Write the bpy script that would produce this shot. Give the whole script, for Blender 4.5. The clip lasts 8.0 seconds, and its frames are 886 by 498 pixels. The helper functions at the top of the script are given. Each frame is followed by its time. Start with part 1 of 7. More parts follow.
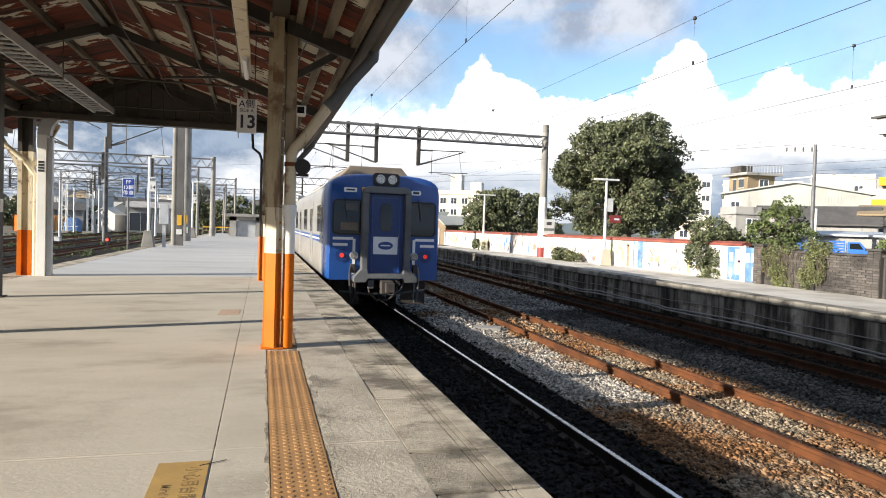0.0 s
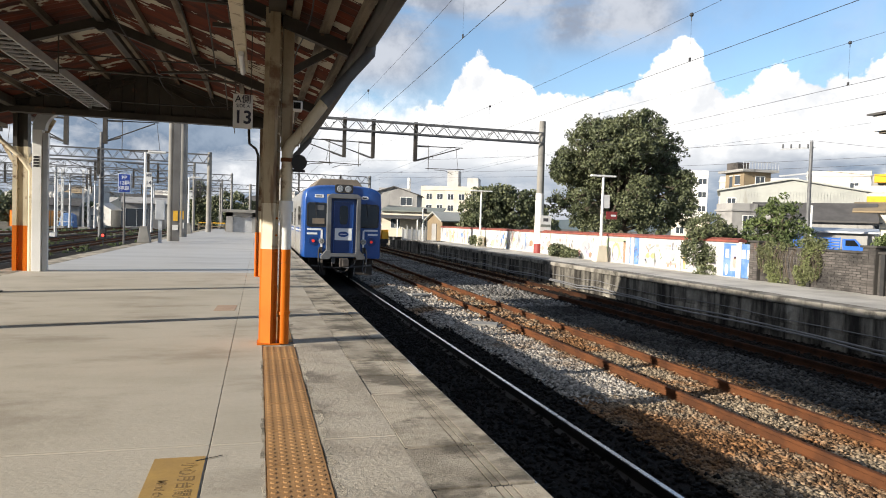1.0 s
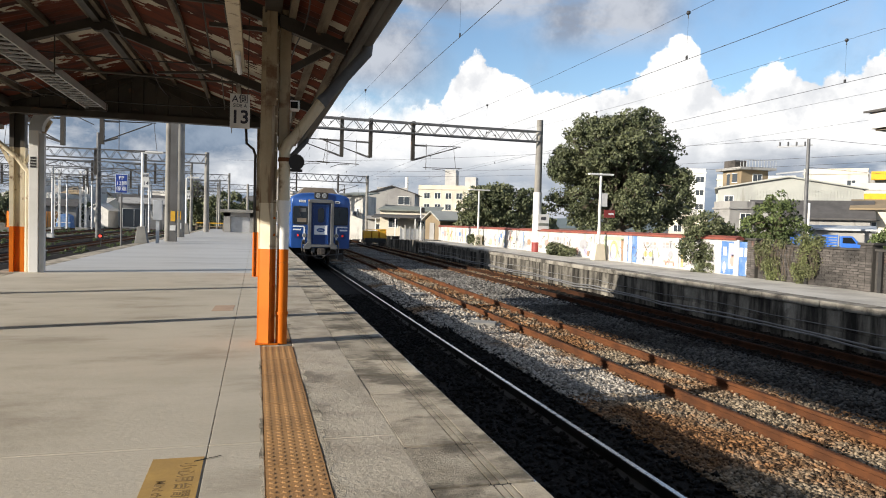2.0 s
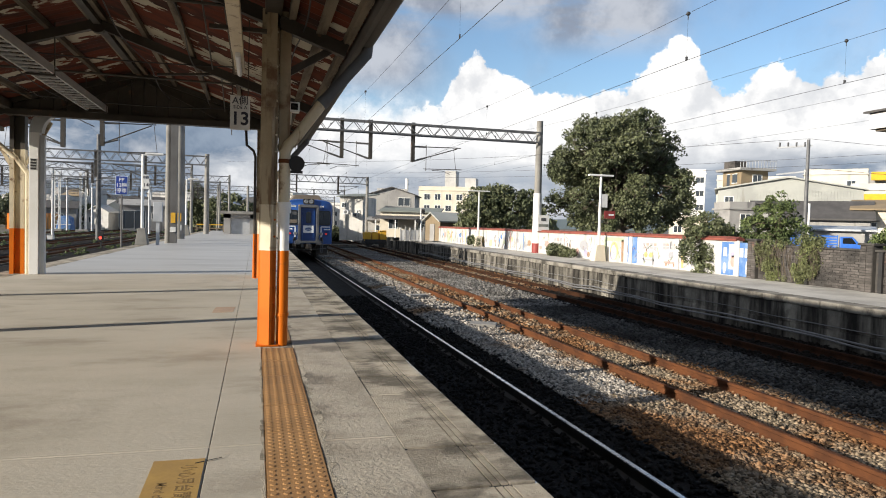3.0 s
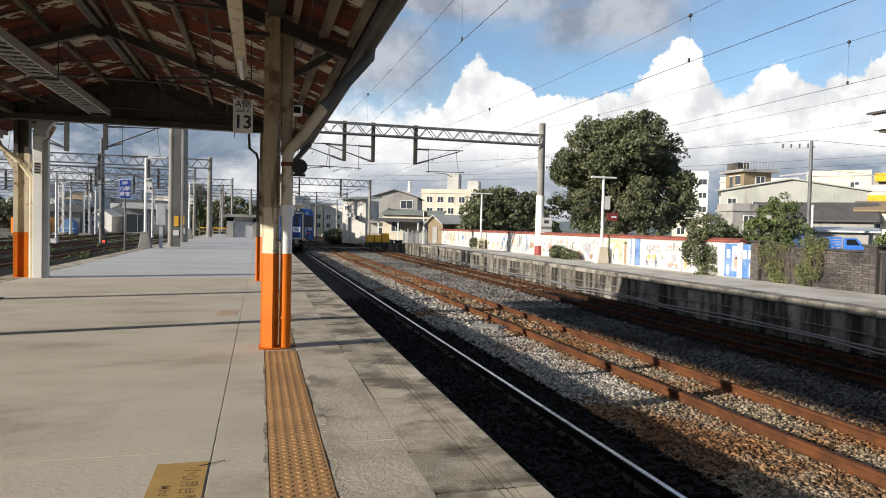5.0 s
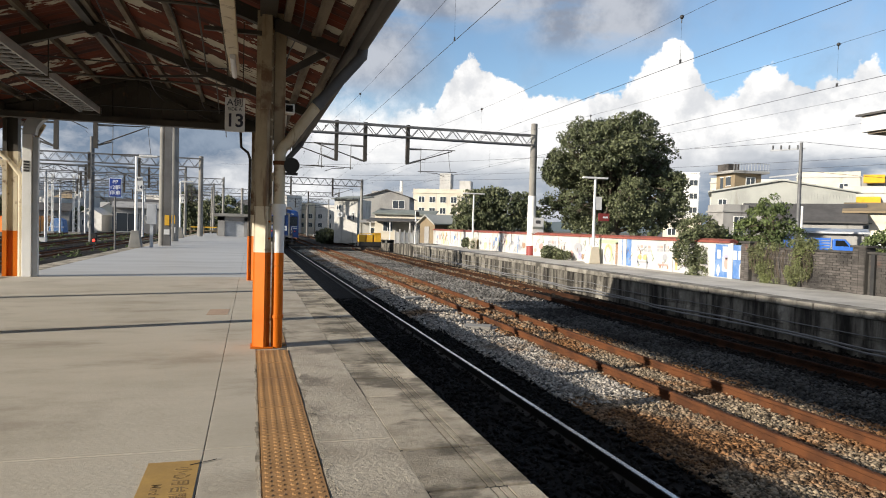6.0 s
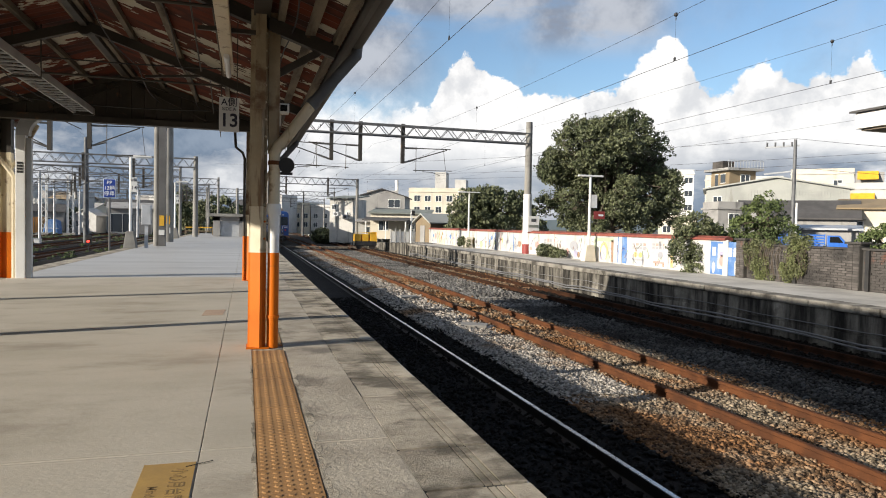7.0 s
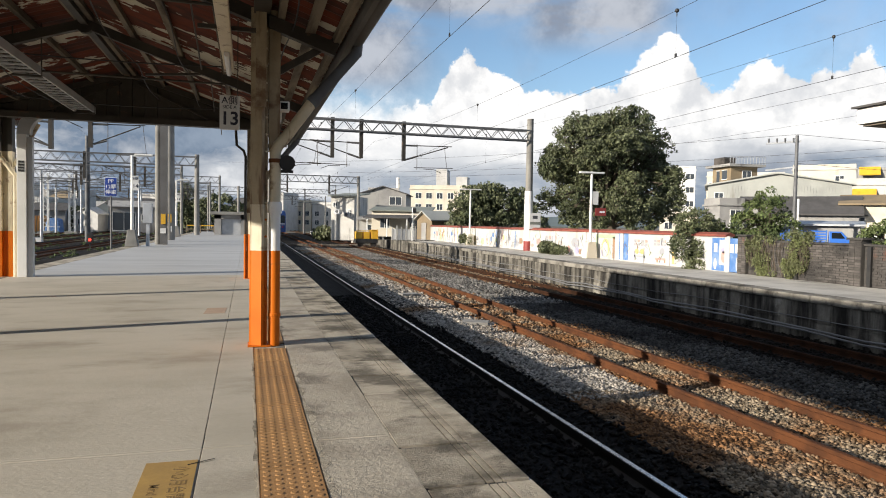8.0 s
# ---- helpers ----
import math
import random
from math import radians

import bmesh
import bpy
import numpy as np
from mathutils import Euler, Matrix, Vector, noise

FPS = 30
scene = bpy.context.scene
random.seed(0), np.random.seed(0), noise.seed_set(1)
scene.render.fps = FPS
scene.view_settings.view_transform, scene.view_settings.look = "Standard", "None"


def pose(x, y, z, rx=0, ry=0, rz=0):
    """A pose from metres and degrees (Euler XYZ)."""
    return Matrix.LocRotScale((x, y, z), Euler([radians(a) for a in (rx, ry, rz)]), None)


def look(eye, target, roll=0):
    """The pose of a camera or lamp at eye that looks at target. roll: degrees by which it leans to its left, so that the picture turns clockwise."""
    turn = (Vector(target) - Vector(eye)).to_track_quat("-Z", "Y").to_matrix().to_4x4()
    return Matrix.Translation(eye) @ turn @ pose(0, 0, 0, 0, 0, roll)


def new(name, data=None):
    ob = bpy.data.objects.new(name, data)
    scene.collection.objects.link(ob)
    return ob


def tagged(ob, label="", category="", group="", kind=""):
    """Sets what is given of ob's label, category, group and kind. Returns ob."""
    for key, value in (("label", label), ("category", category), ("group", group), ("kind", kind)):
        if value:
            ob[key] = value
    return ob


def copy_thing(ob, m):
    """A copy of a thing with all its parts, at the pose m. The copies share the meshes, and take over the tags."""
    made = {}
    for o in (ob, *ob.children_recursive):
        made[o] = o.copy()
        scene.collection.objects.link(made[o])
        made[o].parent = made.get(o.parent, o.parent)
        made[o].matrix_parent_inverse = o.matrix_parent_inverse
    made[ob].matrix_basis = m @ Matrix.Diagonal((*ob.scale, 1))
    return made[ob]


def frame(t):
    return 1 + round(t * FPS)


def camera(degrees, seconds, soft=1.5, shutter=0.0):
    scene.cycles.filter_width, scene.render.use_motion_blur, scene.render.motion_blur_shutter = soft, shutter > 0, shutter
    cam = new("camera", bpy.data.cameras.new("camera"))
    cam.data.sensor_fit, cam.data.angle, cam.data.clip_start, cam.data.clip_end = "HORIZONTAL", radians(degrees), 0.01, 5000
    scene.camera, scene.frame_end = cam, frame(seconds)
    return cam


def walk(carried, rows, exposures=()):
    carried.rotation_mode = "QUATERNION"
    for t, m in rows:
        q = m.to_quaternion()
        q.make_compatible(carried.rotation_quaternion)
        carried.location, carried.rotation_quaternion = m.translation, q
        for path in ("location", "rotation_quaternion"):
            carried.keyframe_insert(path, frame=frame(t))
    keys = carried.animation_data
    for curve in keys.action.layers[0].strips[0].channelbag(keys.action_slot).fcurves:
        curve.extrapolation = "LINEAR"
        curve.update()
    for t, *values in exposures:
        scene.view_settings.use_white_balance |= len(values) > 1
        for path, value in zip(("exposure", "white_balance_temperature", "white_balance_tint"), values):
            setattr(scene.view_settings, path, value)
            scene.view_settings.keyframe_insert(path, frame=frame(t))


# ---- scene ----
cam = camera(67.0, 8.0, 1.0)
PATH = [
    (0.0, pose(0.000, -0.004, 1.266, 88.215, -1.801, -15.094)),
    (0.5, pose(-0.003, 0.002, 1.267, 88.095, -2.140, -15.109)),
    (1.0, pose(0.002, -0.006, 1.265, 87.893, -1.898, -15.373)),
    (1.5, pose(0.004, -0.005, 1.264, 87.827, -1.710, -15.548)),
    (3.0, pose(0.001, -0.003, 1.265, 87.924, -1.543, -15.546)),
    (3.5, pose(0.004, -0.009, 1.264, 88.062, -1.509, -15.692)),
    (4.0, pose(0.002, -0.009, 1.263, 88.127, -1.599, -15.331)),
    (4.5, pose(0.002, -0.003, 1.266, 88.114, -1.304, -15.090)),
    (6.0, pose(-0.005, -0.008, 1.258, 88.158, -1.551, -16.012)),
    (6.5, pose(-0.002, 0.001, 1.260, 88.051, -1.351, -16.117)),
    (7.0, pose(-0.002, -0.001, 1.260, 88.065, -1.211, -16.379)),
    (7.5, pose(0.000, -0.006, 1.262, 87.986, -1.022, -16.404)),
    (8.0, pose(0.002, 0.000, 1.261, 87.830, -1.005, -16.264))]
# the picture darkens a little once the train has drawn away
LIGHT_STOPS = [(0.0, 1.12), (0.5, 0.98), (1.0, 0.84), (1.5, 0.76), (3.0, 0.64), (4.5, 0.59), (8.0, 0.58)]
walk(cam, PATH, LIGHT_STOPS)

# ---------------------------------------------------------------- light
SUN_EL, SUN_AZ = 17.0, 255.8          # degrees; azimuth from +y, clockwise from above
s_el, s_az = radians(SUN_EL), radians(SUN_AZ)
SUN_DIR = Vector((math.sin(s_az) * math.cos(s_el), math.cos(s_az) * math.cos(s_el), math.sin(s_el)))
sun_data = bpy.data.lights.new("sun", "SUN")
sun_data.energy, sun_data.angle, sun_data.color = 5.0, radians(0.55), (1.0, 0.92, 0.80)
sun = new("sun", sun_data)
sun.matrix_world = look(SUN_DIR * 60, (0, 0, 0))


class Nodes:
    """Short hand for a node tree."""

    def __init__(self, tree):
        self.t = tree
        tree.nodes.clear()

    def add(self, kind, **sets):
        n = self.t.nodes.new(kind)
        for k, v in sets.items():
            if k in n.inputs:
                n.inputs[k].default_value = v
        return n

    def link(self, a, b):
        self.t.links.new(a, b)

    def val(self, op, a, b=None, c=None, clamp=False):
        n = self.t.nodes.new("ShaderNodeMath")
        n.operation, n.use_clamp = op, clamp
        for i, x in enumerate((a, b, c)):
            if x is None:
                continue
            if isinstance(x, (int, float)):
                n.inputs[i].default_value = x
            else:
                self.link(x, n.inputs[i])
        return n.outputs[0]

    def mix(self, fac, a, b, blend="MIX"):
        n = self.t.nodes.new("ShaderNodeMix")
        n.data_type, n.blend_type = "RGBA", blend
        for i, x in ((0, fac), (6, a), (7, b)):
            if isinstance(x, (int, float)):
                n.inputs[i].default_value = x
            elif isinstance(x, tuple):
                n.inputs[i].default_value = (*x, 1) if len(x) == 3 else x
            else:
                self.link(x, n.inputs[i])
        return n.outputs[2]

    def step(self, x, lo, hi):
        n = self.t.nodes.new("ShaderNodeMapRange")
        n.interpolation_type = "SMOOTHSTEP"
        n.inputs[1].default_value, n.inputs[2].default_value = lo, hi
        self.link(x, n.inputs[0])
        return n.outputs[0]

    def noise(self, vec, scale, detail=4.0, rough=0.55, w=0.0):
        n = self.t.nodes.new("ShaderNodeTexNoise")
        n.noise_dimensions = "4D"
        n.inputs["Scale"].default_value, n.inputs["Detail"].default_value = scale, detail
        n.inputs["Roughness"].default_value, n.inputs["W"].default_value = rough, w
        if vec is not None:
            self.link(vec, n.inputs["Vector"])
        return n.outputs["Fac"]


def build_world():
    world = bpy.data.worlds.new("sky")
    scene.world = world
    world.use_nodes = True
    k = Nodes(world.node_tree)
    out = k.add("ShaderNodeOutputWorld")
    bg = k.add("ShaderNodeBackground", Strength=0.45)
    k.link(bg.outputs[0], out.inputs[0])
    sky = k.add("ShaderNodeTexSky")
    sky.sky_type, sky.sun_disc = "NISHITA", False
    sky.sun_elevation, sky.sun_rotation = s_el, s_az
    sky.air_density, sky.dust_density, sky.ozone_density = 1.0, 0.6, 1.5
    co = k.add("ShaderNodeTexCoord").outputs["Generated"]
    sep = k.add("ShaderNodeSeparateXYZ")
    k.link(co, sep.inputs[0])
    x, y, z = sep.outputs
    az = k.val("MULTIPLY", k.val("ARCTAN2", x, y), 57.296)      # degrees to the right of +y
    el = k.val("MULTIPLY", k.val("ARCSINE", z), 57.296)
    blue = k.mix(1.0, sky.outputs[0], (0.215, 0.235, 0.255), "MULTIPLY")
    # cumulus bank: a ragged top that rises into towers
    puff = k.noise(co, 14.0, 8.0, 0.6, 1.3)
    fine = k.noise(co, 40.0, 7.0, 0.62, 4.1)
    top = k.val("ADD", 9.9, 0.0)
    swell = [(10.0 + 1.6 * i, 1.25, rise) for i, rise in enumerate((-0.4, -0.2, 0.2, -0.3, 2.3, 3.7, 2.3, 1.5, 1.3, 0.8, 1.0, 0.8, 1.1, 1.0, 2.6, 4.0, 3.1, 1.3, 0.5, 1.7, 2.1, 1.2, 1.3, 1.3, 2.2))]
    for a0, width, rise in swell + [(-70.0, 30.0, 3.0), (110.0, 40.0, 3.0)]:
        d = k.val("DIVIDE", k.val("SUBTRACT", az, a0), width)
        g = k.val("POWER", 2.718, k.val("MULTIPLY", k.val("MULTIPLY", d, d), -1.0))
        top = k.val("MULTIPLY_ADD", g, rise, top)
    edge = k.val("SUBTRACT", top, el)
    edge = k.val("MULTIPLY_ADD", k.val("SUBTRACT", puff, 0.5), 4.0, edge)
    edge = k.val("MULTIPLY_ADD", k.val("SUBTRACT", fine, 0.5), 3.4, edge)
    soft = k.step(az, 17.0, 10.0)
    bank = k.mix(soft, k.step(edge, -0.12, 0.35), k.step(edge, -1.6, 2.2))
    # grey undersides and blue-grey bands low down, towards the left most of all
    flat = k.add("ShaderNodeMapping", Scale=(1, 1, 3.2))
    k.link(co, flat.inputs[0])
    body = k.noise(flat.outputs[0], 5.5, 7.0, 0.58, 7.7)
    low = k.val("MULTIPLY", k.step(el, 8.6, 3.0), 0.8)
    left = k.step(az, 9.0, -4.0)
    shade = k.val("MULTIPLY", k.step(body, 0.36, 0.62), k.val("MAXIMUM", low, left))
    shade = k.val("MULTIPLY", shade, k.step(puff, 0.24, 0.60))
    shade = k.val("MULTIPLY_ADD", left, 0.26, shade)
    lowright = k.val("MULTIPLY", k.step(az, 33.0, 44.0), k.step(el, 7.6, 5.0))
    shade = k.val("MULTIPLY_ADD", k.val("MULTIPLY", lowright, k.step(body, 0.30, 0.55)), 0.55, shade)
    shade = k.val("MULTIPLY_ADD", k.step(el, 6.0, 0.5), 0.25, shade, clamp=True)
    puffy = k.mix(k.step(puff, 0.35, 0.6), (1.12, 1.14, 1.18), (1.75, 1.72, 1.68))
    dark = k.mix(k.step(puff, 0.34, 0.66), (0.19, 0.28, 0.42), (0.44, 0.54, 0.68))
    white = k.mix(shade, puffy, dark)
    # a higher, thin grey layer
    high = k.noise(co, 3.2, 7.0, 0.6, 2.2)
    over = k.val("MULTIPLY", k.step(el, 13.2, 16.5), k.step(az, 37.0, 32.0))
    over = k.val("MULTIPLY", over, k.val("MAXIMUM", k.step(az, 21.0, 25.0), k.step(el, 15.5, 18.0)))
    over = k.val("MAXIMUM", over, k.val("MULTIPLY", k.step(az, 17.5, 11.0), k.step(el, 9.0, 13.0)))
    veil = k.val("MULTIPLY", k.step(high, 0.46, 0.68), 0.5)
    veil = k.val("MAXIMUM", veil, k.val("MULTIPLY", over, k.step(body, 0.26, 0.50)))
    grey = k.mix(k.step(puff, 0.36, 0.64), (0.42, 0.48, 0.60), (0.80, 0.85, 0.95))
    c = k.mix(veil, blue, grey)
    c = k.mix(bank, c, white)
    k.link(c, bg.inputs[0])


build_world()


# ---------------------------------------------------------------- materials
def mat(name, a, b=None, scale=2.0, rough=0.7, metal=0.0, bump=0.0, bscale=30.0, spread=(0.4, 0.65), fine=0.25, emit=0.0,
        streak=None, patch=None, rand=0.0, island=0.0, stretch=None, carried=False, spec=0.5):
    """A surface of colours a and b, mottled at two scales. streak: (colour, scale, low, high), runs down the face.
    patch: (colour, scale, low, high), sharp-edged flakes. rand / island: variation from piece to piece.
    carried: the pattern moves with the object."""
    m = bpy.data.materials.new(name)
    m.use_nodes = True
    k = Nodes(m.node_tree)
    out = k.add("ShaderNodeOutputMaterial")
    p = k.add("ShaderNodeBsdfPrincipled", Roughness=rough, Metallic=metal)
    p.inputs["Specular IOR Level"].default_value = spec
    k.link(p.outputs[0], out.inputs[0])
    co = k.add("ShaderNodeTexCoord").outputs["Object"] if carried else k.add("ShaderNodeNewGeometry").outputs["Position"]
    if stretch:
        mp = k.add("ShaderNodeMapping", Scale=stretch)
        k.link(co, mp.inputs[0])
        co = mp.outputs[0]
    b = b or tuple(x * 0.75 for x in a)
    big = k.step(k.noise(co, scale, 6.0, 0.6), *spread)
    c = k.mix(big, a, b)
    if patch:
        col, sc, lo, hi = patch
        c = k.mix(k.step(k.noise(co, sc, 9.0, 0.62, 3.0), lo, hi), c, col)
    if streak:
        col, sc, lo, hi = streak
        mp = k.add("ShaderNodeMapping", Scale=(1, 1, 0.12))
        k.link(co, mp.inputs[0])
        c = k.mix(k.step(k.noise(mp.outputs[0], sc, 6.0, 0.6, 5.0), lo, hi), c, col)
    if fine:
        f = k.noise(co, bscale * 1.6, 5.0, 0.7, 9.0)
        g = k.val("MULTIPLY_ADD", f, 2 * fine, 1.0 - fine)
        if rand or island:
            src = k.add("ShaderNodeObjectInfo").outputs["Random"] if rand else k.add("ShaderNodeNewGeometry").outputs["Random Per Island"]
            g = k.val("MULTIPLY", g, k.val("MULTIPLY_ADD", src, 2 * (rand or island), 1.0 - (rand or island)))
        cc = k.add("ShaderNodeCombineColor")
        for i in range(3):
            k.link(g, cc.inputs[i])
        c = k.mix(1.0, c, cc.outputs[0], "MULTIPLY")
    k.link(c, p.inputs["Base Color"])
    r = k.val("MULTIPLY_ADD", k.noise(co, scale * 3, 4.0), 0.3, rough - 0.15, clamp=True)
    k.link(r, p.inputs["Roughness"])
    if bump:
        bn = k.add("ShaderNodeBump", Strength=bump, Distance=0.02)
        k.link(k.noise(co, bscale, 6.0, 0.65, 2.0), bn.inputs["Height"])
        k.link(bn.outputs[0], p.inputs["Normal"])
    if emit:
        p.inputs["Emission Color"].default_value = (*a, 1)
        p.inputs["Emission Strength"].default_value = emit
    return m


def glass_dark(name, col, rough=0.06):
    m = bpy.data.materials.new(name)
    m.use_nodes = True
    p = m.node_tree.nodes["Principled BSDF"]
    p.inputs["Base Color"].default_value = (*col, 1)
    p.inputs["Roughness"].default_value = rough
    p.inputs["Specular IOR Level"].default_value = 0.7
    return m


CONCRETE = mat("platform_concrete", (0.455, 0.41, 0.335), (0.385, 0.345, 0.275), 0.7, 0.85, bump=0.22, bscale=26, fine=0.12, patch=((0.29, 0.252, 0.195), 1.1, 0.49, 0.72), stretch=(0.8, 1.5, 1.0))
WORN = mat("stained_platform_concrete", (0.42, 0.37, 0.295), (0.30, 0.26, 0.20), 2.0, 0.88, bump=0.5, bscale=26, fine=0.25, patch=((0.175, 0.15, 0.117), 1.8, 0.49, 0.66))
COPING = mat("coping_concrete", (0.45, 0.395, 0.31), (0.31, 0.27, 0.21), 2.6, 0.88, bump=0.65, bscale=35, fine=0.32, patch=((0.145, 0.126, 0.098), 2.2, 0.46, 0.62), rand=0.16, stretch=(1.0, 1.4, 1.0), spec=0.15)
NOSING = mat("sooty_coping_concrete", (0.27, 0.25, 0.215), (0.13, 0.118, 0.10), 1.8, 0.9, bump=0.6, bscale=30, fine=0.3, patch=((0.06, 0.055, 0.048), 1.6, 0.50, 0.64), rand=0.15, spec=0.1)
SMOOTH = mat("smooth_pale_concrete", (0.43, 0.42, 0.40), (0.36, 0.35, 0.33), 0.7, 0.5, bump=0.05, bscale=30, fine=0.08, patch=((0.28, 0.27, 0.255), 0.6, 0.52, 0.72), stretch=(0.35, 1.6, 1.0))
KERB2 = mat("weathered_platform", (0.50, 0.47, 0.42), (0.34, 0.32, 0.285), 0.8, 0.9, bump=0.4, bscale=25, fine=0.2, patch=((0.22, 0.205, 0.185), 0.7, 0.56, 0.68))
FACE = mat("stained_platform_face", (0.235, 0.217, 0.185), (0.12, 0.11, 0.094), 1.5, 0.92, bump=0.7, bscale=16, patch=((0.30, 0.28, 0.24), 2.6, 0.60, 0.66), streak=((0.024, 0.022, 0.020), 2.6, 0.38, 0.62), fine=0.35, rand=0.2, spec=0.1)
GROOVE = mat("dark_groove", (0.035, 0.033, 0.03), rough=0.95)
TACTILE = mat("tactile_ochre", (0.365, 0.198, 0.075), (0.29, 0.153, 0.058), 1.6, 0.75, bump=0.15, bscale=60, fine=0.18, rand=0.08)
NOTICE = mat("floor_notice_ochre", (0.42, 0.265, 0.08), (0.35, 0.22, 0.075), 4.0, 0.7, fine=0.18, patch=((0.40, 0.36, 0.30), 7.0, 0.63, 0.70))
INK = mat("worn_ink", (0.17, 0.108, 0.042), (0.26, 0.165, 0.058), 14.0, rough=0.8)
# Bed and oily stones: shade beside the platform is put into their near-black colour.
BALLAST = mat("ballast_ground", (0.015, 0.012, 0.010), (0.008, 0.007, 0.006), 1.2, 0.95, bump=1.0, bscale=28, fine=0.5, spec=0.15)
DSTONE = mat("shade_dark_oily_stone", (0.014, 0.012, 0.010), (0.007, 0.006, 0.005), 0.55, 0.9, bump=0.4, bscale=60, fine=0.3, island=0.45, spec=0.15)
# One grey stone twice: darker for the near shade, lighter for sunlit ground.
NSTONE = mat("shaded_grey_stone", (0.078, 0.075, 0.070), (0.035, 0.032, 0.029), 0.5, 0.9, bump=0.4, bscale=60, fine=0.35, island=0.65, spec=0.1)
GSTONE = mat("sunlit_grey_stone", (0.20, 0.19, 0.175), (0.10, 0.092, 0.082), 0.5, 0.9, bump=0.4, bscale=60, fine=0.35, island=0.6, spec=0.15)
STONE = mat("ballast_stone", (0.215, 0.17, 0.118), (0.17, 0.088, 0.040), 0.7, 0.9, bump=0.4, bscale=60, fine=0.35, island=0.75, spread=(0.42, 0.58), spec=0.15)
PALESTONE = mat("pale_ballast_stone", (0.29, 0.262, 0.225), (0.19, 0.12, 0.068), 0.4, 0.9, bump=0.4, bscale=60, fine=0.35, island=0.75, spread=(0.50, 0.64), spec=0.15)
EARTH = mat("yard_earth", (0.135, 0.118, 0.092), (0.075, 0.07, 0.05), 0.25, 0.95, bump=0.8, bscale=9, fine=0.4, patch=((0.06, 0.075, 0.03), 0.35, 0.55, 0.62))
STREET = mat("street_ground", (0.16, 0.155, 0.145), (0.11, 0.11, 0.10), 0.2, 0.9, fine=0.3)
RUST = mat("rusty_rail", (0.120, 0.047, 0.020), (0.068, 0.029, 0.015), 2.0, 0.85, bump=0.3, bscale=60, fine=0.25, spec=0.12)
# Darker copy of the rail rust; the far track's shade is in its colour.
SHADERUST = mat("shade_dark_rusty_rail", (0.050, 0.023, 0.013), (0.026, 0.014, 0.009), 2.0, 0.9, bump=0.3, bscale=60, fine=0.25, spec=0.06)
RAILTOP = mat("polished_rail_head", (0.62, 0.60, 0.58), (0.45, 0.42, 0.40), 3.0, 0.28, 1.0, fine=0.1)
DARKRAIL = mat("oily_rail", (0.028, 0.022, 0.018), (0.018, 0.015, 0.013), 2.0, 0.7, fine=0.25)
SLEEPER = mat("sleeper", (0.17, 0.135, 0.11), (0.10, 0.08, 0.065), 3.0, 0.9, bump=0.4, fine=0.3, rand=0.2, spec=0.15)
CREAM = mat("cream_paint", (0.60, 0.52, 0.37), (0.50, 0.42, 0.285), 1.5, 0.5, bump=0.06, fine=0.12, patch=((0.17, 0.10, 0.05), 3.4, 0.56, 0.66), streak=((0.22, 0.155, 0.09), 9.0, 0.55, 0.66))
ORANGE = mat("orange_paint", (0.60, 0.142, 0.005), (0.52, 0.118, 0.005), 1.5, 0.5, fine=0.10, patch=((0.26, 0.09, 0.02), 4.0, 0.66, 0.72), spec=0.2)
# Rust stains, plus a duller cream that puts the canopy's shade into paint.
SHADEDRUSTYCREAM = mat("rust_stained_shaded_cream_paint", (0.36, 0.29, 0.185), (0.26, 0.20, 0.12), 1.5, 0.6, bump=0.1, fine=0.15, patch=((0.13, 0.065, 0.028), 2.6, 0.49, 0.60), streak=((0.16, 0.095, 0.045), 9.0, 0.50, 0.62))
WHITE = mat("white_paint", (0.80, 0.79, 0.76), (0.72, 0.71, 0.67), 1.5, 0.5, fine=0.08, patch=((0.45, 0.40, 0.34), 5.0, 0.70, 0.76))
ROOFIN = mat("peeling_roof_underside", (0.125, 0.021, 0.005), (0.026, 0.007, 0.004), 1.5, 0.85, fine=0.3,
             patch=((0.47, 0.435, 0.36), 1.05, 0.552, 0.558), stretch=(0.7, 1.9, 1.0))
STEEL = mat("old_brown_steel", (0.052, 0.044, 0.034), (0.028, 0.023, 0.018), 1.4, 0.6, fine=0.15, patch=((0.15, 0.075, 0.038), 3.0, 0.60, 0.70))
TIMBER = mat("old_painted_purlin", (0.20, 0.165, 0.12), (0.045, 0.032, 0.022), 1.5, 0.8, bump=0.2, fine=0.25, stretch=(3, 0.5, 3))
GALV = mat("galvanised_steel", (0.50, 0.51, 0.52), (0.40, 0.41, 0.42), 2.0, 0.5, 0.3, fine=0.1)
POLE = mat("concrete_pole", (0.27, 0.26, 0.235), (0.19, 0.18, 0.165), 1.0, 0.9, fine=0.15, streak=((0.25, 0.23, 0.2), 3.0, 0.55, 0.7))
DARKPOLE = mat("dark_steel_pole", (0.12, 0.115, 0.11), (0.09, 0.085, 0.08), 1.0, 0.6, fine=0.15)
TRUSS = mat("weathered_truss_steel", (0.15, 0.152, 0.155), (0.10, 0.10, 0.103), 2.0, 0.6, 0.2, fine=0.12)
BLACK = mat("black_rubber", (0.018, 0.018, 0.019), (0.03, 0.028, 0.026), 3.0, 0.7, carried=True)
GRIME = mat("underframe_grime", (0.055, 0.045, 0.038), (0.03, 0.026, 0.024), 3.0, 0.85, fine=0.3, carried=True)
WIRE = mat("dark_wire", (0.03, 0.03, 0.032), rough=0.6)
CABLE = mat("grey_cable", (0.16, 0.16, 0.165), (0.10, 0.10, 0.10), 1.0, 0.6)
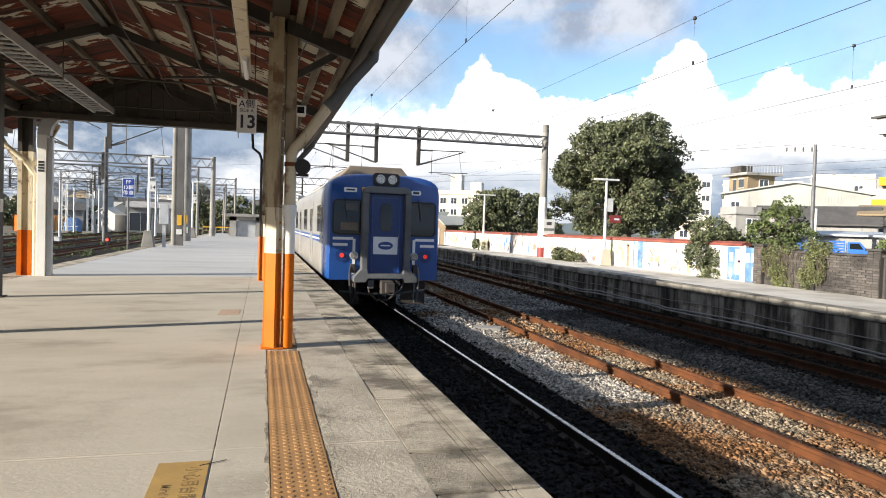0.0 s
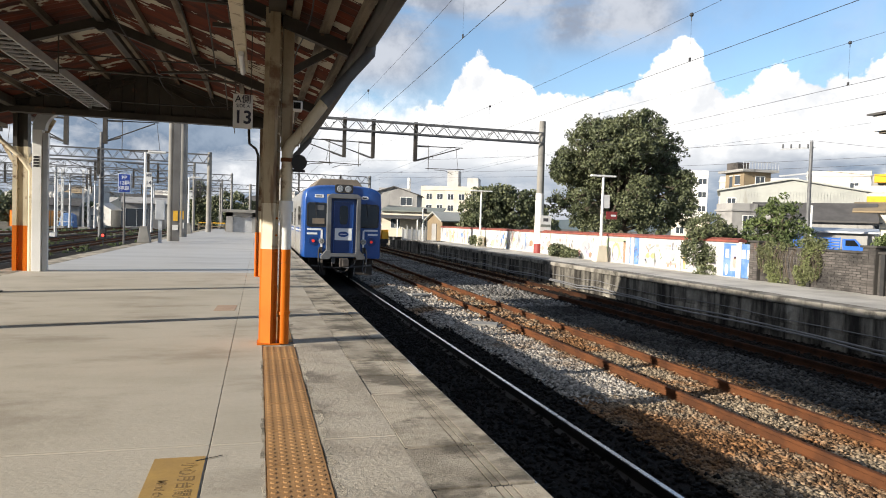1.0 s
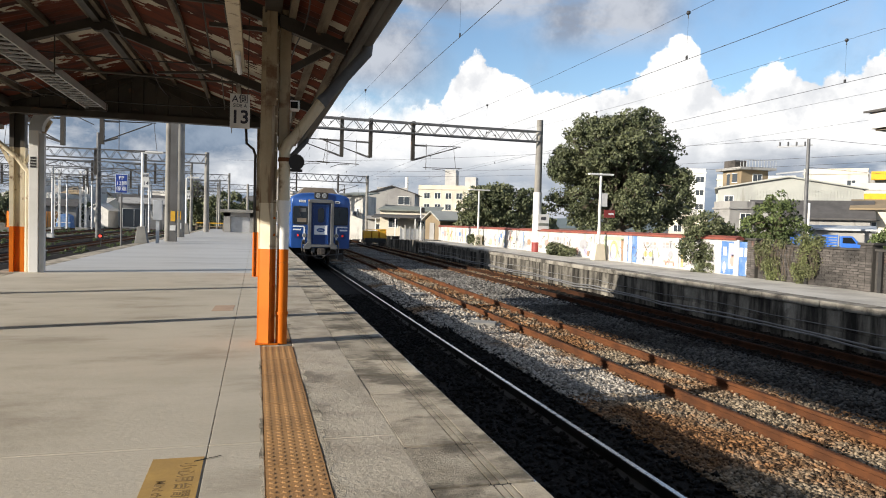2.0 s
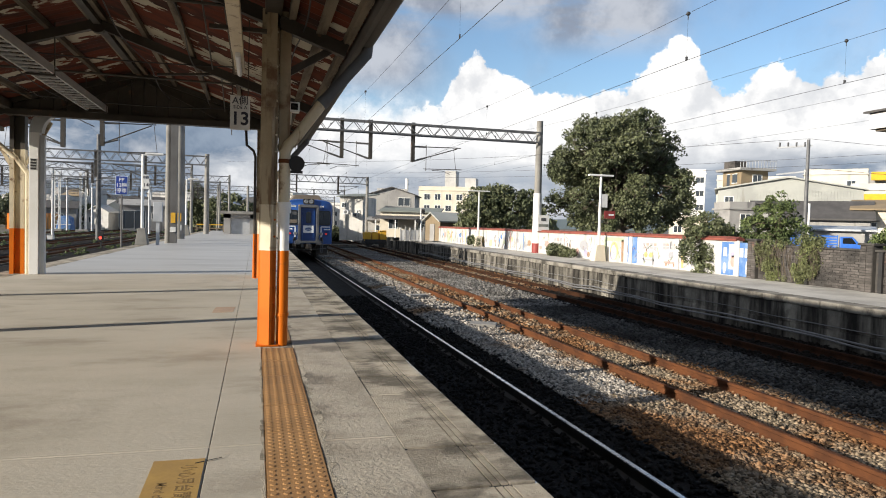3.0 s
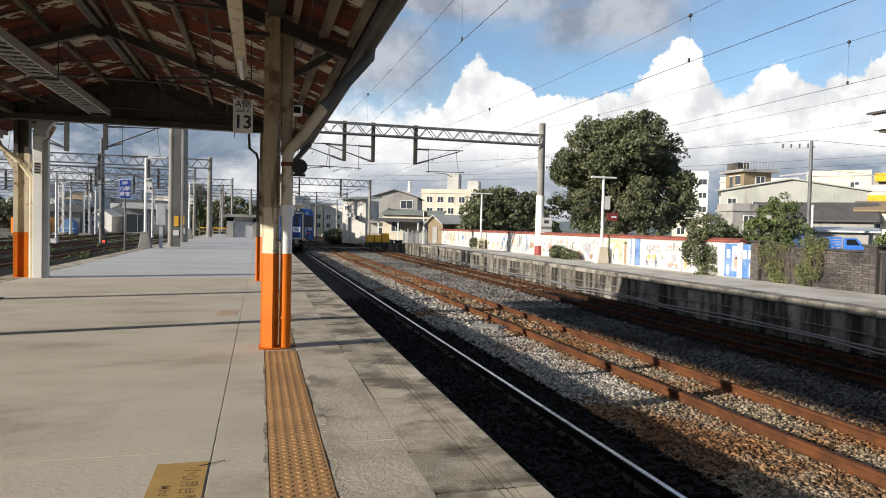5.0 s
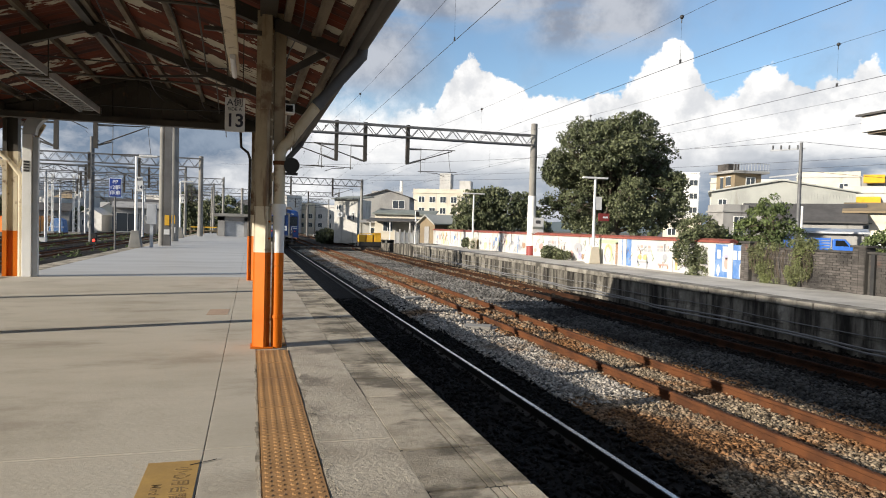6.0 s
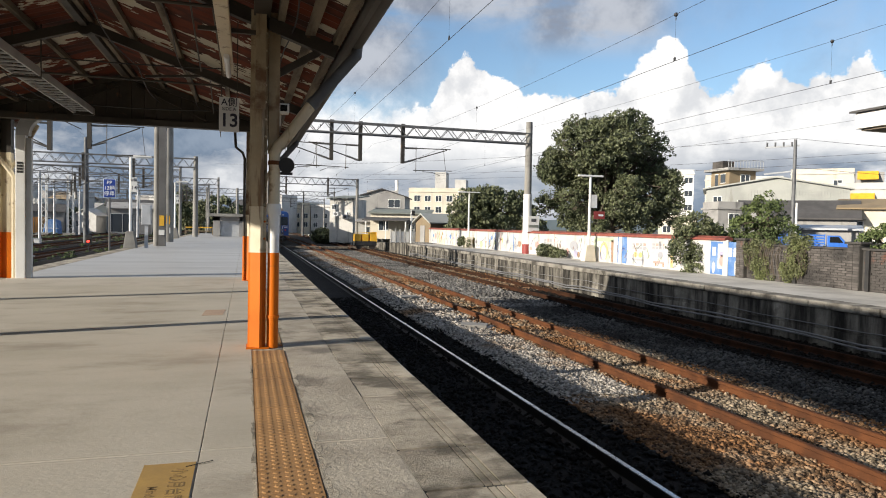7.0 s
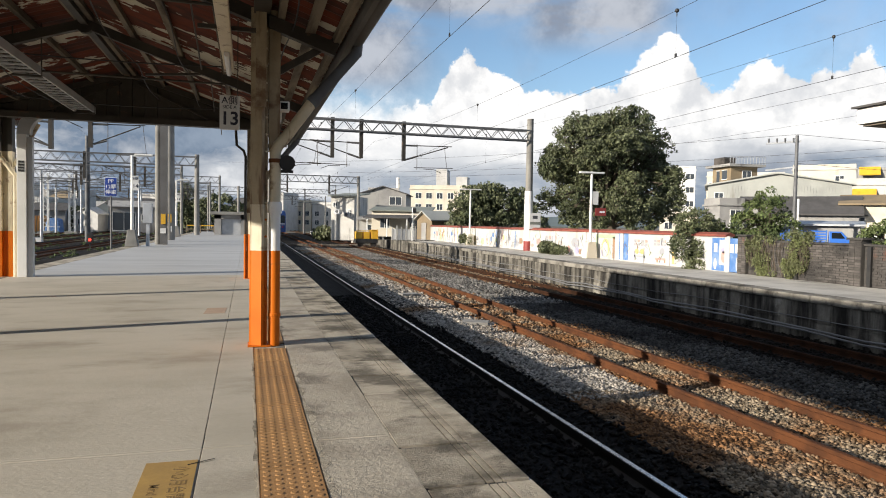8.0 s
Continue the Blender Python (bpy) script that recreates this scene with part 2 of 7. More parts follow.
BLUE = mat("train_blue", (0.014, 0.070, 0.27), (0.011, 0.055, 0.22), 1.2, 0.32, fine=0.06, carried=True)
DBLUE = mat("train_door_blue", (0.009, 0.040, 0.165), (0.008, 0.033, 0.14), 1.2, 0.38, fine=0.06, carried=True)
SILVER = mat("stainless_side", (0.44, 0.43, 0.41), (0.36, 0.35, 0.335), 1.0, 0.34, 0.55, fine=0.06, carried=True)
GANG = mat("gangway_grey", (0.115, 0.12, 0.125), (0.07, 0.07, 0.073), 1.6, 0.6, fine=0.12, carried=True)
BEIGE = mat("beige_roof_unit", (0.185, 0.15, 0.113), (0.14, 0.115, 0.09), 1.0, 0.7, fine=0.1, carried=True)
TWHITE = mat("train_white", (0.78, 0.79, 0.80), (0.70, 0.71, 0.72), 2.0, 0.4, fine=0.05, carried=True)
GLASS = glass_dark("dark_glass", (0.012, 0.014, 0.016))
HGLASS = glass_dark("house_glass", (0.05, 0.06, 0.07), 0.15)
LENS = mat("lamp_glass", (0.55, 0.55, 0.52), (0.12, 0.12, 0.12), 26.0, 0.18, 0.6, carried=True)
REDGLOW = mat("red_tail_lamp", (1.0, 0.05, 0.03), rough=0.3, emit=0.14, fine=0, carried=True)
SIGNALRED = mat("lit_signal_red", (1.0, 0.06, 0.04), rough=0.3, emit=1.6, fine=0)
YELLOW = mat("yellow_paint", (0.75, 0.42, 0.03), (0.62, 0.34, 0.03), 2.0, 0.5, fine=0.1)
SIGNBLUE = mat("sign_blue", (0.02, 0.06, 0.32), rough=0.4, fine=0.05)
SIGNGREY = mat("sign_face", (0.70, 0.69, 0.66), (0.62, 0.61, 0.58), 3.0, 0.5, fine=0.06)
LETTER = mat("sign_black", (0.03, 0.03, 0.05), rough=0.6)
BARK = mat("bark", (0.11, 0.085, 0.06), (0.06, 0.05, 0.038), 4.0, 0.95, bump=0.6, fine=0.3)
LEAF = mat("leaf_dark", (0.120, 0.132, 0.062), (0.066, 0.080, 0.036), 0.6, 0.6, fine=0.2, island=0.5)
LEAF2 = mat("leaf_bright", (0.105, 0.135, 0.042), (0.055, 0.080, 0.024), 0.8, 0.75, fine=0.2, island=0.4)
VINE = mat("vine_leaf", (0.165, 0.185, 0.072), (0.10, 0.105, 0.046), 0.8, 0.6, fine=0.2, island=0.4)
BRICK = mat("old_brick", (0.105, 0.094, 0.086), (0.042, 0.039, 0.037), 1.2, 0.95, bump=0.5, fine=0.3, rand=0.28, patch=((0.19, 0.085, 0.058), 1.1, 0.57, 0.66), spec=0.2)
MORTAR = mat("mortar", (0.075, 0.070, 0.064), (0.045, 0.042, 0.04), 2.0, rough=0.95, bump=0.3, spec=0.2)
REDCAP = mat("red_wall_cap", (0.27, 0.075, 0.05), (0.18, 0.05, 0.038), 1.5, 0.8, fine=0.2)
PLASTER = mat("white_plaster", (0.53, 0.52, 0.495), (0.45, 0.435, 0.41), 0.8, 0.85, fine=0.12, streak=((0.37, 0.355, 0.32), 1.6, 0.56, 0.7))
CREAMWALL = mat("cream_plaster", (0.66, 0.60, 0.48), (0.58, 0.52, 0.42), 0.6, 0.85, fine=0.1, streak=((0.42, 0.38, 0.32), 1.2, 0.58, 0.72))
WORNWALL = mat("weathered_pale_cement", (0.57, 0.55, 0.51), (0.44, 0.425, 0.39), 0.7, 0.9, fine=0.18, streak=((0.20, 0.19, 0.17), 1.6, 0.52, 0.68))
GREYWALL = mat("grey_cement", (0.34, 0.33, 0.31), (0.26, 0.25, 0.24), 0.6, 0.9, fine=0.15, streak=((0.15, 0.145, 0.14), 1.2, 0.55, 0.7))
TANWALL = mat("tan_cement", (0.25, 0.19, 0.115), (0.19, 0.145, 0.092), 0.6, 0.9, fine=0.15)
METALWALL = mat("pale_metal_siding", (0.40, 0.405, 0.37), (0.33, 0.335, 0.31), 0.5, 0.55, fine=0.08, streak=((0.24, 0.23, 0.20), 1.5, 0.6, 0.72))
DARKTILE = mat("dark_roof_tile", (0.085, 0.08, 0.078), (0.06, 0.057, 0.055), 1.0, 0.8, fine=0.25)
REDDISH = mat("dull_red_paint", (0.26, 0.04, 0.035), (0.19, 0.03, 0.028), 1.5, 0.5, fine=0.1)
GREENROOF = mat("grey_green_roof", (0.22, 0.235, 0.20), (0.17, 0.18, 0.155), 1.0, 0.7, fine=0.15)
HILL = mat("far_hill", (0.10, 0.13, 0.15), (0.075, 0.10, 0.12), 0.01, 0.95, fine=0.1, bscale=0.05)
TRUCKBLUE = mat("truck_blue", (0.02, 0.13, 0.50), (0.02, 0.10, 0.42), 1.5, 0.4, fine=0.08)
MURALBLUE = mat("mural_blue", (0.07, 0.17, 0.40), (0.20, 0.30, 0.48), 2.0, 0.85, fine=0.15)


# ---------------------------------------------------------------- mesh helpers
class M:
    """A mesh under construction."""

    def __init__(self):
        self.v, self.f = [], []

    def add(self, vs, fs):
        n = len(self.v)
        self.v += [tuple(map(float, p)) for p in vs]
        self.f += [tuple(i + n for i in q) for q in fs]
        return self

    def box(self, x0, x1, y0, y1, z0, z1):
        return self.add([(x0, y0, z0), (x1, y0, z0), (x1, y1, z0), (x0, y1, z0), (x0, y0, z1), (x1, y0, z1), (x1, y1, z1), (x0, y1, z1)],
                        [(3, 2, 1, 0), (4, 5, 6, 7), (0, 1, 5, 4), (1, 2, 6, 5), (2, 3, 7, 6), (3, 0, 4, 7)])

    def bar(self, p, q, w, h, up=(0, 0, 1)):
        p, q = Vector(p), Vector(q)
        d = (q - p).normalized()
        u = Vector(up)
        if abs(d.dot(u)) > 0.98:
            u = Vector((0, 1, 0))
        s = d.cross(u).normalized()
        u = s.cross(d)
        c = [(-1, -1), (1, -1), (1, 1), (-1, 1)]
        vs = [b + s * (i * w / 2) + u * (j * h / 2) for b in (p, q) for i, j in c]
        return self.add(vs, [(0, 1, 2, 3), (7, 6, 5, 4), (1, 0, 4, 5), (2, 1, 5, 6), (3, 2, 6, 7), (0, 3, 7, 4)])

    def cyl(self, p, q, r, n=10, r2=None):
        p, q = Vector(p), Vector(q)
        r2 = r if r2 is None else r2
        d = (q - p).normalized()
        s = d.orthogonal().normalized()
        u = d.cross(s)
        vs = []
        for b, rr in ((p, r), (q, r2)):
            vs += [b + (s * math.cos(a) + u * math.sin(a)) * rr for a in (2 * math.pi * i / n for i in range(n))]
        fs = [(i, (i + 1) % n, n + (i + 1) % n, n + i) for i in range(n)]
        return self.add(vs, fs + [tuple(range(n - 1, -1, -1)), tuple(range(n, 2 * n))])

    def tube(self, pts, r, n=6):
        pts = [Vector(p) for p in pts]
        rings, s = [], None
        for i, p in enumerate(pts):
            d = (pts[min(i + 1, len(pts) - 1)] - pts[max(i - 1, 0)]).normalized()
            s = d.orthogonal() if s is None else s - d * s.dot(d)
            s.normalize()
            u = d.cross(s)
            rings.append([p + (s * math.cos(2 * math.pi * k / n) + u * math.sin(2 * math.pi * k / n)) * r for k in range(n)])
        return self.loft(rings)

    def prism(self, poly, axis, a, b):
        """poly: points across the axis ('x': (y, z), 'y': (x, z), 'z': (x, y))."""
        def put(p, t):
            return (t, p[0], p[1]) if axis == "x" else (p[0], t, p[1]) if axis == "y" else (p[0], p[1], t)
        n = len(poly)
        vs = [put(p, a) for p in poly] + [put(p, b) for p in poly]
        return self.add(vs, [tuple(range(n)), tuple(range(2 * n - 1, n - 1, -1))] + [(i, n + i, n + (i + 1) % n, (i + 1) % n) for i in range(n)])

    def loft(self, rings, caps=True):
        n = len(rings[0])
        vs = [p for r in rings for p in r]
        fs = [(k * n + i, k * n + (i + 1) % n, (k + 1) * n + (i + 1) % n, (k + 1) * n + i) for k in range(len(rings) - 1) for i in range(n)]
        if caps:
            fs += [tuple(range(n - 1, -1, -1)), tuple(range((len(rings) - 1) * n, len(rings) * n))]
        return self.add(vs, fs)

    def ball(self, c, r, n=10, m=6, squash=1.0):
        vs = [(c[0], c[1], c[2] - r * squash)]
        for j in range(1, m):
            a = math.pi * j / m - math.pi / 2
            vs += [(c[0] + r * math.cos(a) * math.cos(2 * math.pi * i / n), c[1] + r * math.cos(a) * math.sin(2 * math.pi * i / n), c[2] + r * squash * math.sin(a)) for i in range(n)]
        vs.append((c[0], c[1], c[2] + r * squash))
        fs = [(0, 1 + (i + 1) % n, 1 + i) for i in range(n)]
        for j in range(m - 2):
            fs += [(1 + j * n + i, 1 + j * n + (i + 1) % n, 1 + (j + 1) * n + (i + 1) % n, 1 + (j + 1) * n + i) for i in range(n)]
        top = len(vs) - 1
        fs += [(top, 1 + (m - 2) * n + i, 1 + (m - 2) * n + (i + 1) % n) for i in range(n)]
        return self.add(vs, fs)

    def mesh(self, name, bevel=0.0, smooth=False):
        me = bpy.data.meshes.new(name)
        me.from_pydata(self.v, [], self.f)
        bm = bmesh.new()
        bm.from_mesh(me)
        bmesh.ops.recalc_face_normals(bm, faces=bm.faces)
        if bevel:
            bmesh.ops.bevel(bm, geom=[e for e in bm.edges if len(e.link_faces) == 2 and e.calc_face_angle(0) > 0.6], offset=bevel, segments=2, profile=0.6, affect="EDGES", clamp_overlap=True)
        bm.to_mesh(me)
        bm.free()
        if smooth:
            me.shade_smooth()
            me.set_sharp_from_angle(angle=radians(38))
        return me


def part(name, m, material, parent=None, label="", bevel=0.0, smooth=False):
    ob = new(name, m.mesh(name, bevel, smooth))
    ob.data.materials.append(material)
    if parent is not None:
        ob.parent = parent
    return tagged(ob, label)


def piece(name, me, parent, x, y, z, rz=0.0):
    ob = new(name, me)
    ob.parent = parent
    ob.matrix_basis = pose(x, y, z, 0, 0, rz)
    return ob


def thing(name, label, category, at=(0, 0, 0), rz=0.0, group="", kind=""):
    ob = new(name)
    ob.empty_display_size = 0.3
    ob.matrix_basis = pose(*at, 0, 0, rz)
    return tagged(ob, label, category, group, kind)


def solid(name, m, material, label="", category="", group="", kind="", bevel=0.0, smooth=False):
    return tagged(part(name, m, material, None, "", bevel, smooth), label, category, group, kind)


def letters(name, text, size, material, parent, m, depth=0.004, label=""):
    c = bpy.data.curves.new(name, "FONT")
    c.offset = size * (0.022 if text == "13" else 0.006)
    c.body, c.size, c.extrude, c.align_x, c.align_y = text, size, depth, "CENTER", "CENTER"
    tmp = bpy.data.objects.new(name, c)
    me = bpy.data.meshes.new_from_object(tmp)
    bpy.data.objects.remove(tmp)
    ob = new(name, me)
    me.materials.clear()
    me.materials.append(material)
    ob.parent = parent
    ob.matrix_basis = m
    return tagged(ob, label)


RAIL_Z, BED_Z = -1.02, -1.17


# ---------------------------------------------------------------- ground and platforms
EDGE, LEFT_EDGE = 1.362, -5.25
P1_START, P1_END = -24.0, 74.0


def p2_edge(y):
    return 11.86 + 0.0165 * max(y, -30)


def build_ground():
    g = M()
    xs = [-1500, -400, -120, -60, -30, -12, 0, 12, 24, 60, 150, 500, 1500]
    ys = [-300, -60, -20, 10, 40, 80, 160, 400, 1200, 2500]
    vs = [(x, y, -1.2) for y in ys for x in xs]
    w = len(xs)
    fs = [(j * w + i, j * w + i + 1, (j + 1) * w + i + 1, (j + 1) * w + i) for j in range(len(ys) - 1) for i in range(w - 1)]
    g.add(vs, fs)
    solid("ground", g, EARTH, "brown gravelly earth of the railway yard", "ground", kind="structure")
    b = M()
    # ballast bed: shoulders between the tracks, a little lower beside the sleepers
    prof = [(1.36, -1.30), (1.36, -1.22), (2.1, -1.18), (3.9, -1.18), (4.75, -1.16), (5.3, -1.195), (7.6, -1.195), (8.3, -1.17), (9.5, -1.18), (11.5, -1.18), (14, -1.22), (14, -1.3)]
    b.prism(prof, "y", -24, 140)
    solid("ballast_bed", b, BALLAST, "oily ballast bed under the three tracks, darkened for shade", "ballast", kind="structure")
    t = M()
    t.box(15.72, 260, -60, 420, -1.25, -0.3)
    solid("street_ground", t, STREET, "raised street ground behind the painted wall", "ground", kind="structure")


build_ground()


def build_platform_one():
    p = thing("platform_1", "concrete railway platform with coping slabs and tactile strip", "platform", kind="structure")
    part("core", M().box(LEFT_EDGE + 0.04, EDGE - 0.02, P1_START, P1_END, -1.3, -0.085), FACE, p, "soot-stained platform side wall")
    # large poured panels, with real joints between them
    cuts = [P1_START, -14.0, -8.1, -2.1, 3.86, 9.9, 16.0, 22.1, 28.2, 34.3, 40.4, 46.5, 52.6, 58.7, 66.0, P1_END]
    for a, b in zip(cuts, cuts[1:]):
        for x0, x1 in ((LEFT_EDGE + 0.5, -0.2325), (-0.2275, 0.062), (0.372, 0.8225)):
            surface = WORN if x0 > 0.3 else SMOOTH if a > 15 else CONCRETE
            part("paving_panel", M().box(x0, x1, a + 0.004, b - 0.004, -0.085, 0.0), surface, p, bevel=0.0025)
    part("joint_filler", M().box(LEFT_EDGE + 0.45, 0.80, P1_START, P1_END, -0.080, -0.005), COPING, p)
    return p


PLATFORM = build_platform_one()


def build_canopy():
    c = thing("platform_canopy", "old steel platform canopy with peeling rust-red roof sheets", "canopy")
    ridge_x, ridge_z, er, el, ez = -2.3, 4.27, 0.97, -5.6, 3.16
    # The roof runs on unseen behind the viewpoint to hold back sky light.
    y0, y1 = -24.0, 17.2
    for side, ex in (("roof_slope", er), ("roof_slope", el)):
        m = M()
        n = int((y1 - y0) / 0.045)
        ts = [0.0, 0.5, 1.0]
        vs, fs = [], []
        for i in range(n + 1):
            y = y0 + (y1 - y0) * i / n
            dz = 0.012 * math.sin(i * math.pi / 2)
            for t in ts:
                vs.append((ridge_x + (ex - ridge_x) * t, y, ridge_z + (ez - ridge_z) * t + dz))
            for t in ts:
                vs.append((ridge_x + (ex - ridge_x) * t, y, ridge_z + (ez - ridge_z) * t + dz + 0.006))
        for i in range(n):
            a, b = i * 6, (i + 1) * 6
            for j in range(2):
                fs.append((a + j, a + j + 1, b + j + 1, b + j))
                fs.append((a + 3 + j, b + 3 + j, b + 4 + j, a + 4 + j))
        m.add(vs, fs)
        part(side, m, ROOFIN, c, "corrugated roof sheets, white paint peeling off rust red")
        # purlins and rafters
        for k in range(6):
            t = (0.03, 0.2, 0.4, 0.6, 0.8, 0.97)[k]
            x, z = ridge_x + (ex - ridge_x) * t, ridge_z + (ez - ridge_z) * t - 0.06
            part("purlin", M().box(x - 0.035, x + 0.035, y0 + 0.1, y1 - 0.05, z - 0.045, z + 0.045), TIMBER, c)
        for y in (-17.0, -9.0, -5.0, -1.0, 3.2, 7.0, 11.0, 14.95):
            p, q = (ridge_x, y, ridge_z - 0.18), (ex + (0.1 if ex < 0 else -0.1), y, ez - 0.14)
            part("rafter", M().bar(p, q, 0.09, 0.13), STEEL, c)
            mid = [p[i] + (q[i] - p[i]) * 0.55 for i in range(3)]
            part("truss_strut", M().bar((mid[0], y, mid[2]), (ridge_x + (ex - ridge_x) * 0.25, y, 3.42), 0.035, 0.035), STEEL, c)
            if y > 0:
                part("brace_rod", M().cyl((mid[0], y, mid[2] - 0.05), (ridge_x + (ex - ridge_x) * 0.5, y + 3.6, mid[2] - 0.02), 0.011, 5), STEEL, c)
    for y in (-9.0, -5.0, -1.0, 3.2, 7.0, 11.0):
        part("tie_rod", M().cyl((-4.7, y, 3.36), (0.2, y, 3.36), 0.016, 6), STEEL, c)
        part("ridge_plate", M().cyl((ridge_x, y - 0.05, ridge_z - 0.2), (ridge_x, y + 0.05, ridge_z - 0.2), 0.12, 14), STEEL, c)
    part("ridge_beam", M().box(ridge_x - 0.05, ridge_x + 0.05, y0, y1 - 0.1, ridge_z - 0.2, ridge_z - 0.05), STEEL, c)
    # long beams over the column rows
    part("column_beam", M().box(0.05, 0.21, y0, 15.1, 3.30, 3.46), STEEL, c)
    part("column_beam", M().box(-4.75, -4.6, y0, 15.9, 3.28, 3.44), STEEL, c)
    # end gable with boards
    for i in range(27):
        x = -5.3 + i * 0.235
        top = ridge_z - 0.1 - abs(x + 0.117 - ridge_x) * (ridge_z - ez) / (er - ridge_x)
        if top > 3.36:
            part("gable_board", M().box(x, x + 0.228, 14.86 + 0.012 * (i % 2), 14.9 + 0.012 * (i % 2), 3.28, top), STEEL, c)
    part("gable_backing", M().prism([(-5.2, 3.3), (0.7, 3.3), (0.7, 3.32), (ridge_x, ridge_z - 0.14), (-5.2, 3.32)], "y", 14.93, 14.95), STEEL, c)
    part("gable_beam", M().box(-4.7, 0.2, 14.78, 14.98, 3.18, 3.30), STEEL, c)
    for sx in (-1, 1):
        part("gable_trim", M().bar((ridge_x, 14.84, ridge_z - 0.12), (ridge_x + sx * 3.3, 14.84, ez + 0.0), 0.06, 0.10), STEEL, c)
        part("gable_brace", M().bar((ridge_x + sx * 0.15, 14.83, ridge_z - 0.3), (ridge_x + sx * 1.5, 14.83, 3.34), 0.03, 0.03), STEEL, c)
    # eaves board and gutter
    part("fascia", M().box(er - 0.02, er + 0.03, y0, y1, ez - 0.14, ez + 0.05), DARKPOLE, c, "dark weathered eaves board")
    part("fascia", M().box(el - 0.03, el + 0.02, y0, y1, ez - 0.14, ez + 0.05), DARKPOLE, c)
    gut = M()
    n = 9
    ring = [(er + 0.10 + 0.075 * math.cos(math.pi + math.pi * i / (n - 1)), ez - 0.03 + 0.075 * math.sin(math.pi + math.pi * i / (n - 1))) for i in range(n)]
    ring += [(er + 0.10 + 0.068 * math.cos(-math.pi * i / (n - 1)), ez - 0.03 + 0.068 * math.sin(-math.pi * i / (n - 1))) for i in range(n)]
    gut.prism(ring, "y", y0, y1 + 0.05)
    part("gutter", gut, DARKPOLE, c, "dented dark rain gutter", smooth=True)
    part("eave_strip", M().box(er - 0.42, er - 0.32, y0, y1, ez + 0.0, ez + 0.02), TIMBER, c)
    return c


CANOPY = build_canopy()


def column(x, y, pipe):
    c = thing("canopy_column", "cream steel canopy column with orange painted base", "column", (x, y, 0), group="canopy columns")

    def section(z0, z1, grow=0.0):
        # folded steel channel: a lip, an angled face, and a recessed web with rivets
        g = grow
        # The face's angle is added so it takes more sun.
        m = M().prism([(-0.185 - g, 0.10), (-0.185 - g, -0.045), (-0.17, -0.05 - g), (-0.075, -0.115 - g), (-0.05, -0.105), (-0.05, 0.10)], "z", z0, z1)
        m.box(-0.05, -0.016 + g, -0.045 - g, 0.055 + g, z0, z1)
        return m
    part("lower_shaft", section(0, 0.96, 0.0015), ORANGE, c, "orange painted foot")
    # The paint changes at the canopy's shadow edge; the upper cream is darkened.
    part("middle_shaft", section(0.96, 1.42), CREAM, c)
    part("upper_shaft", section(1.42, 3.36), SHADEDRUSTYCREAM, c, "cream paint mottled with rust, darkened for canopy shade")
    part("foot_plate", M().box(-0.2, 0.02, -0.13, 0.13, 0.0, 0.012), ORANGE, c)
    for k in range(18):
        part("rivet", M().ball((-0.034, -0.046, 0.25 + k * 0.17), 0.012, 6, 4), CREAM if k > 6 else ORANGE, c)
    if pipe:
        px, py, r = 0.055, -0.05, 0.056
        part("drainpipe", M().cyl((px, py, 0.0), (px, py, 0.96), r, 16), ORANGE, c, "orange painted drainpipe", smooth=True)
        part("drainpipe", M().cyl((px, py, 0.96), (px, py, 1.36), r, 16), WHITE, c, smooth=True)
        part("pipe_socket", M().cyl((px, py, 1.34), (px, py, 1.45), r + 0.014, 16), WHITE, c, smooth=True)
        pts = [(px, py, 1.40), (px, py, 1.95), (px + 0.03, py, 2.02), (px + 0.10, py, 2.10), (0.80, py, 2.93), (0.86, py, 3.0), (0.87, py, 3.12)]
        half = (0.42, py, 2.475)
        m = M().tube(pts[:4] + [half], r, 16)
        for p in pts[1:4]:
            m.ball(p, r, 16, 8)
        part("drainpipe", m, CREAM, c, "cream drainpipe bending up to the gutter", smooth=True)
        # Upper half of the cream pipe in grey, its eaves shade painted on.
        m = M().tube([half] + pts[4:], r * 1.03, 16).cyl((0.40, py, 2.453), (0.45, py, 2.505), r * 1.2, 16)
        for p in pts[4:-1]:
            m.ball(p, r * 1.03, 16, 8)
        part("upper_drainpipe", m, GANG, c, "upper drainpipe under the gutter, greyed for its shade", smooth=True)
        part("pipe_clamp", M().cyl((px, py, 1.84), (px, py, 1.88), r + 0.01, 16), RUST, c)
        part("pipe_clamp", M().cyl((px, py, 0.30), (px, py, 0.33), r + 0.008, 16), ORANGE, c)
    part("upper_channel", M().box(-0.01, 0.10, -0.02, 0.09, 1.96, 3.36), SHADEDRUSTYCREAM, c, "rust-flecked cream channel, darkened for canopy shade", bevel=0.006)
    part("cover_plate", M().box(-0.14, -0.04, -0.135, -0.118, 2.38, 3.36), SHADEDRUSTYCREAM, c)
    part("bracket", M().bar((0.05, 0.06, 2.75), (0.70, 0.06, 3.16), 0.05, 0.07), STEEL, c)
    if y > 10:
        part("conduit", M().cyl((-0.215, -0.05, 0.0), (-0.215, -0.05, 0.96), 0.028, 8), ORANGE, c, "orange painted conduit")
        part("conduit", M().tube([(-0.215, -0.05, 0.96), (-0.215, -0.05, 2.62), (-0.26, -0.05, 2.75), (-0.40, -0.05, 2.86), (-0.42, -0.05, 3.2)], 0.028, 8), STEEL, c, "dark conduit with an elbow", smooth=True)
    return c


column(0.21, 7.0, True)
column(0.17, 15.1, True)
column(0.21, -1.4, True)


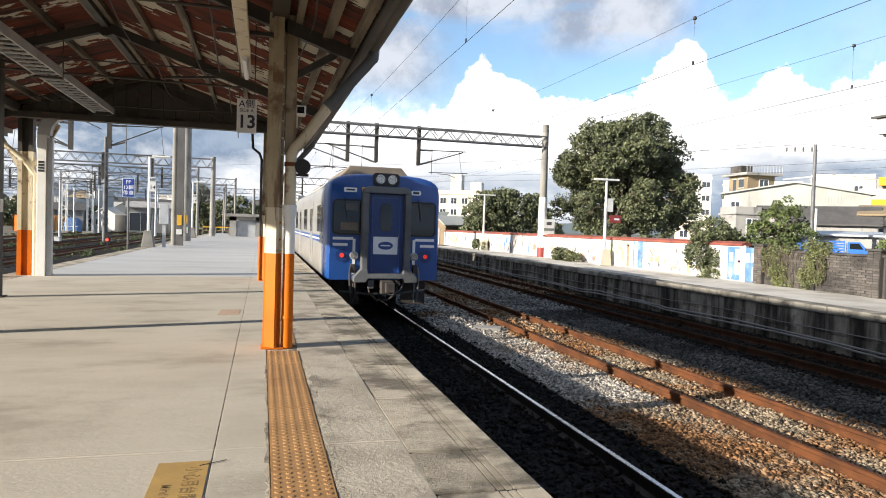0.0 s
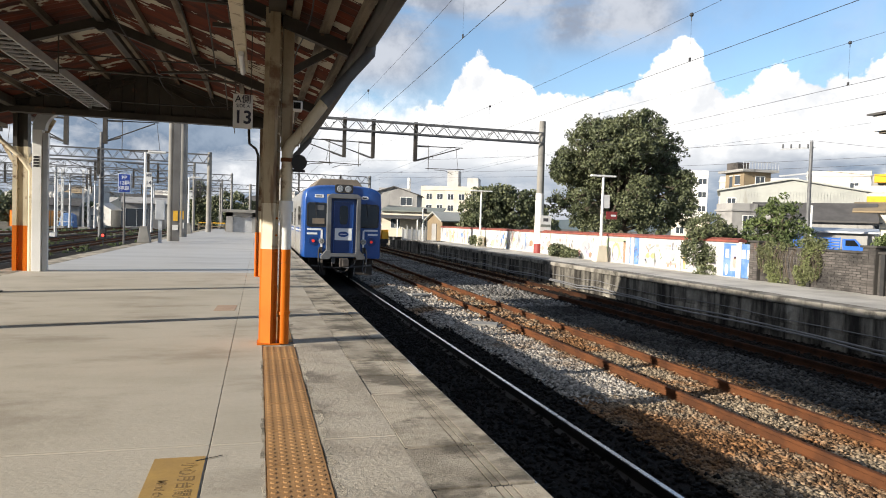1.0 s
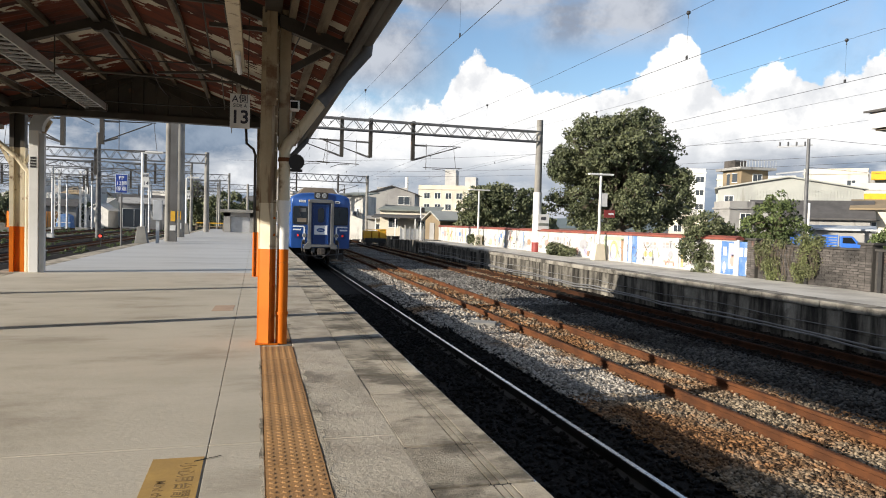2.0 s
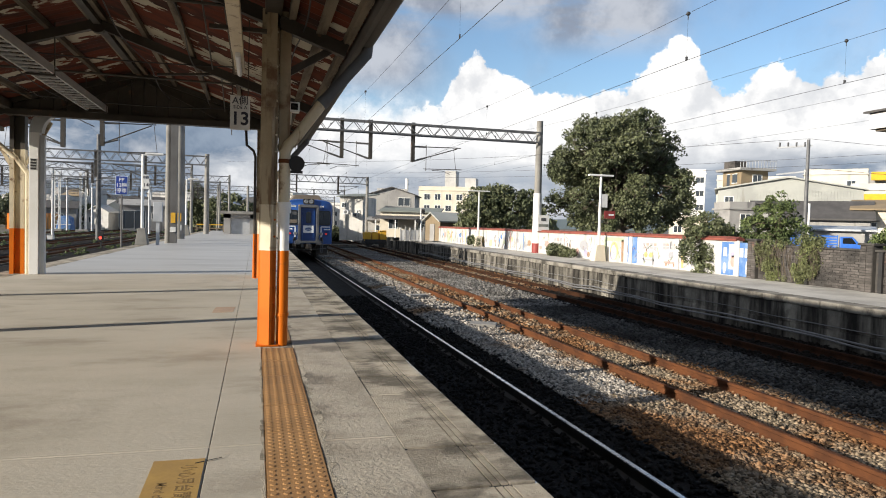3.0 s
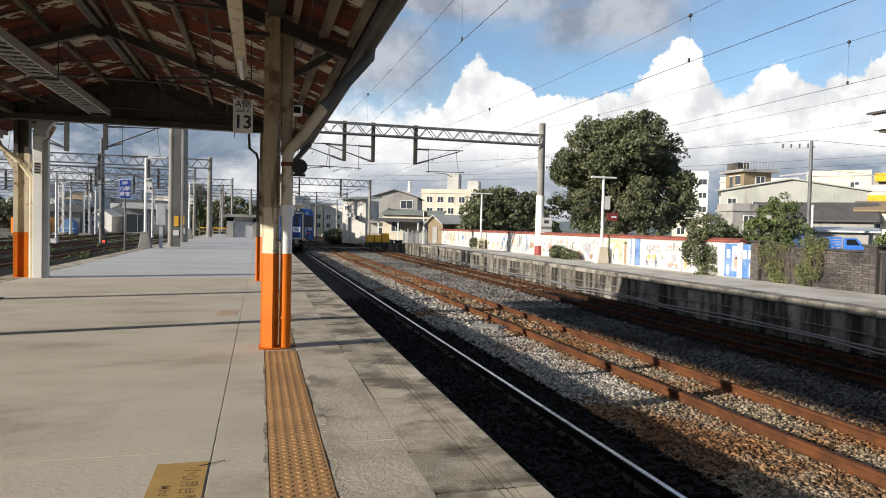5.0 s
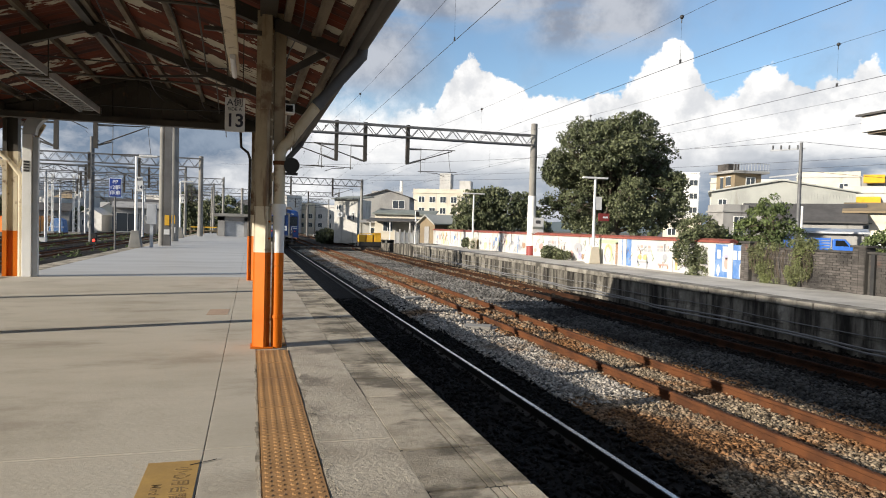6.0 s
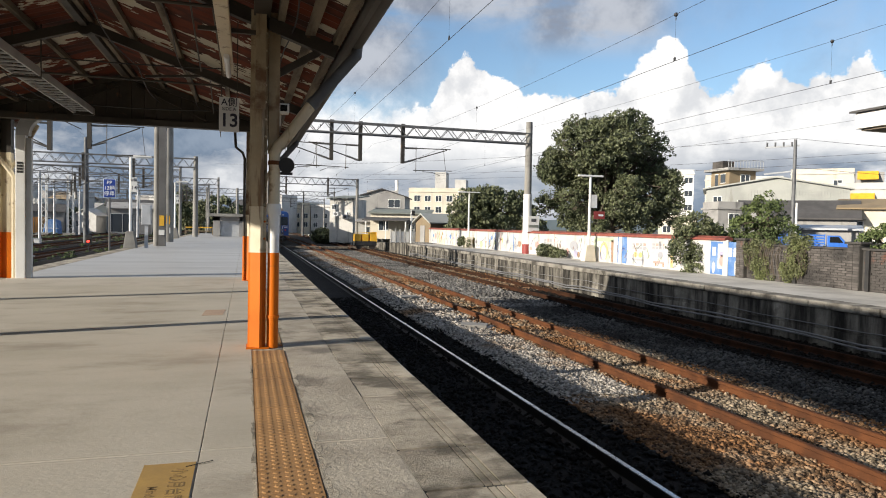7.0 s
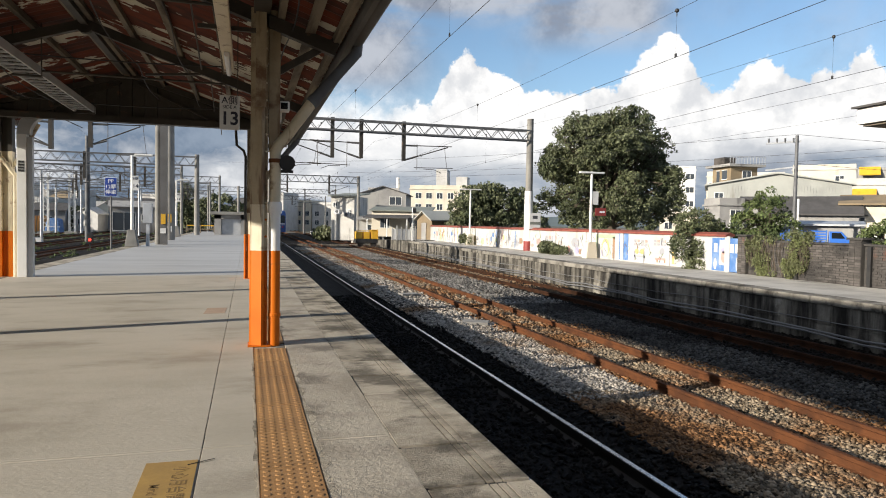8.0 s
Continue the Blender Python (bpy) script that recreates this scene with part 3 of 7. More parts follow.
def left_posts():
    p = thing("square_post", "dark square steel post of the canopy's far row", "post", (-3.95, 11.66, 0), group="square posts")
    part("shaft", M().box(-0.09, 0.09, -0.09, 0.09, 0, 3.75), STEEL, p, bevel=0.008)
    part("foot_plate", M().box(-0.14, 0.14, -0.14, 0.14, 0, 0.015), STEEL, p)
    part("plate", M().box(0.0915, 0.0955, -0.06, 0.06, 1.3, 1.5), SIGNGREY, p)
    copy_thing(p, pose(-3.95, 7.86, 0))
    c = thing("braced_column", "cream canopy column with orange foot and struts", "column", (-4.83, 15.95, 0), group="canopy columns")
    for z0, z1, m in ((0, 0.95, ORANGE), (0.95, 2.6, CREAM), (2.6, 3.4, STEEL)):
        part("shaft", M().box(-0.13, -0.05, -0.1, 0.1, z0, z1).box(-0.05, 0.07, -0.015, 0.015, z0, z1).box(0.07, 0.15, -0.1, 0.1, z0, z1), m, c)
    part("strut", M().bar((0.1, 0, 2.2), (0.62, 0, 3.2), 0.06, 0.06), CREAM, c)
    part("strut", M().bar((-0.1, 0, 2.2), (-0.62, 0, 3.2), 0.06, 0.06), CREAM, c)
    part("drainpipe", M().tube([(0.21, -0.1, 0), (0.21, -0.1, 2.1), (0.0, -0.1, 2.4), (-0.8, -0.1, 3.1)], 0.05, 10), CREAM, c, smooth=True)
    w = thing("white_frame_post", "white steel frame post with rounded corner", "post", (-4.42, 15.8, 0))
    part("shaft", M().box(-0.14, 0.04, -0.1, 0.1, 0, 2.95), WHITE, w, bevel=0.01)
    part("side_web", M().box(0.045, 0.14, -0.06, 0.06, 0, 2.9), GALV, w)
    rings = []
    for i in range(9):
        a = math.pi / 2 * i / 8
        cx, cz = 0.50, 2.95
        ro, ri = 0.64, 0.40
        o = (cx - ro * math.cos(a), cz + ro * math.sin(a))
        n = (cx - ri * math.cos(a), cz + ri * math.sin(a))
        rings.append([(o[0], -0.1, o[1]), (o[0], 0.1, o[1]), (n[0], 0.1, n[1]), (n[0], -0.1, n[1])])
    part("bent_corner", M().loft(rings), GALV, w, smooth=True)
    part("arm", M().box(0.50, 4.5, -0.1, 0.1, 3.36, 3.58), STEEL, w)
    for k in range(4):
        part("notice", M().box(-0.11, 0.0, -0.106, -0.1015, 2.18 + k * 0.06, 2.225 + k * 0.06), BLACK, w)


left_posts()


# ---------------------------------------------------------------- tracks
def build_track(name, label, xc, y0, y1, head, side, proud):
    t = thing(name, label, "railway track", kind="structure")
    z = RAIL_Z
    for s in (-1, 1):
        x = xc + s * 0.566
        prof = [(-0.07, -0.17), (0.07, -0.17), (0.07, -0.155), (0.012, -0.125), (0.012, -0.055), (0.036, -0.042), (0.036, -0.003), (-0.036, -0.003), (-0.036, -0.042), (-0.012, -0.055), (-0.012, -0.125), (-0.07, -0.155)]
        part("rail", M().prism([(x + a, z + b) for a, b in prof], "y", y0, y1), side, t)
        part("rail_head", M().box(x - 0.026, x + 0.026, y0, y1, z - 0.0031, z), head, t, "running surface worn bright")
    me = M().box(-1.02, 1.02, -0.11, 0.11, -0.14, 0).mesh("sleeper", 0.015)
    me.materials.append(SLEEPER)
    k = 0
    y = max(y0, -3.0)
    while y < min(y1, 75) and k < 140:
        piece("sleeper", me, t, xc + random.uniform(-0.03, 0.03), y, z - 0.17 + proud, random.uniform(-1, 1))
        y += 0.58
        k += 1
    return t


build_track("track_1", "railway track beside the platform with bright running rails", 3.0, -22, 230, RAILTOP, DARKRAIL, -0.005)
build_track("track_2", "railway track with thick orange rust on the rails", 6.45, -22, 160, RUST, RUST, 0.005)
build_track("track_3", "rust-brown railway track beside the far platform", 10.48, -22, 230, SHADERUST, SHADERUST, 0.0)


def build_ballast():
    rng = np.random.default_rng(5)
    base = np.array([(0, 0, 1), (0.9, 0, 0.25), (0.28, 0.86, 0.3), (-0.73, 0.53, 0.2), (-0.73, -0.53, 0.3), (0.28, -0.86, 0.2), (0.1, 0.1, -0.8)])
    tri = [(0, 1, 2), (0, 2, 3), (0, 3, 4), (0, 4, 5), (0, 5, 1), (6, 2, 1), (6, 3, 2), (6, 4, 3), (6, 5, 4), (6, 1, 5)]

    def scatter(name, label, n, x0, x1, y0, y1, size, zf, material, power=1.0):
        x = rng.uniform(x0, x1, n)
        y = y0 + (y1 - y0) * rng.uniform(0, 1, n) ** power
        s = size * rng.uniform(0.55, 1.35, n)
        z = np.array([zf(a) for a in x]) + s * rng.uniform(-0.15, 0.6, n)
        a = rng.uniform(0, 2 * np.pi, n)
        tilt = rng.uniform(-0.6, 0.6, n)
        shape = base[None] * rng.uniform(0.5, 1.45, (n, 7, 1)) * np.stack([rng.uniform(0.7, 1.3, n), rng.uniform(0.7, 1.3, n), rng.uniform(0.45, 0.9, n)], 1)[:, None, :]
        c, d = np.cos(a)[:, None], np.sin(a)[:, None]
        X = shape[:, :, 0] * c - shape[:, :, 1] * d
        Y = shape[:, :, 0] * d + shape[:, :, 1] * c
        Zz = shape[:, :, 2] + X * np.sin(tilt)[:, None]
        v = np.stack([X * s[:, None] + x[:, None], Y * s[:, None] + y[:, None], Zz * s[:, None] + z[:, None]], 2).reshape(-1, 3)
        f = (np.array(tri)[None] + (np.arange(n) * 7)[:, None, None]).reshape(-1, 3)
        me = bpy.data.meshes.new(name)
        me.vertices.add(len(v))
        me.vertices.foreach_set("co", v.ravel().astype(np.float32))
        me.loops.add(f.size)
        me.loops.foreach_set("vertex_index", f.ravel().astype(np.int32))
        me.polygons.add(len(f))
        me.polygons.foreach_set("loop_start", np.arange(0, f.size, 3, dtype=np.int32))
        me.update(calc_edges=True)
        me.materials.append(material)
        tagged(new(name, me), label, "ballast", kind="stuff")

    def bed(x):
        return float(np.interp(x, [1.4, 2.1, 3.9, 4.75, 5.3, 7.6, 8.3, 9.5, 11.5, 12.2], [-1.21, -1.18, -1.18, -1.14, -1.185, -1.185, -1.17, -1.19, -1.19, -1.2]))
    scatter("ballast_stones", "loose pale crushed-stone ballast beside rusty rails", 26000, 4.3, 5.75, 8.2, 16, 0.030, bed, PALESTONE, 1.1)
    scatter("ballast_stones", "rust-stained crushed-stone ballast beside rusty rails", 30000, 4.3, 5.75, 2.2, 8.6, 0.030, bed, STONE)
    scatter("ballast_stones", "rust-brown crushed-stone ballast between rusty rails", 46000, 5.7, 7.9, 2.2, 15, 0.029, bed, STONE, 1.25)
    scatter("ballast_stones", "grey crushed-stone ballast further along the tracks", 11000, 5.6, 7.5, 14, 60, 0.050, bed, STONE, 1.4)
    scatter("ballast_stones", "pale crushed-stone ballast further along the rusty rails", 16000, 4.1, 5.8, 15, 62, 0.048, bed, PALESTONE, 1.4)
    scatter("ballast_stones", "grey ballast beside the far track, in its sunlit tone", 15000, 7.4, 9.7, 19, 62, 0.048, bed, GSTONE, 1.4)
    # Far track: brown stones where sunlit, black ones painting the canopy shade nearer.
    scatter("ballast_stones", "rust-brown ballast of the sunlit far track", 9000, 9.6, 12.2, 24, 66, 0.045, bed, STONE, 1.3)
    scatter("ballast_stones", "oily ballast under the far track, blackened for canopy shade", 16000, 9.4, 12.1, 5, 26, 0.042, bed, DSTONE, 1.1)
    # Oily stones, coloured black where the platform's shadow falls.
    scatter("ballast_stones", "oily ballast stones blackened for the platform's shade", 15000, 1.5, 4.4, 2.2, 22, 0.036, bed, DSTONE, 1.2)
    scatter("ballast_stones", "small grey ballast beside the far platform, darkened for shade", 16000, 7.6, 9.5, 5, 20, 0.033, bed, NSTONE)


build_ballast()


# ---------------------------------------------------------------- far platform and painted wall
def build_platform_two():
    p = thing("platform_2", "low weathered concrete platform with black-stained side wall", "platform", kind="structure")
    y0, y1, z = -24.0, 54.0, -0.2
    e0, e1 = p2_edge(y0), p2_edge(y1)
    part("core", M().prism([(e0 + 0.08, y0), (15.72, y0), (15.72, y1), (e1 + 0.08, y1)], "z", -1.3, z - 0.12), FACE, p, "black-stained retaining wall")
    part("deck", M().prism([(e0 + 0.55, y0), (15.72, y0), (15.72, y1), (e1 + 0.55, y1)], "z", z - 0.12, z - 0.004), KERB2, p)
    y = y0
    while y < y1 - 0.1:
        b = min(y + 1.8, y1)
        a0, a1 = p2_edge(y), p2_edge(b)
        m = M().prism([(a0 + random.uniform(-0.015, 0.015), y + 0.008), (a0 + 0.552, y + 0.008), (a1 + 0.552, b - 0.008), (a1 + random.uniform(-0.015, 0.015), b - 0.008)], "z", z - 0.16, z + random.uniform(-0.003, 0.005))
        part("coping_slab", m, NOSING, p, bevel=0.03)
        y = b
    # courses of concrete blocks, a few of them set back or chipped
    rng = random.Random(8)
    for row, (z0, z1) in enumerate(((-1.18, -0.79), (-0.78, -0.37))):
        y = 3.0 + 0.55 * row
        while y < y1 - 1.2:
            L = rng.choice((0.9, 1.1, 1.1, 1.3))
            a0, a1, d = p2_edge(y), p2_edge(y + L), 0.045 + rng.uniform(-0.012, 0.016)
            part("wall_block", M().prism([(a0 + d, y + 0.006), (a0 + 0.10, y + 0.006), (a1 + 0.10, y + L - 0.006), (a1 + d + rng.uniform(-0.006, 0.006), y + L - 0.006)], "z", z0, z1 + rng.uniform(-0.006, 0.004)), FACE, p)
            y += L
    # the end ramps down to the track
    m = M()
    for ya, za, yb, zb in ((y1, z - 0.004, 68.0, -0.5), (68.0, -0.5, 74.0, -1.15)):
        xa, xb = p2_edge(ya), p2_edge(yb)
        m.add([(xa, ya, -1.3), (15.7, ya, -1.3), (15.7, yb, -1.3), (xb, yb, -1.3), (xa, ya, za), (15.7, ya, za), (15.7, yb, zb), (xb, yb, zb)],
              [(3, 2, 1, 0), (4, 5, 6, 7), (0, 1, 5, 4), (1, 2, 6, 5), (2, 3, 7, 6), (3, 0, 4, 7)])
    part("ramp", m, FACE, p, "weathered ramp down to the tracks")
    # cables slung along the wall
    for k, (zz, off) in enumerate(((-0.70, 0.03), (-0.93, -0.05), (-1.00, -0.10))):
        pts = [(p2_edge(yy) + off, yy, zz + 0.03 * math.sin(yy * 0.9 + k) + 0.02 * math.sin(yy * 2.3)) for yy in np.arange(0, 54, 1.5)]
        part("slung_cable", M().tube(pts, 0.026 if k else 0.011, 6), CABLE, p, "sagging grey cable")
    return p


build_platform_two()


def painted_wall():
    w = thing("wall_painted", "white mural-painted boundary wall with red coping", "wall", kind="structure")
    x, z0 = 15.5, -0.2
    y = 18.9
    while y < 57:
        b = min(y + 3.3, 57)
        part("wall_panel", M().box(x, x + 0.2, y + 0.006, b - 0.006, z0, 1.0), PLASTER, w)
        part("wall_pier", M().box(x - 0.03, x + 0.0, y - 0.12, y + 0.12, z0, 1.0), PLASTER, w)
        part("wall_cap", M().prism([(x - 0.07, 0.985), (x + 0.27, 0.985), (x + 0.27, 1.06), (x + 0.1, 1.13), (x - 0.07, 1.06)], "y", y + 0.003, b - 0.003), REDCAP, w)
        y = b
    return w


WALL = painted_wall()


# ---------------------------------------------------------------- the train
CAR_L = 20.0


def car_profile(inset=0.0, roof=0.0):
    h = 1.45 - inset
    pts = [(-h + 0.03, 0.90 + inset), (h - 0.03, 0.90 + inset), (h, 0.95 + inset), (h, 3.0), (h - 0.01, 3.14)]
    for i in range(1, 14):
        a = math.pi * i / 14
        c = math.cos(a)
        pts.append((math.copysign(abs(c) ** 0.6, c) * (h - 0.02), 3.19 + (0.40 - inset) * math.sin(a) ** 0.8))
    pts += [(-h + 0.01, 3.14), (-h, 3.0), (-h, 0.95 + inset)]
    return pts


def rounded(x0, x1, z0, z1, r, n=5):
    pts = []
    for cx, cz, a0 in ((x1 - r, z1 - r, 0), (x0 + r, z1 - r, 90), (x0 + r, z0 + r, 180), (x1 - r, z0 + r, 270)):
        pts += [(cx + r * math.cos(radians(a0 + 90 * i / n)), cz + r * math.sin(radians(a0 + 90 * i / n))) for i in range(n + 1)]
    return pts


def build_car(end):
    """A car with its outer end at y = 0 and its length along +y, on the rail top."""
    c = thing("train_car", "blue and silver electric commuter train car", "train", group="train cars")
    # silver flanks and roof
    y_a = 1.15 if end else 0.1
    part("body_shell", M().loft([[(x, y, z) for x, z in car_profile()] for y in (y_a, CAR_L - 0.35)]), SILVER, c, "ribbed stainless flanks", smooth=True)
    roof = [(x * 1.006, z + 0.008) for x, z in car_profile() if z > 3.15]
    part("roof", M().prism(roof, "y", y_a, CAR_L - 0.36), GREYWALL, c, "dull grey roof", smooth=True)
    if end:
        rings = []
        for y, sx, sz in ((1.15, 1.0, 1.0), (0.30, 1.0, 1.0), (0.12, 0.988, 0.995), (0.035, 0.97, 0.985), (0.0, 0.945, 0.972)):
            rings.append([(x * sx, y, 0.92 + (z - 0.90) * sz) for x, z in car_profile(-0.003)])
        part("cab_shell", M().loft(rings), BLUE, c, "glossy blue cab end", smooth=True)
        f = -0.004
        # side windows
        for x0, x1 in ((-1.29, -0.60), (0.60, 1.29)):
            w = part("cab_window", M().prism(rounded(x0, x1, 2.08, 2.90, 0.09), "y", f - 0.012, f + 0.03), GLASS, c, "dark cab window")
            rim = M()
            o, n = rounded(x0 - 0.035, x1 + 0.035, 2.045, 2.935, 0.11), rounded(x0, x1, 2.08, 2.90, 0.09)
            k = len(o)
            vs = [(p[0], y, p[1]) for p, y in [(q, f - 0.02) for q in o] + [(q, f - 0.02) for q in n] + [(q, f + 0.03) for q in o]]
            rim.add(vs, [(i, (i + 1) % k, k + (i + 1) % k, k + i) for i in range(k)] + [(i, 2 * k + i, 2 * k + (i + 1) % k, (i + 1) % k) for i in range(k)])
            part("rubber_seal", rim, BLACK, w)
            part("wiper", M().bar((x0 + 0.25, f - 0.03, 2.98), (x0 + 0.32, f - 0.03, 2.45), 0.02, 0.02), BLACK, w)
        part("cab_desk", M().box(-1.12, -0.68, -0.022, -0.017, 2.16, 2.36), BEIGE, c, "pale cab equipment behind glass", bevel=0.0)
        part("cab_notice", M().box(-1.0, -0.70, -0.022, -0.017, 2.66, 2.84), GANG, c)
        # gangway portal and door
        g0 = -0.34
        m = M()
        m.box(-0.61, -0.46, g0, 0.1, 1.0, 3.1).box(0.46, 0.61, g0, 0.1, 1.0, 3.1)
        m.prism([(-0.61, 3.1), (0.61, 3.1), (0.58, 3.21), (0.46, 3.27), (-0.46, 3.27), (-0.58, 3.21)], "y", g0, 0.1)
        part("gangway_frame", m, GANG, c, "grey steel gangway surround", bevel=0.02)
        part("buffer_beam", M().prism([(-0.80, 0.88), (-0.50, 0.88), (-0.44, 0.98), (0.44, 0.98), (0.50, 0.88), (0.80, 0.88), (0.80, 1.0), (0.62, 1.2), (0.46, 1.2), (0.44, 1.10), (-0.44, 1.10), (-0.46, 1.2), (-0.62, 1.2), (-0.80, 1.0)], "y", g0 - 0.02, 0.05), GANG, c, "grey lower gangway plate", bevel=0.015)
        d = part("gangway_door", M().box(-0.46, 0.46, -0.16, -0.10, 1.10, 3.1), DBLUE, c, "dark blue end door", bevel=0.01)
        part("door_frame", M().box(-0.36, -0.33, -0.185, -0.16, 1.12, 2.98).box(0.33, 0.36, -0.185, -0.16, 1.12, 2.98).box(-0.36, 0.36, -0.185, -0.16, 2.98, 3.01), BLUE, d)
        part("door_window", M().prism(rounded(-0.15, 0.15, 2.16, 2.86, 0.12), "y", -0.175, -0.155), GLASS, d, "narrow dark window")
        part("door_panel", M().box(-0.31, 0.31, -0.172, -0.16, 1.58, 2.02), TWHITE, d, "white panel")
        el = [(0.19 * math.cos(2 * math.pi * i / 24), 1.80 + 0.10 * math.sin(2 * math.pi * i / 24)) for i in range(24)]
        part("oval_badge", M().prism(el, "y", -0.18, -0.171), BLUE, d, "plain blue oval badge")
        part("badge_bar", M().box(-0.12, 0.12, -0.184, -0.18, 1.785, 1.815), TWHITE, d)
        part("door_handle", M().box(0.27, 0.33, -0.20, -0.17, 2.0, 2.03), GALV, d)
        # headlamps
        h = part("headlamp_box", M().prism(rounded(-0.33, 0.33, 3.31, 3.62, 0.07), "y", -0.10, 0.5), BLACK, c, "black twin headlamp box")
        for x in (-0.15, 0.15):
            part("headlamp", M().cyl((x, -0.115, 3.465), (x, -0.09, 3.465), 0.10, 18), LENS, h, "round headlamp")
            part("lamp_ring", M().cyl((x, -0.105, 3.465), (x, -0.085, 3.465), 0.115, 18), GALV, h)
        for s in (-1, 1):
            part("marker_housing", M().cyl((s * 1.07, -0.02, 1.53), (s * 1.07, 0.05, 1.53), 0.165, 20), DBLUE, c)
            part("tail_lamp", M().cyl((s * 1.07, -0.045, 1.53), (s * 1.07, 0.0, 1.53), 0.055, 14), REDGLOW, c, "red tail lamp")
            part("marker_lamp", M().cyl((s * 0.77, -0.07, 1.53), (s * 0.77, 0.02, 1.53), 0.085, 16), LENS, c, "round clear marker lamp")
            part("lamp_ring", M().cyl((s * 0.77, -0.06, 1.53), (s * 0.77, 0.03, 1.53), 0.105, 16), GALV, c)
            # white waist stripes bending down to the lamps
            for zz, xin in ((1.955, 0.79), (1.80, 0.93)):
                a, b = (xin, 1.30) if s > 0 else (-1.30, -xin)
                part("stripe", M().box(a, b, -0.012, 0.06, zz - 0.035, zz + 0.035), TWHITE, c, "white stripe")
            part("stripe", M().box(min(s * 0.735, s * 0.805), max(s * 0.735, s * 0.805), -0.012, 0.03, 1.06, 1.95), TWHITE, c)
            part("plate", M().box(min(s * 1.02, s * 0.70) - 0.03, max(s * 1.02, s * 0.70) - 0.03, -0.012, 0.05, 3.12, 3.23) if s < 0 else M().prism(rounded(0.66, 0.92, 3.10, 3.22, 0.05), "y", -0.012, 0.05), TWHITE, c, "white number plate with bars")
            part("plate_bar", M().box(-1.00, -0.78, -0.016, 0.0, 3.155, 3.195) if s < 0 else M().box(0.71, 0.87, -0.016, 0.0, 3.13, 3.19), LETTER, c)
            part("air_hose", M().tube([(s * 0.86, -0.10, 1.25), (s * 0.88, -0.16, 1.05), (s * 0.86, -0.18, 0.62), (s * 0.84, -0.14, 0.40), (s * 0.80, -0.10, 0.36), (s * 0.76, -0.10, 0.50), (s * 0.78, -0.06, 0.85)], 0.028, 7), GANG if s > 0 else GRIME, c, "hanging hose", smooth=True)
            part("jumper_socket", M().box(s * 0.80 - 0.06, s * 0.80 + 0.06, -0.12, 0.0, 1.10, 1.32), GRIME, c, bevel=0.015)
        part("yellow_tag", M().box(-0.60, -0.52, -0.012, 0.03, 3.05, 3.25), YELLOW, c, "small yellow tag")
        k = part("coupler", M().cyl((0, -0.50, 0.78), (0, 0.6, 0.78), 0.10, 12).box(-0.15, 0.15, -0.62, -0.36, 0.62, 0.94), GRIME, c, "greasy black coupler", bevel=0.015)
        part("coupler_jaw", M().box(-0.06, 0.17, -0.74, -0.6, 0.66, 0.9), GRIME, k, bevel=0.02)
        part("air_hose", M().tube([(-0.4, -0.1, 0.86), (-0.38, -0.2, 0.6), (-0.2, -0.24, 0.42), (0.1, -0.22, 0.44), (0.3, -0.16, 0.6), (0.36, -0.1, 0.82)], 0.026, 7), GRIME, c, smooth=True)
        part("step_box", M().box(-0.42, -0.28, -0.26, -0.1, 0.72, 0.94), GANG, c, "pale grey cable box", bevel=0.015)
        part("pilot_plate", M().box(-1.20, -0.55, 0.45, 0.51, 0.25, 0.86), GRIME, c, "grimy pilot plate")
        part("pilot_plate", M().box(0.55, 1.20, 0.45, 0.51, 0.25, 0.86), GRIME, c, "grimy pilot plate")
        part("brake_pipe", M().tube([(-1.1, 0.1, 0.62), (-0.3, 0.05, 0.55), (0.4, 0.05, 0.58), (1.1, 0.1, 0.66)], 0.03, 7), GANG, c)
        part("jumper_cable", M().tube([(0.5, -0.1, 0.88), (0.42, -0.2, 0.7), (0.2, -0.24, 0.56), (-0.05, -0.2, 0.62)], 0.024, 7), GANG, c, smooth=True)
        part("jumper_cable", M().tube([(-0.72, -0.08, 1.06), (-0.74, -0.18, 0.8), (-0.72, -0.16, 0.5), (-0.66, -0.1, 0.42)], 0.03, 7), GRIME, c, smooth=True)
        # roof unit seen over the cab
        part("roof_unit", M().prism([(-1.15, 3.40), (1.15, 3.40), (0.72, 3.92), (-0.72, 3.92)], "y", 1.6, 6.4), BEIGE, c, "beige air-conditioning housing", bevel=0.03)
    else:
        part("gangway_frame", M().box(-0.6, 0.6, -0.3, 0.1, 0.95, 3.15), BLACK, c, "black gangway bellows")
    part("roof_unit", M().prism([(-1.0, 3.45), (1.0, 3.45), (0.7, 3.90), (-0.7, 3.90)], "y", 11.0, 15.4), BEIGE, c, bevel=0.03)
    part("skirt_box", M().box(-1.25, 1.25, 5.8, 14.2, 0.32, 0.92), GRIME, c, "underfloor equipment boxes", bevel=0.03)
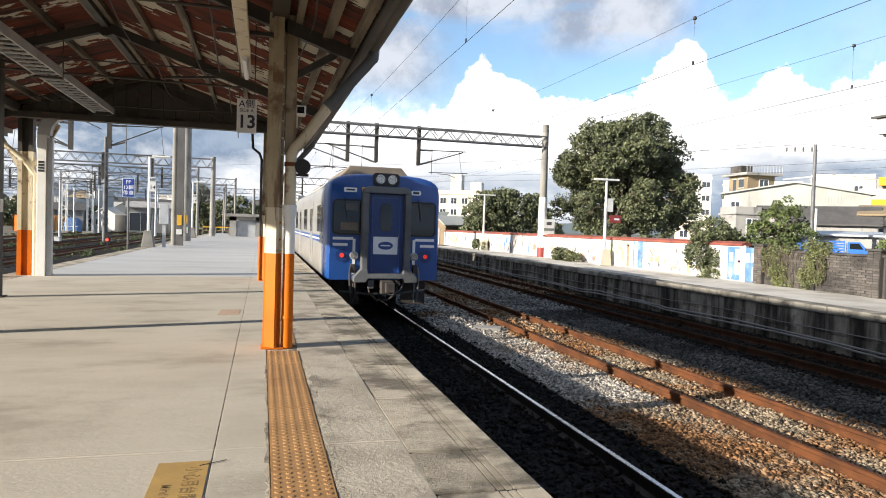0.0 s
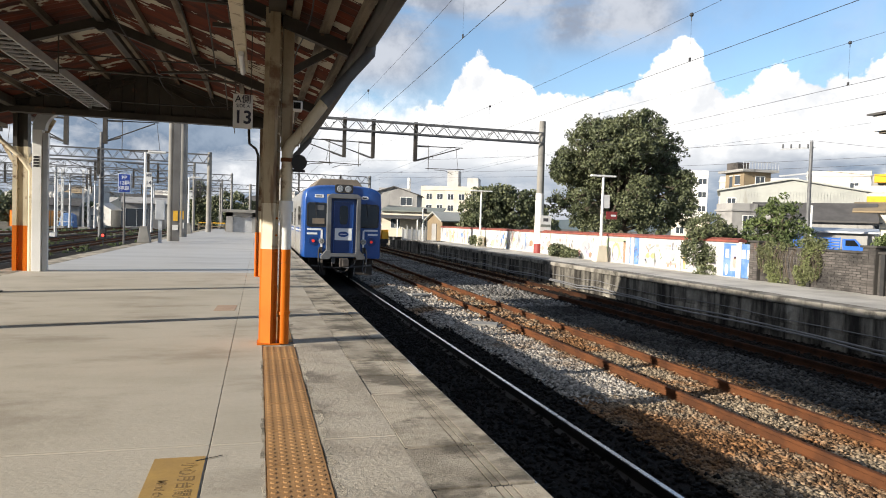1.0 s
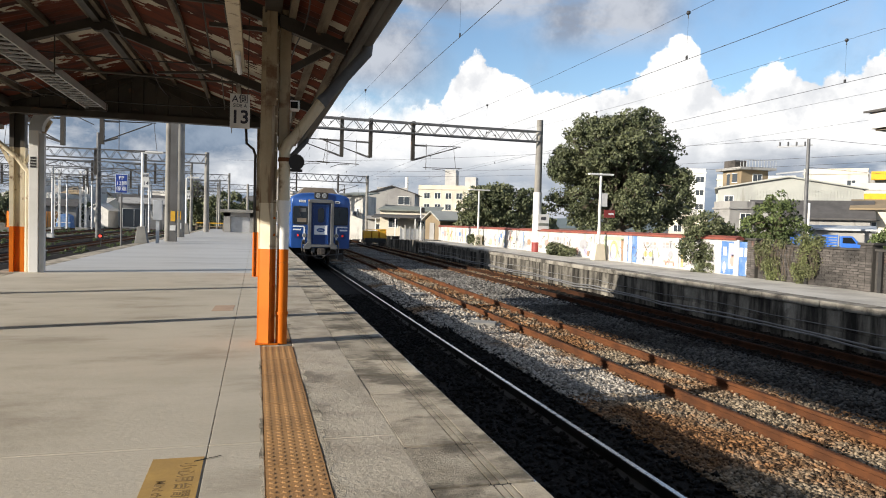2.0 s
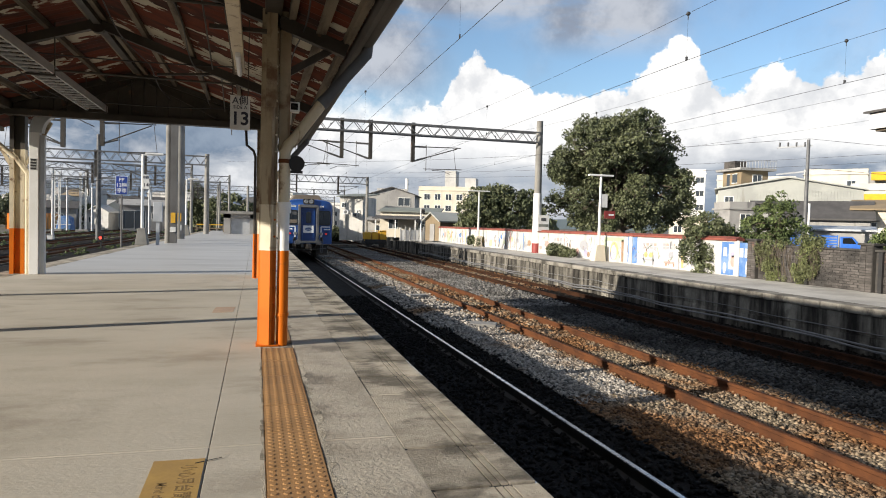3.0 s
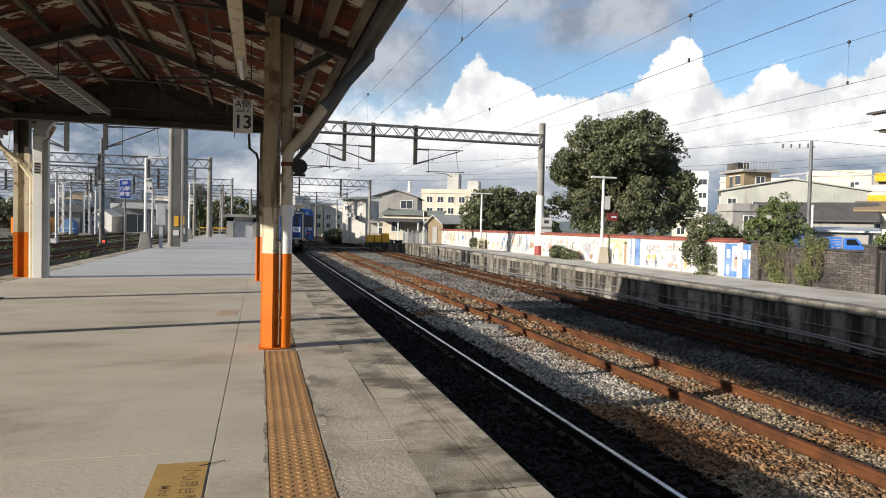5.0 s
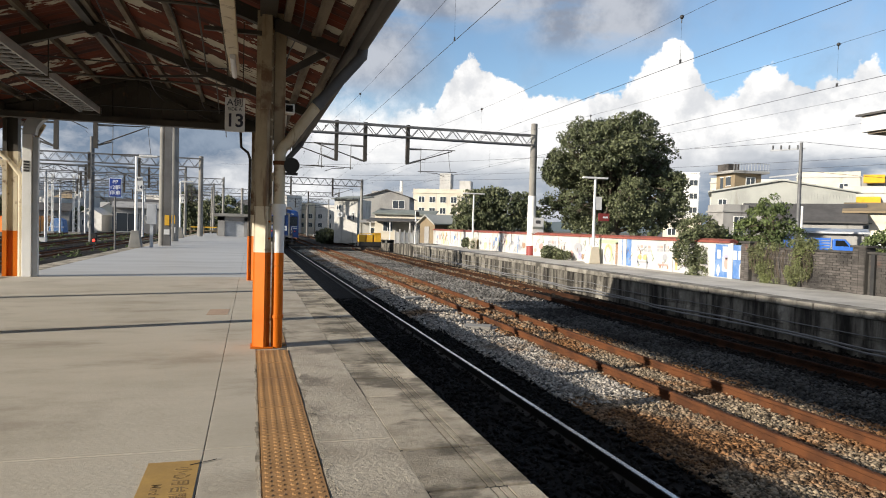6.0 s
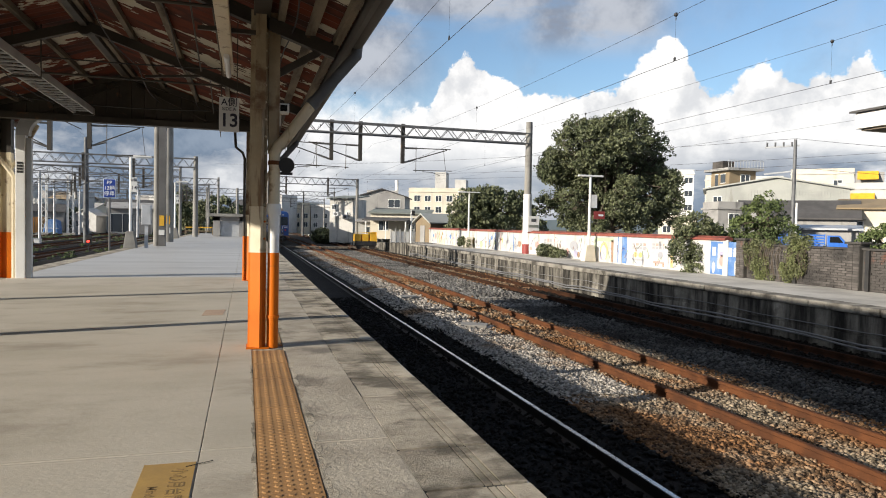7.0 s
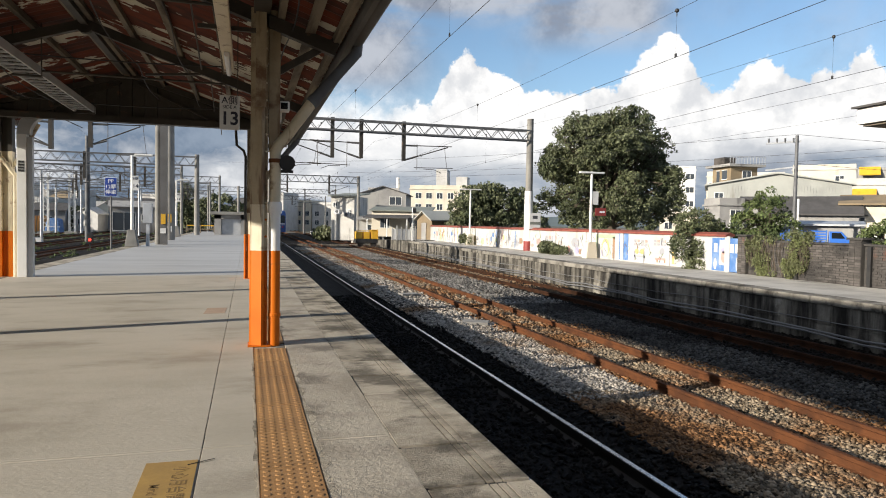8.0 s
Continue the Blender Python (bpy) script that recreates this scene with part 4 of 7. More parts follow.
    # flank: stripe, doors, windows
    for s in (-1, 1):
        x = s * 1.452
        part("waist_stripe", M().box(min(x, x + s * 0.004), max(x, x + s * 0.004), y_a, CAR_L - 0.36, 1.80, 1.98), BLUE, c, "blue waist stripe")
        part("waist_stripe", M().box(min(x, x + s * 0.006), max(x, x + s * 0.006), y_a, CAR_L - 0.36, 1.86, 1.91), TWHITE, c)
        for yd in (2.2, 5.4, 8.6, 11.8, 15.0, 18.2):
            if (yd in (5.4, 11.8, 18.2)):
                dr = part("side_door", M().box(min(x, x + s * 0.012), max(x, x + s * 0.012), yd - 0.62, yd + 0.62, 1.0, 2.95), SILVER, c, "sliding passenger door", bevel=0.004)
                part("door_gap", M().box(min(x, x + s * 0.014), max(x, x + s * 0.014), yd - 0.012, yd + 0.012, 1.02, 2.93), BLACK, dr)
                for o in (-0.3, 0.3):
                    part("door_glass", M().box(min(x, x + s * 0.016), max(x, x + s * 0.016), yd + o - 0.18, yd + o + 0.18, 2.05, 2.78), GLASS, dr)
            else:
                for o in (-0.62, 0.0, 0.62):
                    part("side_window", M().box(min(x, x + s * 0.008), max(x, x + s * 0.008), yd + o - 0.27, yd + o + 0.27, 2.08, 2.82), GLASS, c)
        if end:
            part("cab_side_door", M().box(min(x, x + s * 0.01), max(x, x + s * 0.01), 1.32, 1.85, 0.98, 2.9), SILVER, c)
            part("cab_side_window", M().box(min(x, x + s * 0.014), max(x, x + s * 0.014), 1.40, 1.77, 2.08, 2.75), GLASS, c)
    # bogies
    sets = []
    for yb in (2.9, 16.6):
        part("bogie_frame", M().box(-0.95, -0.85, yb - 1.5, yb + 1.5, 0.38, 0.58).box(0.85, 0.95, yb - 1.5, yb + 1.5, 0.38, 0.58).box(-0.9, 0.9, yb - 0.2, yb + 0.2, 0.4, 0.62), GRIME, c, "bogie frame", bevel=0.02)
        for o in (-1.05, 1.05):
            ws = thing("wheelset", "", "", (0, yb + o, 0.43))
            ws.parent = c
            part("axle", M().cyl((-0.7, 0, 0), (0.7, 0, 0), 0.07, 10), GRIME, ws)
            for s in (-1, 1):
                part("wheel", M().cyl((s * 0.50, 0, 0), (s * 0.63, 0, 0), 0.43, 24).cyl((s * 0.63, 0, 0), (s * 0.66, 0, 0), 0.12, 12).box(min(s * 0.63, s * 0.64), max(s * 0.63, s * 0.64), -0.3, 0.3, -0.05, 0.05), GRIME, ws, smooth=True)
            sets.append((ws, yb + o))
    return c, sets


TRAIN = [build_car(True), build_car(False)]

START, SPEED, GAIN = 16.8, 8.0, 0.033     # metres, metres a second, and the slow gathering of pace


def gone(t):
    return SPEED * t + GAIN * t * t


def motions():
    for i, (car, sets) in enumerate(TRAIN):
        y0 = START + i * (CAR_L + 0.3)
        car.matrix_basis = pose(3.0, y0, RAIL_Z)
        walk(car, [(k * 0.25, pose(3.0, y0 + gone(k * 0.25), RAIL_Z)) for k in range(33)])
        for ws, y in sets:
            walk(ws, [(k / 30, pose(0, y, 0.43, -math.degrees(gone(k / 30) / 0.43))) for k in range(241)])


# ---------------------------------------------------------------- platform fittings
def tile_mesh():
    m = M().box(-0.148, 0.148, -0.148, 0.148, -0.09, 0.004)
    for i in range(5):
        for j in range(5):
            x, y = -0.118 + i * 0.059, -0.118 + j * 0.059
            n = 8
            vs = [(x + 0.019 * math.cos(2 * math.pi * k / n), y + 0.019 * math.sin(2 * math.pi * k / n), 0.004) for k in range(n)]
            vs += [(x + 0.012 * math.cos(2 * math.pi * k / n), y + 0.012 * math.sin(2 * math.pi * k / n), 0.0078) for k in range(n)]
            m.add(vs, [(k, (k + 1) % n, n + (k + 1) % n, n + k) for k in range(n)] + [tuple(range(n, 2 * n))])
    me = m.mesh("tactile_tile")
    me.materials.append(TACTILE)
    return me


def finish_platform():
    me = tile_mesh()
    y = -3.0
    while y < 74:
        if not (6.84 < y < 7.16):
            piece("tactile_tile", me, PLATFORM, 0.217, y, random.uniform(-0.001, 0.002))
        y += 0.3
    part("tactile_bed", M().box(0.055, 0.38, P1_START, P1_END, -0.085, -0.010), COPING, PLATFORM)
    slab = []
    for k in range(4):
        s = M().box(0.826, 1.13, 0.012, 0.584 + 0.6 * (k == 3), -0.12, random.uniform(-0.004, 0.003))
        s.box(1.139, 1.174, 0.012, 0.584 + 0.6 * (k == 3), -0.12, -0.001).box(1.183, 1.218, 0.012, 0.584 + 0.6 * (k == 3), -0.12, -0.001)
        s.box(1.226, EDGE, 0.012, 0.584 + 0.6 * (k == 3), -0.14, 0.0)
        q = s.mesh("coping_slab", 0.001)
        q.materials.append(COPING)
        slab.append(q)
    y, n = -6.57, 0
    while y < P1_END - 1:
        long = y > 26 or random.random() < 0.25
        piece("coping_slab", slab[3 if long else random.randrange(3)], PLATFORM, random.uniform(-0.004, 0.004), y, random.uniform(-0.003, 0.002))
        y += 1.2 if long else 0.6
    part("coping_bed", M().box(0.80, EDGE - 0.03, P1_START, P1_END, -0.1, -0.02), GROOVE, PLATFORM)
    part("joint_filler", M().box(0.80, 0.84, P1_START, P1_END, -0.02, -0.006), GROOVE, PLATFORM)
    part("groove_bed", M().box(1.12, 1.24, P1_START, P1_END, -0.019, -0.009), GROOVE, PLATFORM, "dark drainage grooves")
    # smeared mortar along the strip and the coping
    rng = random.Random(31)
    for x0, wide, zt in ((0.372, 0.05, 0.0010), (0.062, -0.022, 0.0010)):
        y = 1.6
        while y < 14.0:
            n, step = 9, 0.07
            L = n * step
            pts = [(x0, y + step * i) for i in range(n + 1)] + [(x0 + wide * rng.uniform(0.15, 1.25), y + step * i) for i in range(n, -1, -1)]
            if not (6.2 < y + L and y < 7.2 and x0 < 0.5):
                part("mortar_smear", M().prism(pts, "z", 0.0, zt), COPING, PLATFORM)
            y += L + rng.uniform(0.0, 0.05)
    # left edge coping of the same platform
    y = 6.0
    while y < P1_END:
        part("coping_slab", M().box(LEFT_EDGE, LEFT_EDGE + 0.49, y + 0.01, y + 2.99, -0.14, 0.0), COPING, PLATFORM, bevel=0.008)
        y += 3.0


def floor_notice():
    n = thing("floor_notice", "worn ochre warning notice painted on the concrete", "floor marking", (-0.365, 3.25, 0.0))
    part("paint", M().box(-0.125, 0.125, -0.42, 0.43, 0.0, 0.003), NOTICE, n)
    letters("lettering", "\u5c0f\u5fc3\u6708\u53f0\u9593\u9699", 0.088, INK, n, pose(0.05, 0.08, 0.0035, 0, 0, -90), 0.0005)
    letters("lettering", "Mind the gap", 0.066, INK, n, pose(-0.05, -0.05, 0.0035, 0, 0, -90), 0.0005)
    part("scratch", M().bar((0.08, 0.36, 0.0045), (0.21, 0.42, 0.006), 0.006, 0.002), GROOVE, n)


def side_sign():
    s = thing("platform_sign", "hanging white car-position sign on a cream batten lamp", "sign", (-0.2, 8.0, 2.5))
    part("board", M().box(-0.108, 0.108, -0.015, 0.015, -0.22, 0.165), SIGNGREY, s, bevel=0.004)
    front = lambda x, z: pose(x, -0.017, z, 90, 0, 0)
    letters("lettering", "A\u5074", 0.105, LETTER, s, front(0, 0.105), 0.002)
    letters("lettering", "SIDE A", 0.052, LETTER, s, front(0, 0.032), 0.002)
    letters("lettering", "13", 0.205, LETTER, s, front(0, -0.10), 0.003)
    part("hanger", M().box(-0.09, -0.08, -0.005, 0.005, 0.165, 1.05).box(0.08, 0.09, -0.005, 0.005, 0.165, 1.05), STEEL, s)
    lamp = thing("batten_lamp", "cream tube-lamp batten hung under the canopy", "lamp", (-0.22, 6.9, 3.02))
    part("housing", M().box(-0.06, 0.06, -3.0, 0.55, 0.0, 0.07), CREAM, lamp, bevel=0.01)
    part("tube", M().cyl((0, 0.55, -0.02), (0, 1.55, -0.02), 0.03, 10), TWHITE, lamp, "unlit white tube", smooth=True)
    part("end_cap", M().box(-0.055, 0.055, 0.55, 1.6, 0.01, 0.07), CREAM, lamp)
    part("cross_arm", M().bar((-0.25, 0.0, 0.1), (0.35, 0.0, 0.1), 0.04, 0.04), STEEL, lamp)
    part("hanger", M().box(-0.01, 0.01, -0.9, -0.88, 0.07, 0.6).box(-0.01, 0.01, 0.9, 0.92, 0.07, 0.6), STEEL, lamp)


def cable_tray():
    t = thing("cable_tray", "grey ladder-type cable tray under the canopy", "cable tray", (-3.05, 0, 3.30))
    for x in (-0.17, 0.17):
        part("side_rail", M().box(x - 0.012, x + 0.012, -6, 14.6, 0, 0.12), GALV, t)
    y = -5.9
    me = M().box(-0.165, 0.165, -0.018, 0.018, 0.01, 0.03).mesh("rung")
    me.materials.append(GALV)
    while y < 14.5:
        piece("rung", me, t, 0, y, 0)
        y += 0.24
    for y in (3.2, 7.0, 11.0, 14.5):
        part("hanger", M().box(-0.19, -0.175, y - 0.01, y + 0.01, 0, 0.75).box(0.175, 0.19, y - 0.01, y + 0.01, 0, 0.75).box(-0.19, 0.19, y - 0.02, y + 0.02, -0.03, 0), STEEL, t)
    part("cable", M().tube([(0.05, yy, 0.06 + 0.012 * math.sin(yy * 2)) for yy in range(-6, 15)], 0.02, 6), WIRE, t)
    part("cable", M().tube([(-0.07, yy, 0.055 + 0.012 * math.sin(yy * 1.3)) for yy in range(-6, 15)], 0.015, 6), WIRE, t)


def canopy_wiring():
    w = thing("loose_wiring", "loose black wires strung under the canopy roof", "wiring")
    for k, (x, z, sag) in enumerate(((-0.9, 3.55, 0.06), (-1.7, 3.68, 0.08), (-3.6, 3.5, 0.05), (0.4, 3.2, 0.05))):
        pts = []
        for i in range(-8, 57):
            y = i * 0.26
            pts.append((x + 0.03 * math.sin(y * 1.7 + k), y, z - sag * abs(math.sin(y * math.pi / 3.9))))
        part("wire", M().tube(pts, 0.008, 5), WIRE, w)
    part("wire", M().tube([(-4.6 + i * 0.25, 14.2, 3.52 - 0.10 * math.sin(i * math.pi / 19)) for i in range(20)], 0.012, 5), WIRE, w)
    part("wire", M().tube([(-4.5 + i * 0.24, 10.9, 3.62 - 0.06 * math.sin(i * math.pi / 19)) for i in range(20)], 0.010, 5), WIRE, w)
    b = thing("speaker_horn", "round black disc signal on the column", "signal", (0.38, 6.93, 1.84))
    part("disc", M().cyl((0, -0.03, 0), (0, 0.05, 0), 0.078, 24), BLACK, b, smooth=True)
    part("base", M().box(-0.06, 0.06, -0.02, 0.04, -0.095, -0.07), BLACK, b)
    part("arm", M().bar((-0.16, 0.01, 0.0), (-0.06, 0.01, 0.0), 0.03, 0.03), BLACK, b)
    f = thing("wall_lamp", "small square white lamp on the column", "lamp", (0.35, 7.05, 2.42))
    part("housing", M().box(-0.055, 0.055, -0.06, 0.06, -0.05, 0.05), WHITE, f, bevel=0.012)
    part("glass", M().box(-0.035, 0.035, -0.066, -0.06, -0.032, 0.032), GLASS, f)
    part("arm", M().tube([(-0.04, 0, -0.05), (-0.04, 0, -0.16), (-0.18, 0, -0.2)], 0.02, 8), CREAM, f)


finish_platform()
floor_notice()
side_sign()
cable_tray()
canopy_wiring()


# ---------------------------------------------------------------- overhead line
def truss(m, x0, x1, y, z0, z1, d=0.5, step=0.48):
    for yy in (y - d / 2, y + d / 2):
        m.bar((x0, yy, z1), (x1, yy, z1), 0.07, 0.07)
        m.bar((x0, yy, z0), (x1, yy, z0), 0.07, 0.07)
        n = max(2, int((x1 - x0) / step))
        for i in range(n):
            a, b = x0 + (x1 - x0) * i / n, x0 + (x1 - x0) * (i + 1) / n
            m.bar((a, yy, z0 if i % 2 else z1), (b, yy, z1 if i % 2 else z0), 0.035, 0.035)
    return m


def cantilever(parent, x, y, s, reach=2.7, top=5.5, low=4.62):
    a = part("cantilever_arm", M().cyl((x, y, top - 0.05), (x + s * reach, y, top), 0.025, 6).cyl((x, y, low + 0.02), (x + s * (reach - 0.2), y, top - 0.05), 0.028, 6).cyl((x + s * 0.6, y, low - 0.35), (x + s * (reach + 0.1), y, low - 0.30), 0.02, 6), STEEL, parent, "thin registration arm")
    part("insulator", M().cyl((x + s * 0.1, y, top - 0.05), (x + s * 0.75, y, top - 0.04), 0.05, 8), DARKPOLE, a)
    part("insulator", M().cyl((x + s * 0.12, y, low + 0.06), (x + s * 0.7, y, low + 0.25), 0.05, 8), DARKPOLE, a)
    part("dropper", M().cyl((x + s * 0.75, y, low - 0.45), (x + s * 0.75, y, top + 0.05), 0.018, 5), STEEL, a)
    part("jumper", M().tube([(x + s * 2.3, y, top), (x + s * 2.35, y, top - 0.5), (x + s * 2.45, y, low - 0.3)], 0.012, 5), STEEL, a)
    part("steady_arm", M().tube([(x + s * 1.1, y, low - 0.40), (x + s * 1.7, y, low - 0.42), (x + s * 2.1, y, low - 0.58)], 0.016, 5), STEEL, a)


def portal(label, y, x0, x1, z0, z1, poles, drops, group="overhead line portals"):
    p = thing("catenary_portal", label, "catenary portal", group=group)
    part("truss_beam", truss(M(), x0, x1, y, z0, z1), TRUSS, p, "lattice steel beam")
    for x, r, top, material in poles:
        part("mast", M().cyl((x, y, -1.25 if abs(x) < 12 and not (LEFT_EDGE < x < EDGE) else (0.0 if LEFT_EDGE < x < EDGE else -0.25 if x > 12 else -1.25)), (x, y, top), r, 14, r * 0.8), material, p, smooth=True)
    for x, zz in drops:
        part("drop_post", M().box(x - 0.09, x + 0.09, y - 0.12, y + 0.12, zz, z1 + 0.1), STEEL, p)
        if x < 0 or y > 60:
            cantilever(p, x, y, 1 if int(abs(x)) % 2 else -1, 2.4, z0 - 0.3, zz + 0.1)
    return p


def overhead_line():
    p = portal("lattice steel portal carrying the overhead line on a tall concrete mast", 35.5, -24.0, 15.45, 6.06, 6.62, [(15.45, 0.23, 7.3, POLE), (-4.22, 0.15, 8.6, POLE)], [(4.24, 4.62), (5.76, 4.66), (8.07, 4.62), (-8.88, 4.45), (-7.2, 4.6), (-12.6, 4.6)])
    part("white_band", M().cyl((15.45, 35.5, 0.35), (15.45, 35.5, 3.2), 0.245, 16, 0.238), WHITE, p, "white painted band", smooth=True)
    part("red_band", M().cyl((15.45, 35.5, -0.2), (15.45, 35.5, 0.35), 0.25, 16), REDDISH, p, "dull red painted foot", smooth=True)
    part("second_mast", M().box(-4.10, -3.78, 35.2, 35.5, 0, 8.6), DARKPOLE, p, "dark steel mast beside the concrete one")
    part("notice", M().box(-4.05, -3.84, 35.14, 35.17, 1.0, 1.5), YELLOW, p)
    part("notice", M().box(-4.08, -3.82, 35.13, 35.16, 0.55, 0.8), SIGNGREY, p)
    for x, s in ((4.24, -1), (5.76, -1), (8.07, 1)):
        cantilever(p, x, 35.5, s)
    b = thing("pole_box", "white metal cabinet hung on the mast", "cabinet", (15.62, 35.1, 1.5))
    part("body", M().box(-0.35, 0.35, -0.15, 0.15, -0.45, 0.45), WHITE, b, bevel=0.02)
    part("label_plate", M().box(-0.3, 0.3, -0.158, -0.152, -0.2, -0.05), GREENROOF, b)
    part("label_plate", M().box(-0.15, 0.15, -0.158, -0.152, 0.12, 0.3), GANG, b)
    portal("far grey lattice steel portal over the tracks", 78.0, 2.3, 12.4, 5.75, 6.5, [(12.4, 0.2, 6.6, POLE), (2.3, 0.2, 6.1, POLE)], [(4.3, 4.5), (9.0, 4.5)])
    portal("lattice portal over the yard tracks", 58.0, -30.0, -3.97, 5.6, 6.3, [(-3.97, 0.22, 6.5, POLE), (-30.0, 0.15, 6.5, POLE)], [(-8.6, 4.3), (-12.2, 4.3), (-17.0, 4.3)])
    portal("lattice portal over the yard tracks", 84.0, -42.0, -3.2, 5.6, 6.3, [(-3.2, 0.15, 6.5, POLE), (-22.0, 0.15, 6.5, GALV), (-42.0, 0.15, 6.5, POLE)], [(-9, 4.3), (-14, 4.3), (-18.5, 4.3), (-27, 4.3)])
    portal("distant grey lattice steel portal over tracks", 112.0, -48.0, 14.0, 5.8, 6.5, [(-48.0, 0.15, 6.7, POLE), (-24.0, 0.16, 7.0, GALV), (-27.4, 0.16, 7.0, GALV), (-6.0, 0.15, 6.7, POLE), (14.0, 0.15, 6.7, POLE)], [(4.3, 4.6), (9.0, 4.6), (-9, 4.6), (-16, 4.6), (-33, 4.6)])
    portal("distant grey lattice steel portal over tracks", 145.0, -60.0, 16.0, 5.8, 6.5, [(-60.0, 0.15, 6.7, POLE), (-32.0, 0.16, 7.0, GALV), (-7.0, 0.15, 6.7, POLE), (16.0, 0.15, 6.7, POLE)], [(4.3, 4.6), (9.0, 4.6), (-14, 4.6), (-22, 4.6)])
    portal("distant grey lattice steel portal over tracks", 190.0, -70.0, 18.0, 5.8, 6.5, [(-40.0, 0.15, 6.7, POLE), (-10.0, 0.15, 6.7, POLE), (18.0, 0.15, 6.7, POLE)], [(4.3, 4.6), (-14, 4.6), (-22, 4.6)])
    portal("lattice steel portal over the yard tracks", 70.0, -34.0, -6.2, 5.6, 6.2, [(-34.0, 0.15, 6.5, POLE), (-6.2, 0.15, 6.5, POLE)], [(-9.5, 4.3), (-15.0, 4.3), (-20.0, 4.3), (-25.5, 4.3)])
    portal("grey steel portal deep in the yard", 98.0, -46.0, -5.0, 5.6, 6.2, [(-46.0, 0.15, 6.5, POLE), (-14.0, 0.15, 6.5, GALV), (-5.0, 0.15, 6.5, POLE)], [(-9.5, 4.3), (-18.0, 4.3), (-22.0, 4.3), (-30.5, 4.3)])
    portal("grey steel portal deep in the yard", 128.0, -56.0, -6.0, 5.8, 6.5, [(-56.0, 0.15, 6.7, POLE), (-18.0, 0.15, 6.7, GALV), (-6.0, 0.15, 6.7, POLE)], [(-11, 4.6), (-20, 4.6), (-28, 4.6), (-38, 4.6)])
    for x, y in ((-27.4, 106.5), (-24.2, 107.3)):
        m = thing("lattice_mast", "white lattice steel mast in the yard", "mast", (x, y, -1.2), group="lattice masts")
        for a in (-0.35, 0.35):
            for b in (-0.35, 0.35):
                part("leg", M().box(a - 0.06, a + 0.06, b - 0.06, b + 0.06, 0, 8.6), WHITE, m)
        lat = M()
        for k in range(14):
            s = 1 if k % 2 else -1
            lat.bar((-0.35 * s, -0.36, 0.1 + k * 0.6), (0.35 * s, -0.36, 0.7 + k * 0.6), 0.07, 0.05)
            lat.bar((0.36, -0.35 * s, 0.1 + k * 0.6), (0.36, 0.35 * s, 0.7 + k * 0.6), 0.07, 0.05)
        part("lacing", lat, WHITE, m)
        part("base", M().box(-0.8, 0.8, -0.8, 0.8, 0, 0.4), POLE, m)
    # masts on the platform
    for x, y, top, r, mt, lab in ((-4.46, 43.0, 8.5, 0.30, POLE, "pale concrete mast at the platform edge"), (-15.3, 74.0, 10.6, 0.26, GANG, "tall steel mast in the yard"), (-11.8, 99.0, 6.0, 0.2, POLE, "concrete mast in the yard"), (-0.95, 75.5, 4.9, 0.16, POLE, "slim pale mast at the platform end"), (12.9, 98.0, 6.4, 0.28, DARKPOLE, "dark mast beside the far tracks"), (10.2, 128.0, 6.0, 0.25, DARKPOLE, "dark mast beside the far tracks")):
        m = thing("mast", lab, "mast", (x, y, 0 if LEFT_EDGE < x < EDGE else -1.25), group="masts")
        part("shaft", M().cyl((0, 0, 0), (0, 0, top), r, 14, r * 0.8), mt, m, smooth=True)
        if y == 43.0:
            part("notice", M().box(-0.12, 0.12, -0.28, -0.25, 1.05, 1.55), YELLOW, m)
            part("notice", M().box(-0.14, 0.14, -0.28, -0.25, 0.5, 0.85), SIGNGREY, m)
    # wires: contact height, messenger height at mid-span, first dropper
    clip_me = M().ball((0, 0, 0), 0.034, 8, 6).cyl((0, 0, -0.09), (0, 0, 0.0), 0.008, 5).mesh("clip", smooth=True)
    clip_me.materials.append(WIRE)
    for x, zc, zm, yd in ((3.0, 4.17, 4.98, 0.6), (6.45, 3.94, 4.67, -0.3), (10.48, 4.09, 4.88, 0.6), (-8.2, 4.2, 4.95, 2.0), (-12.3, 4.2, 4.95, 4.0)):
        w = thing("overhead_wire", "thin dark overhead contact line on droppers", "overhead wire", group="overhead wires")
        ys = [-14.5, 35.5, 78.0, 112.0, 145.0, 190.0]
        cw, mw = M(), M()
        for a, b in zip(ys, ys[1:]):
            n = 14
            rise = 0.00145 * ((b - a) / 2) ** 2
            top = zm + 0.9

            def hang(y, a=a, b=b, rise=rise, top=top):
                u = (y - a) / (b - a)
                return top - rise * (1 - (2 * u - 1) ** 2)
            mw.tube([(x, a + (b - a) * i / n, hang(a + (b - a) * i / n)) for i in range(n + 1)], 0.0036, 5)
            cw.cyl((x, a, zc), (x, b, zc), 0.0046, 5)
            y = a + 5.6 if a > 0 else yd
            while y < b - 2:
                z = hang(y)
                part("dropper", M().cyl((x, y, zc), (x, y, z), 0.0016, 4), WIRE, w)
                piece("clip", clip_me, w, x, y, z)
                part("clamp", M().box(x - 0.008, x + 0.008, y - 0.02, y + 0.02, zc, zc + 0.06), WIRE, w)
                y += 9.5
        part("contact_wire", cw, WIRE, w)
        part("messenger_wire", mw, WIRE, w)
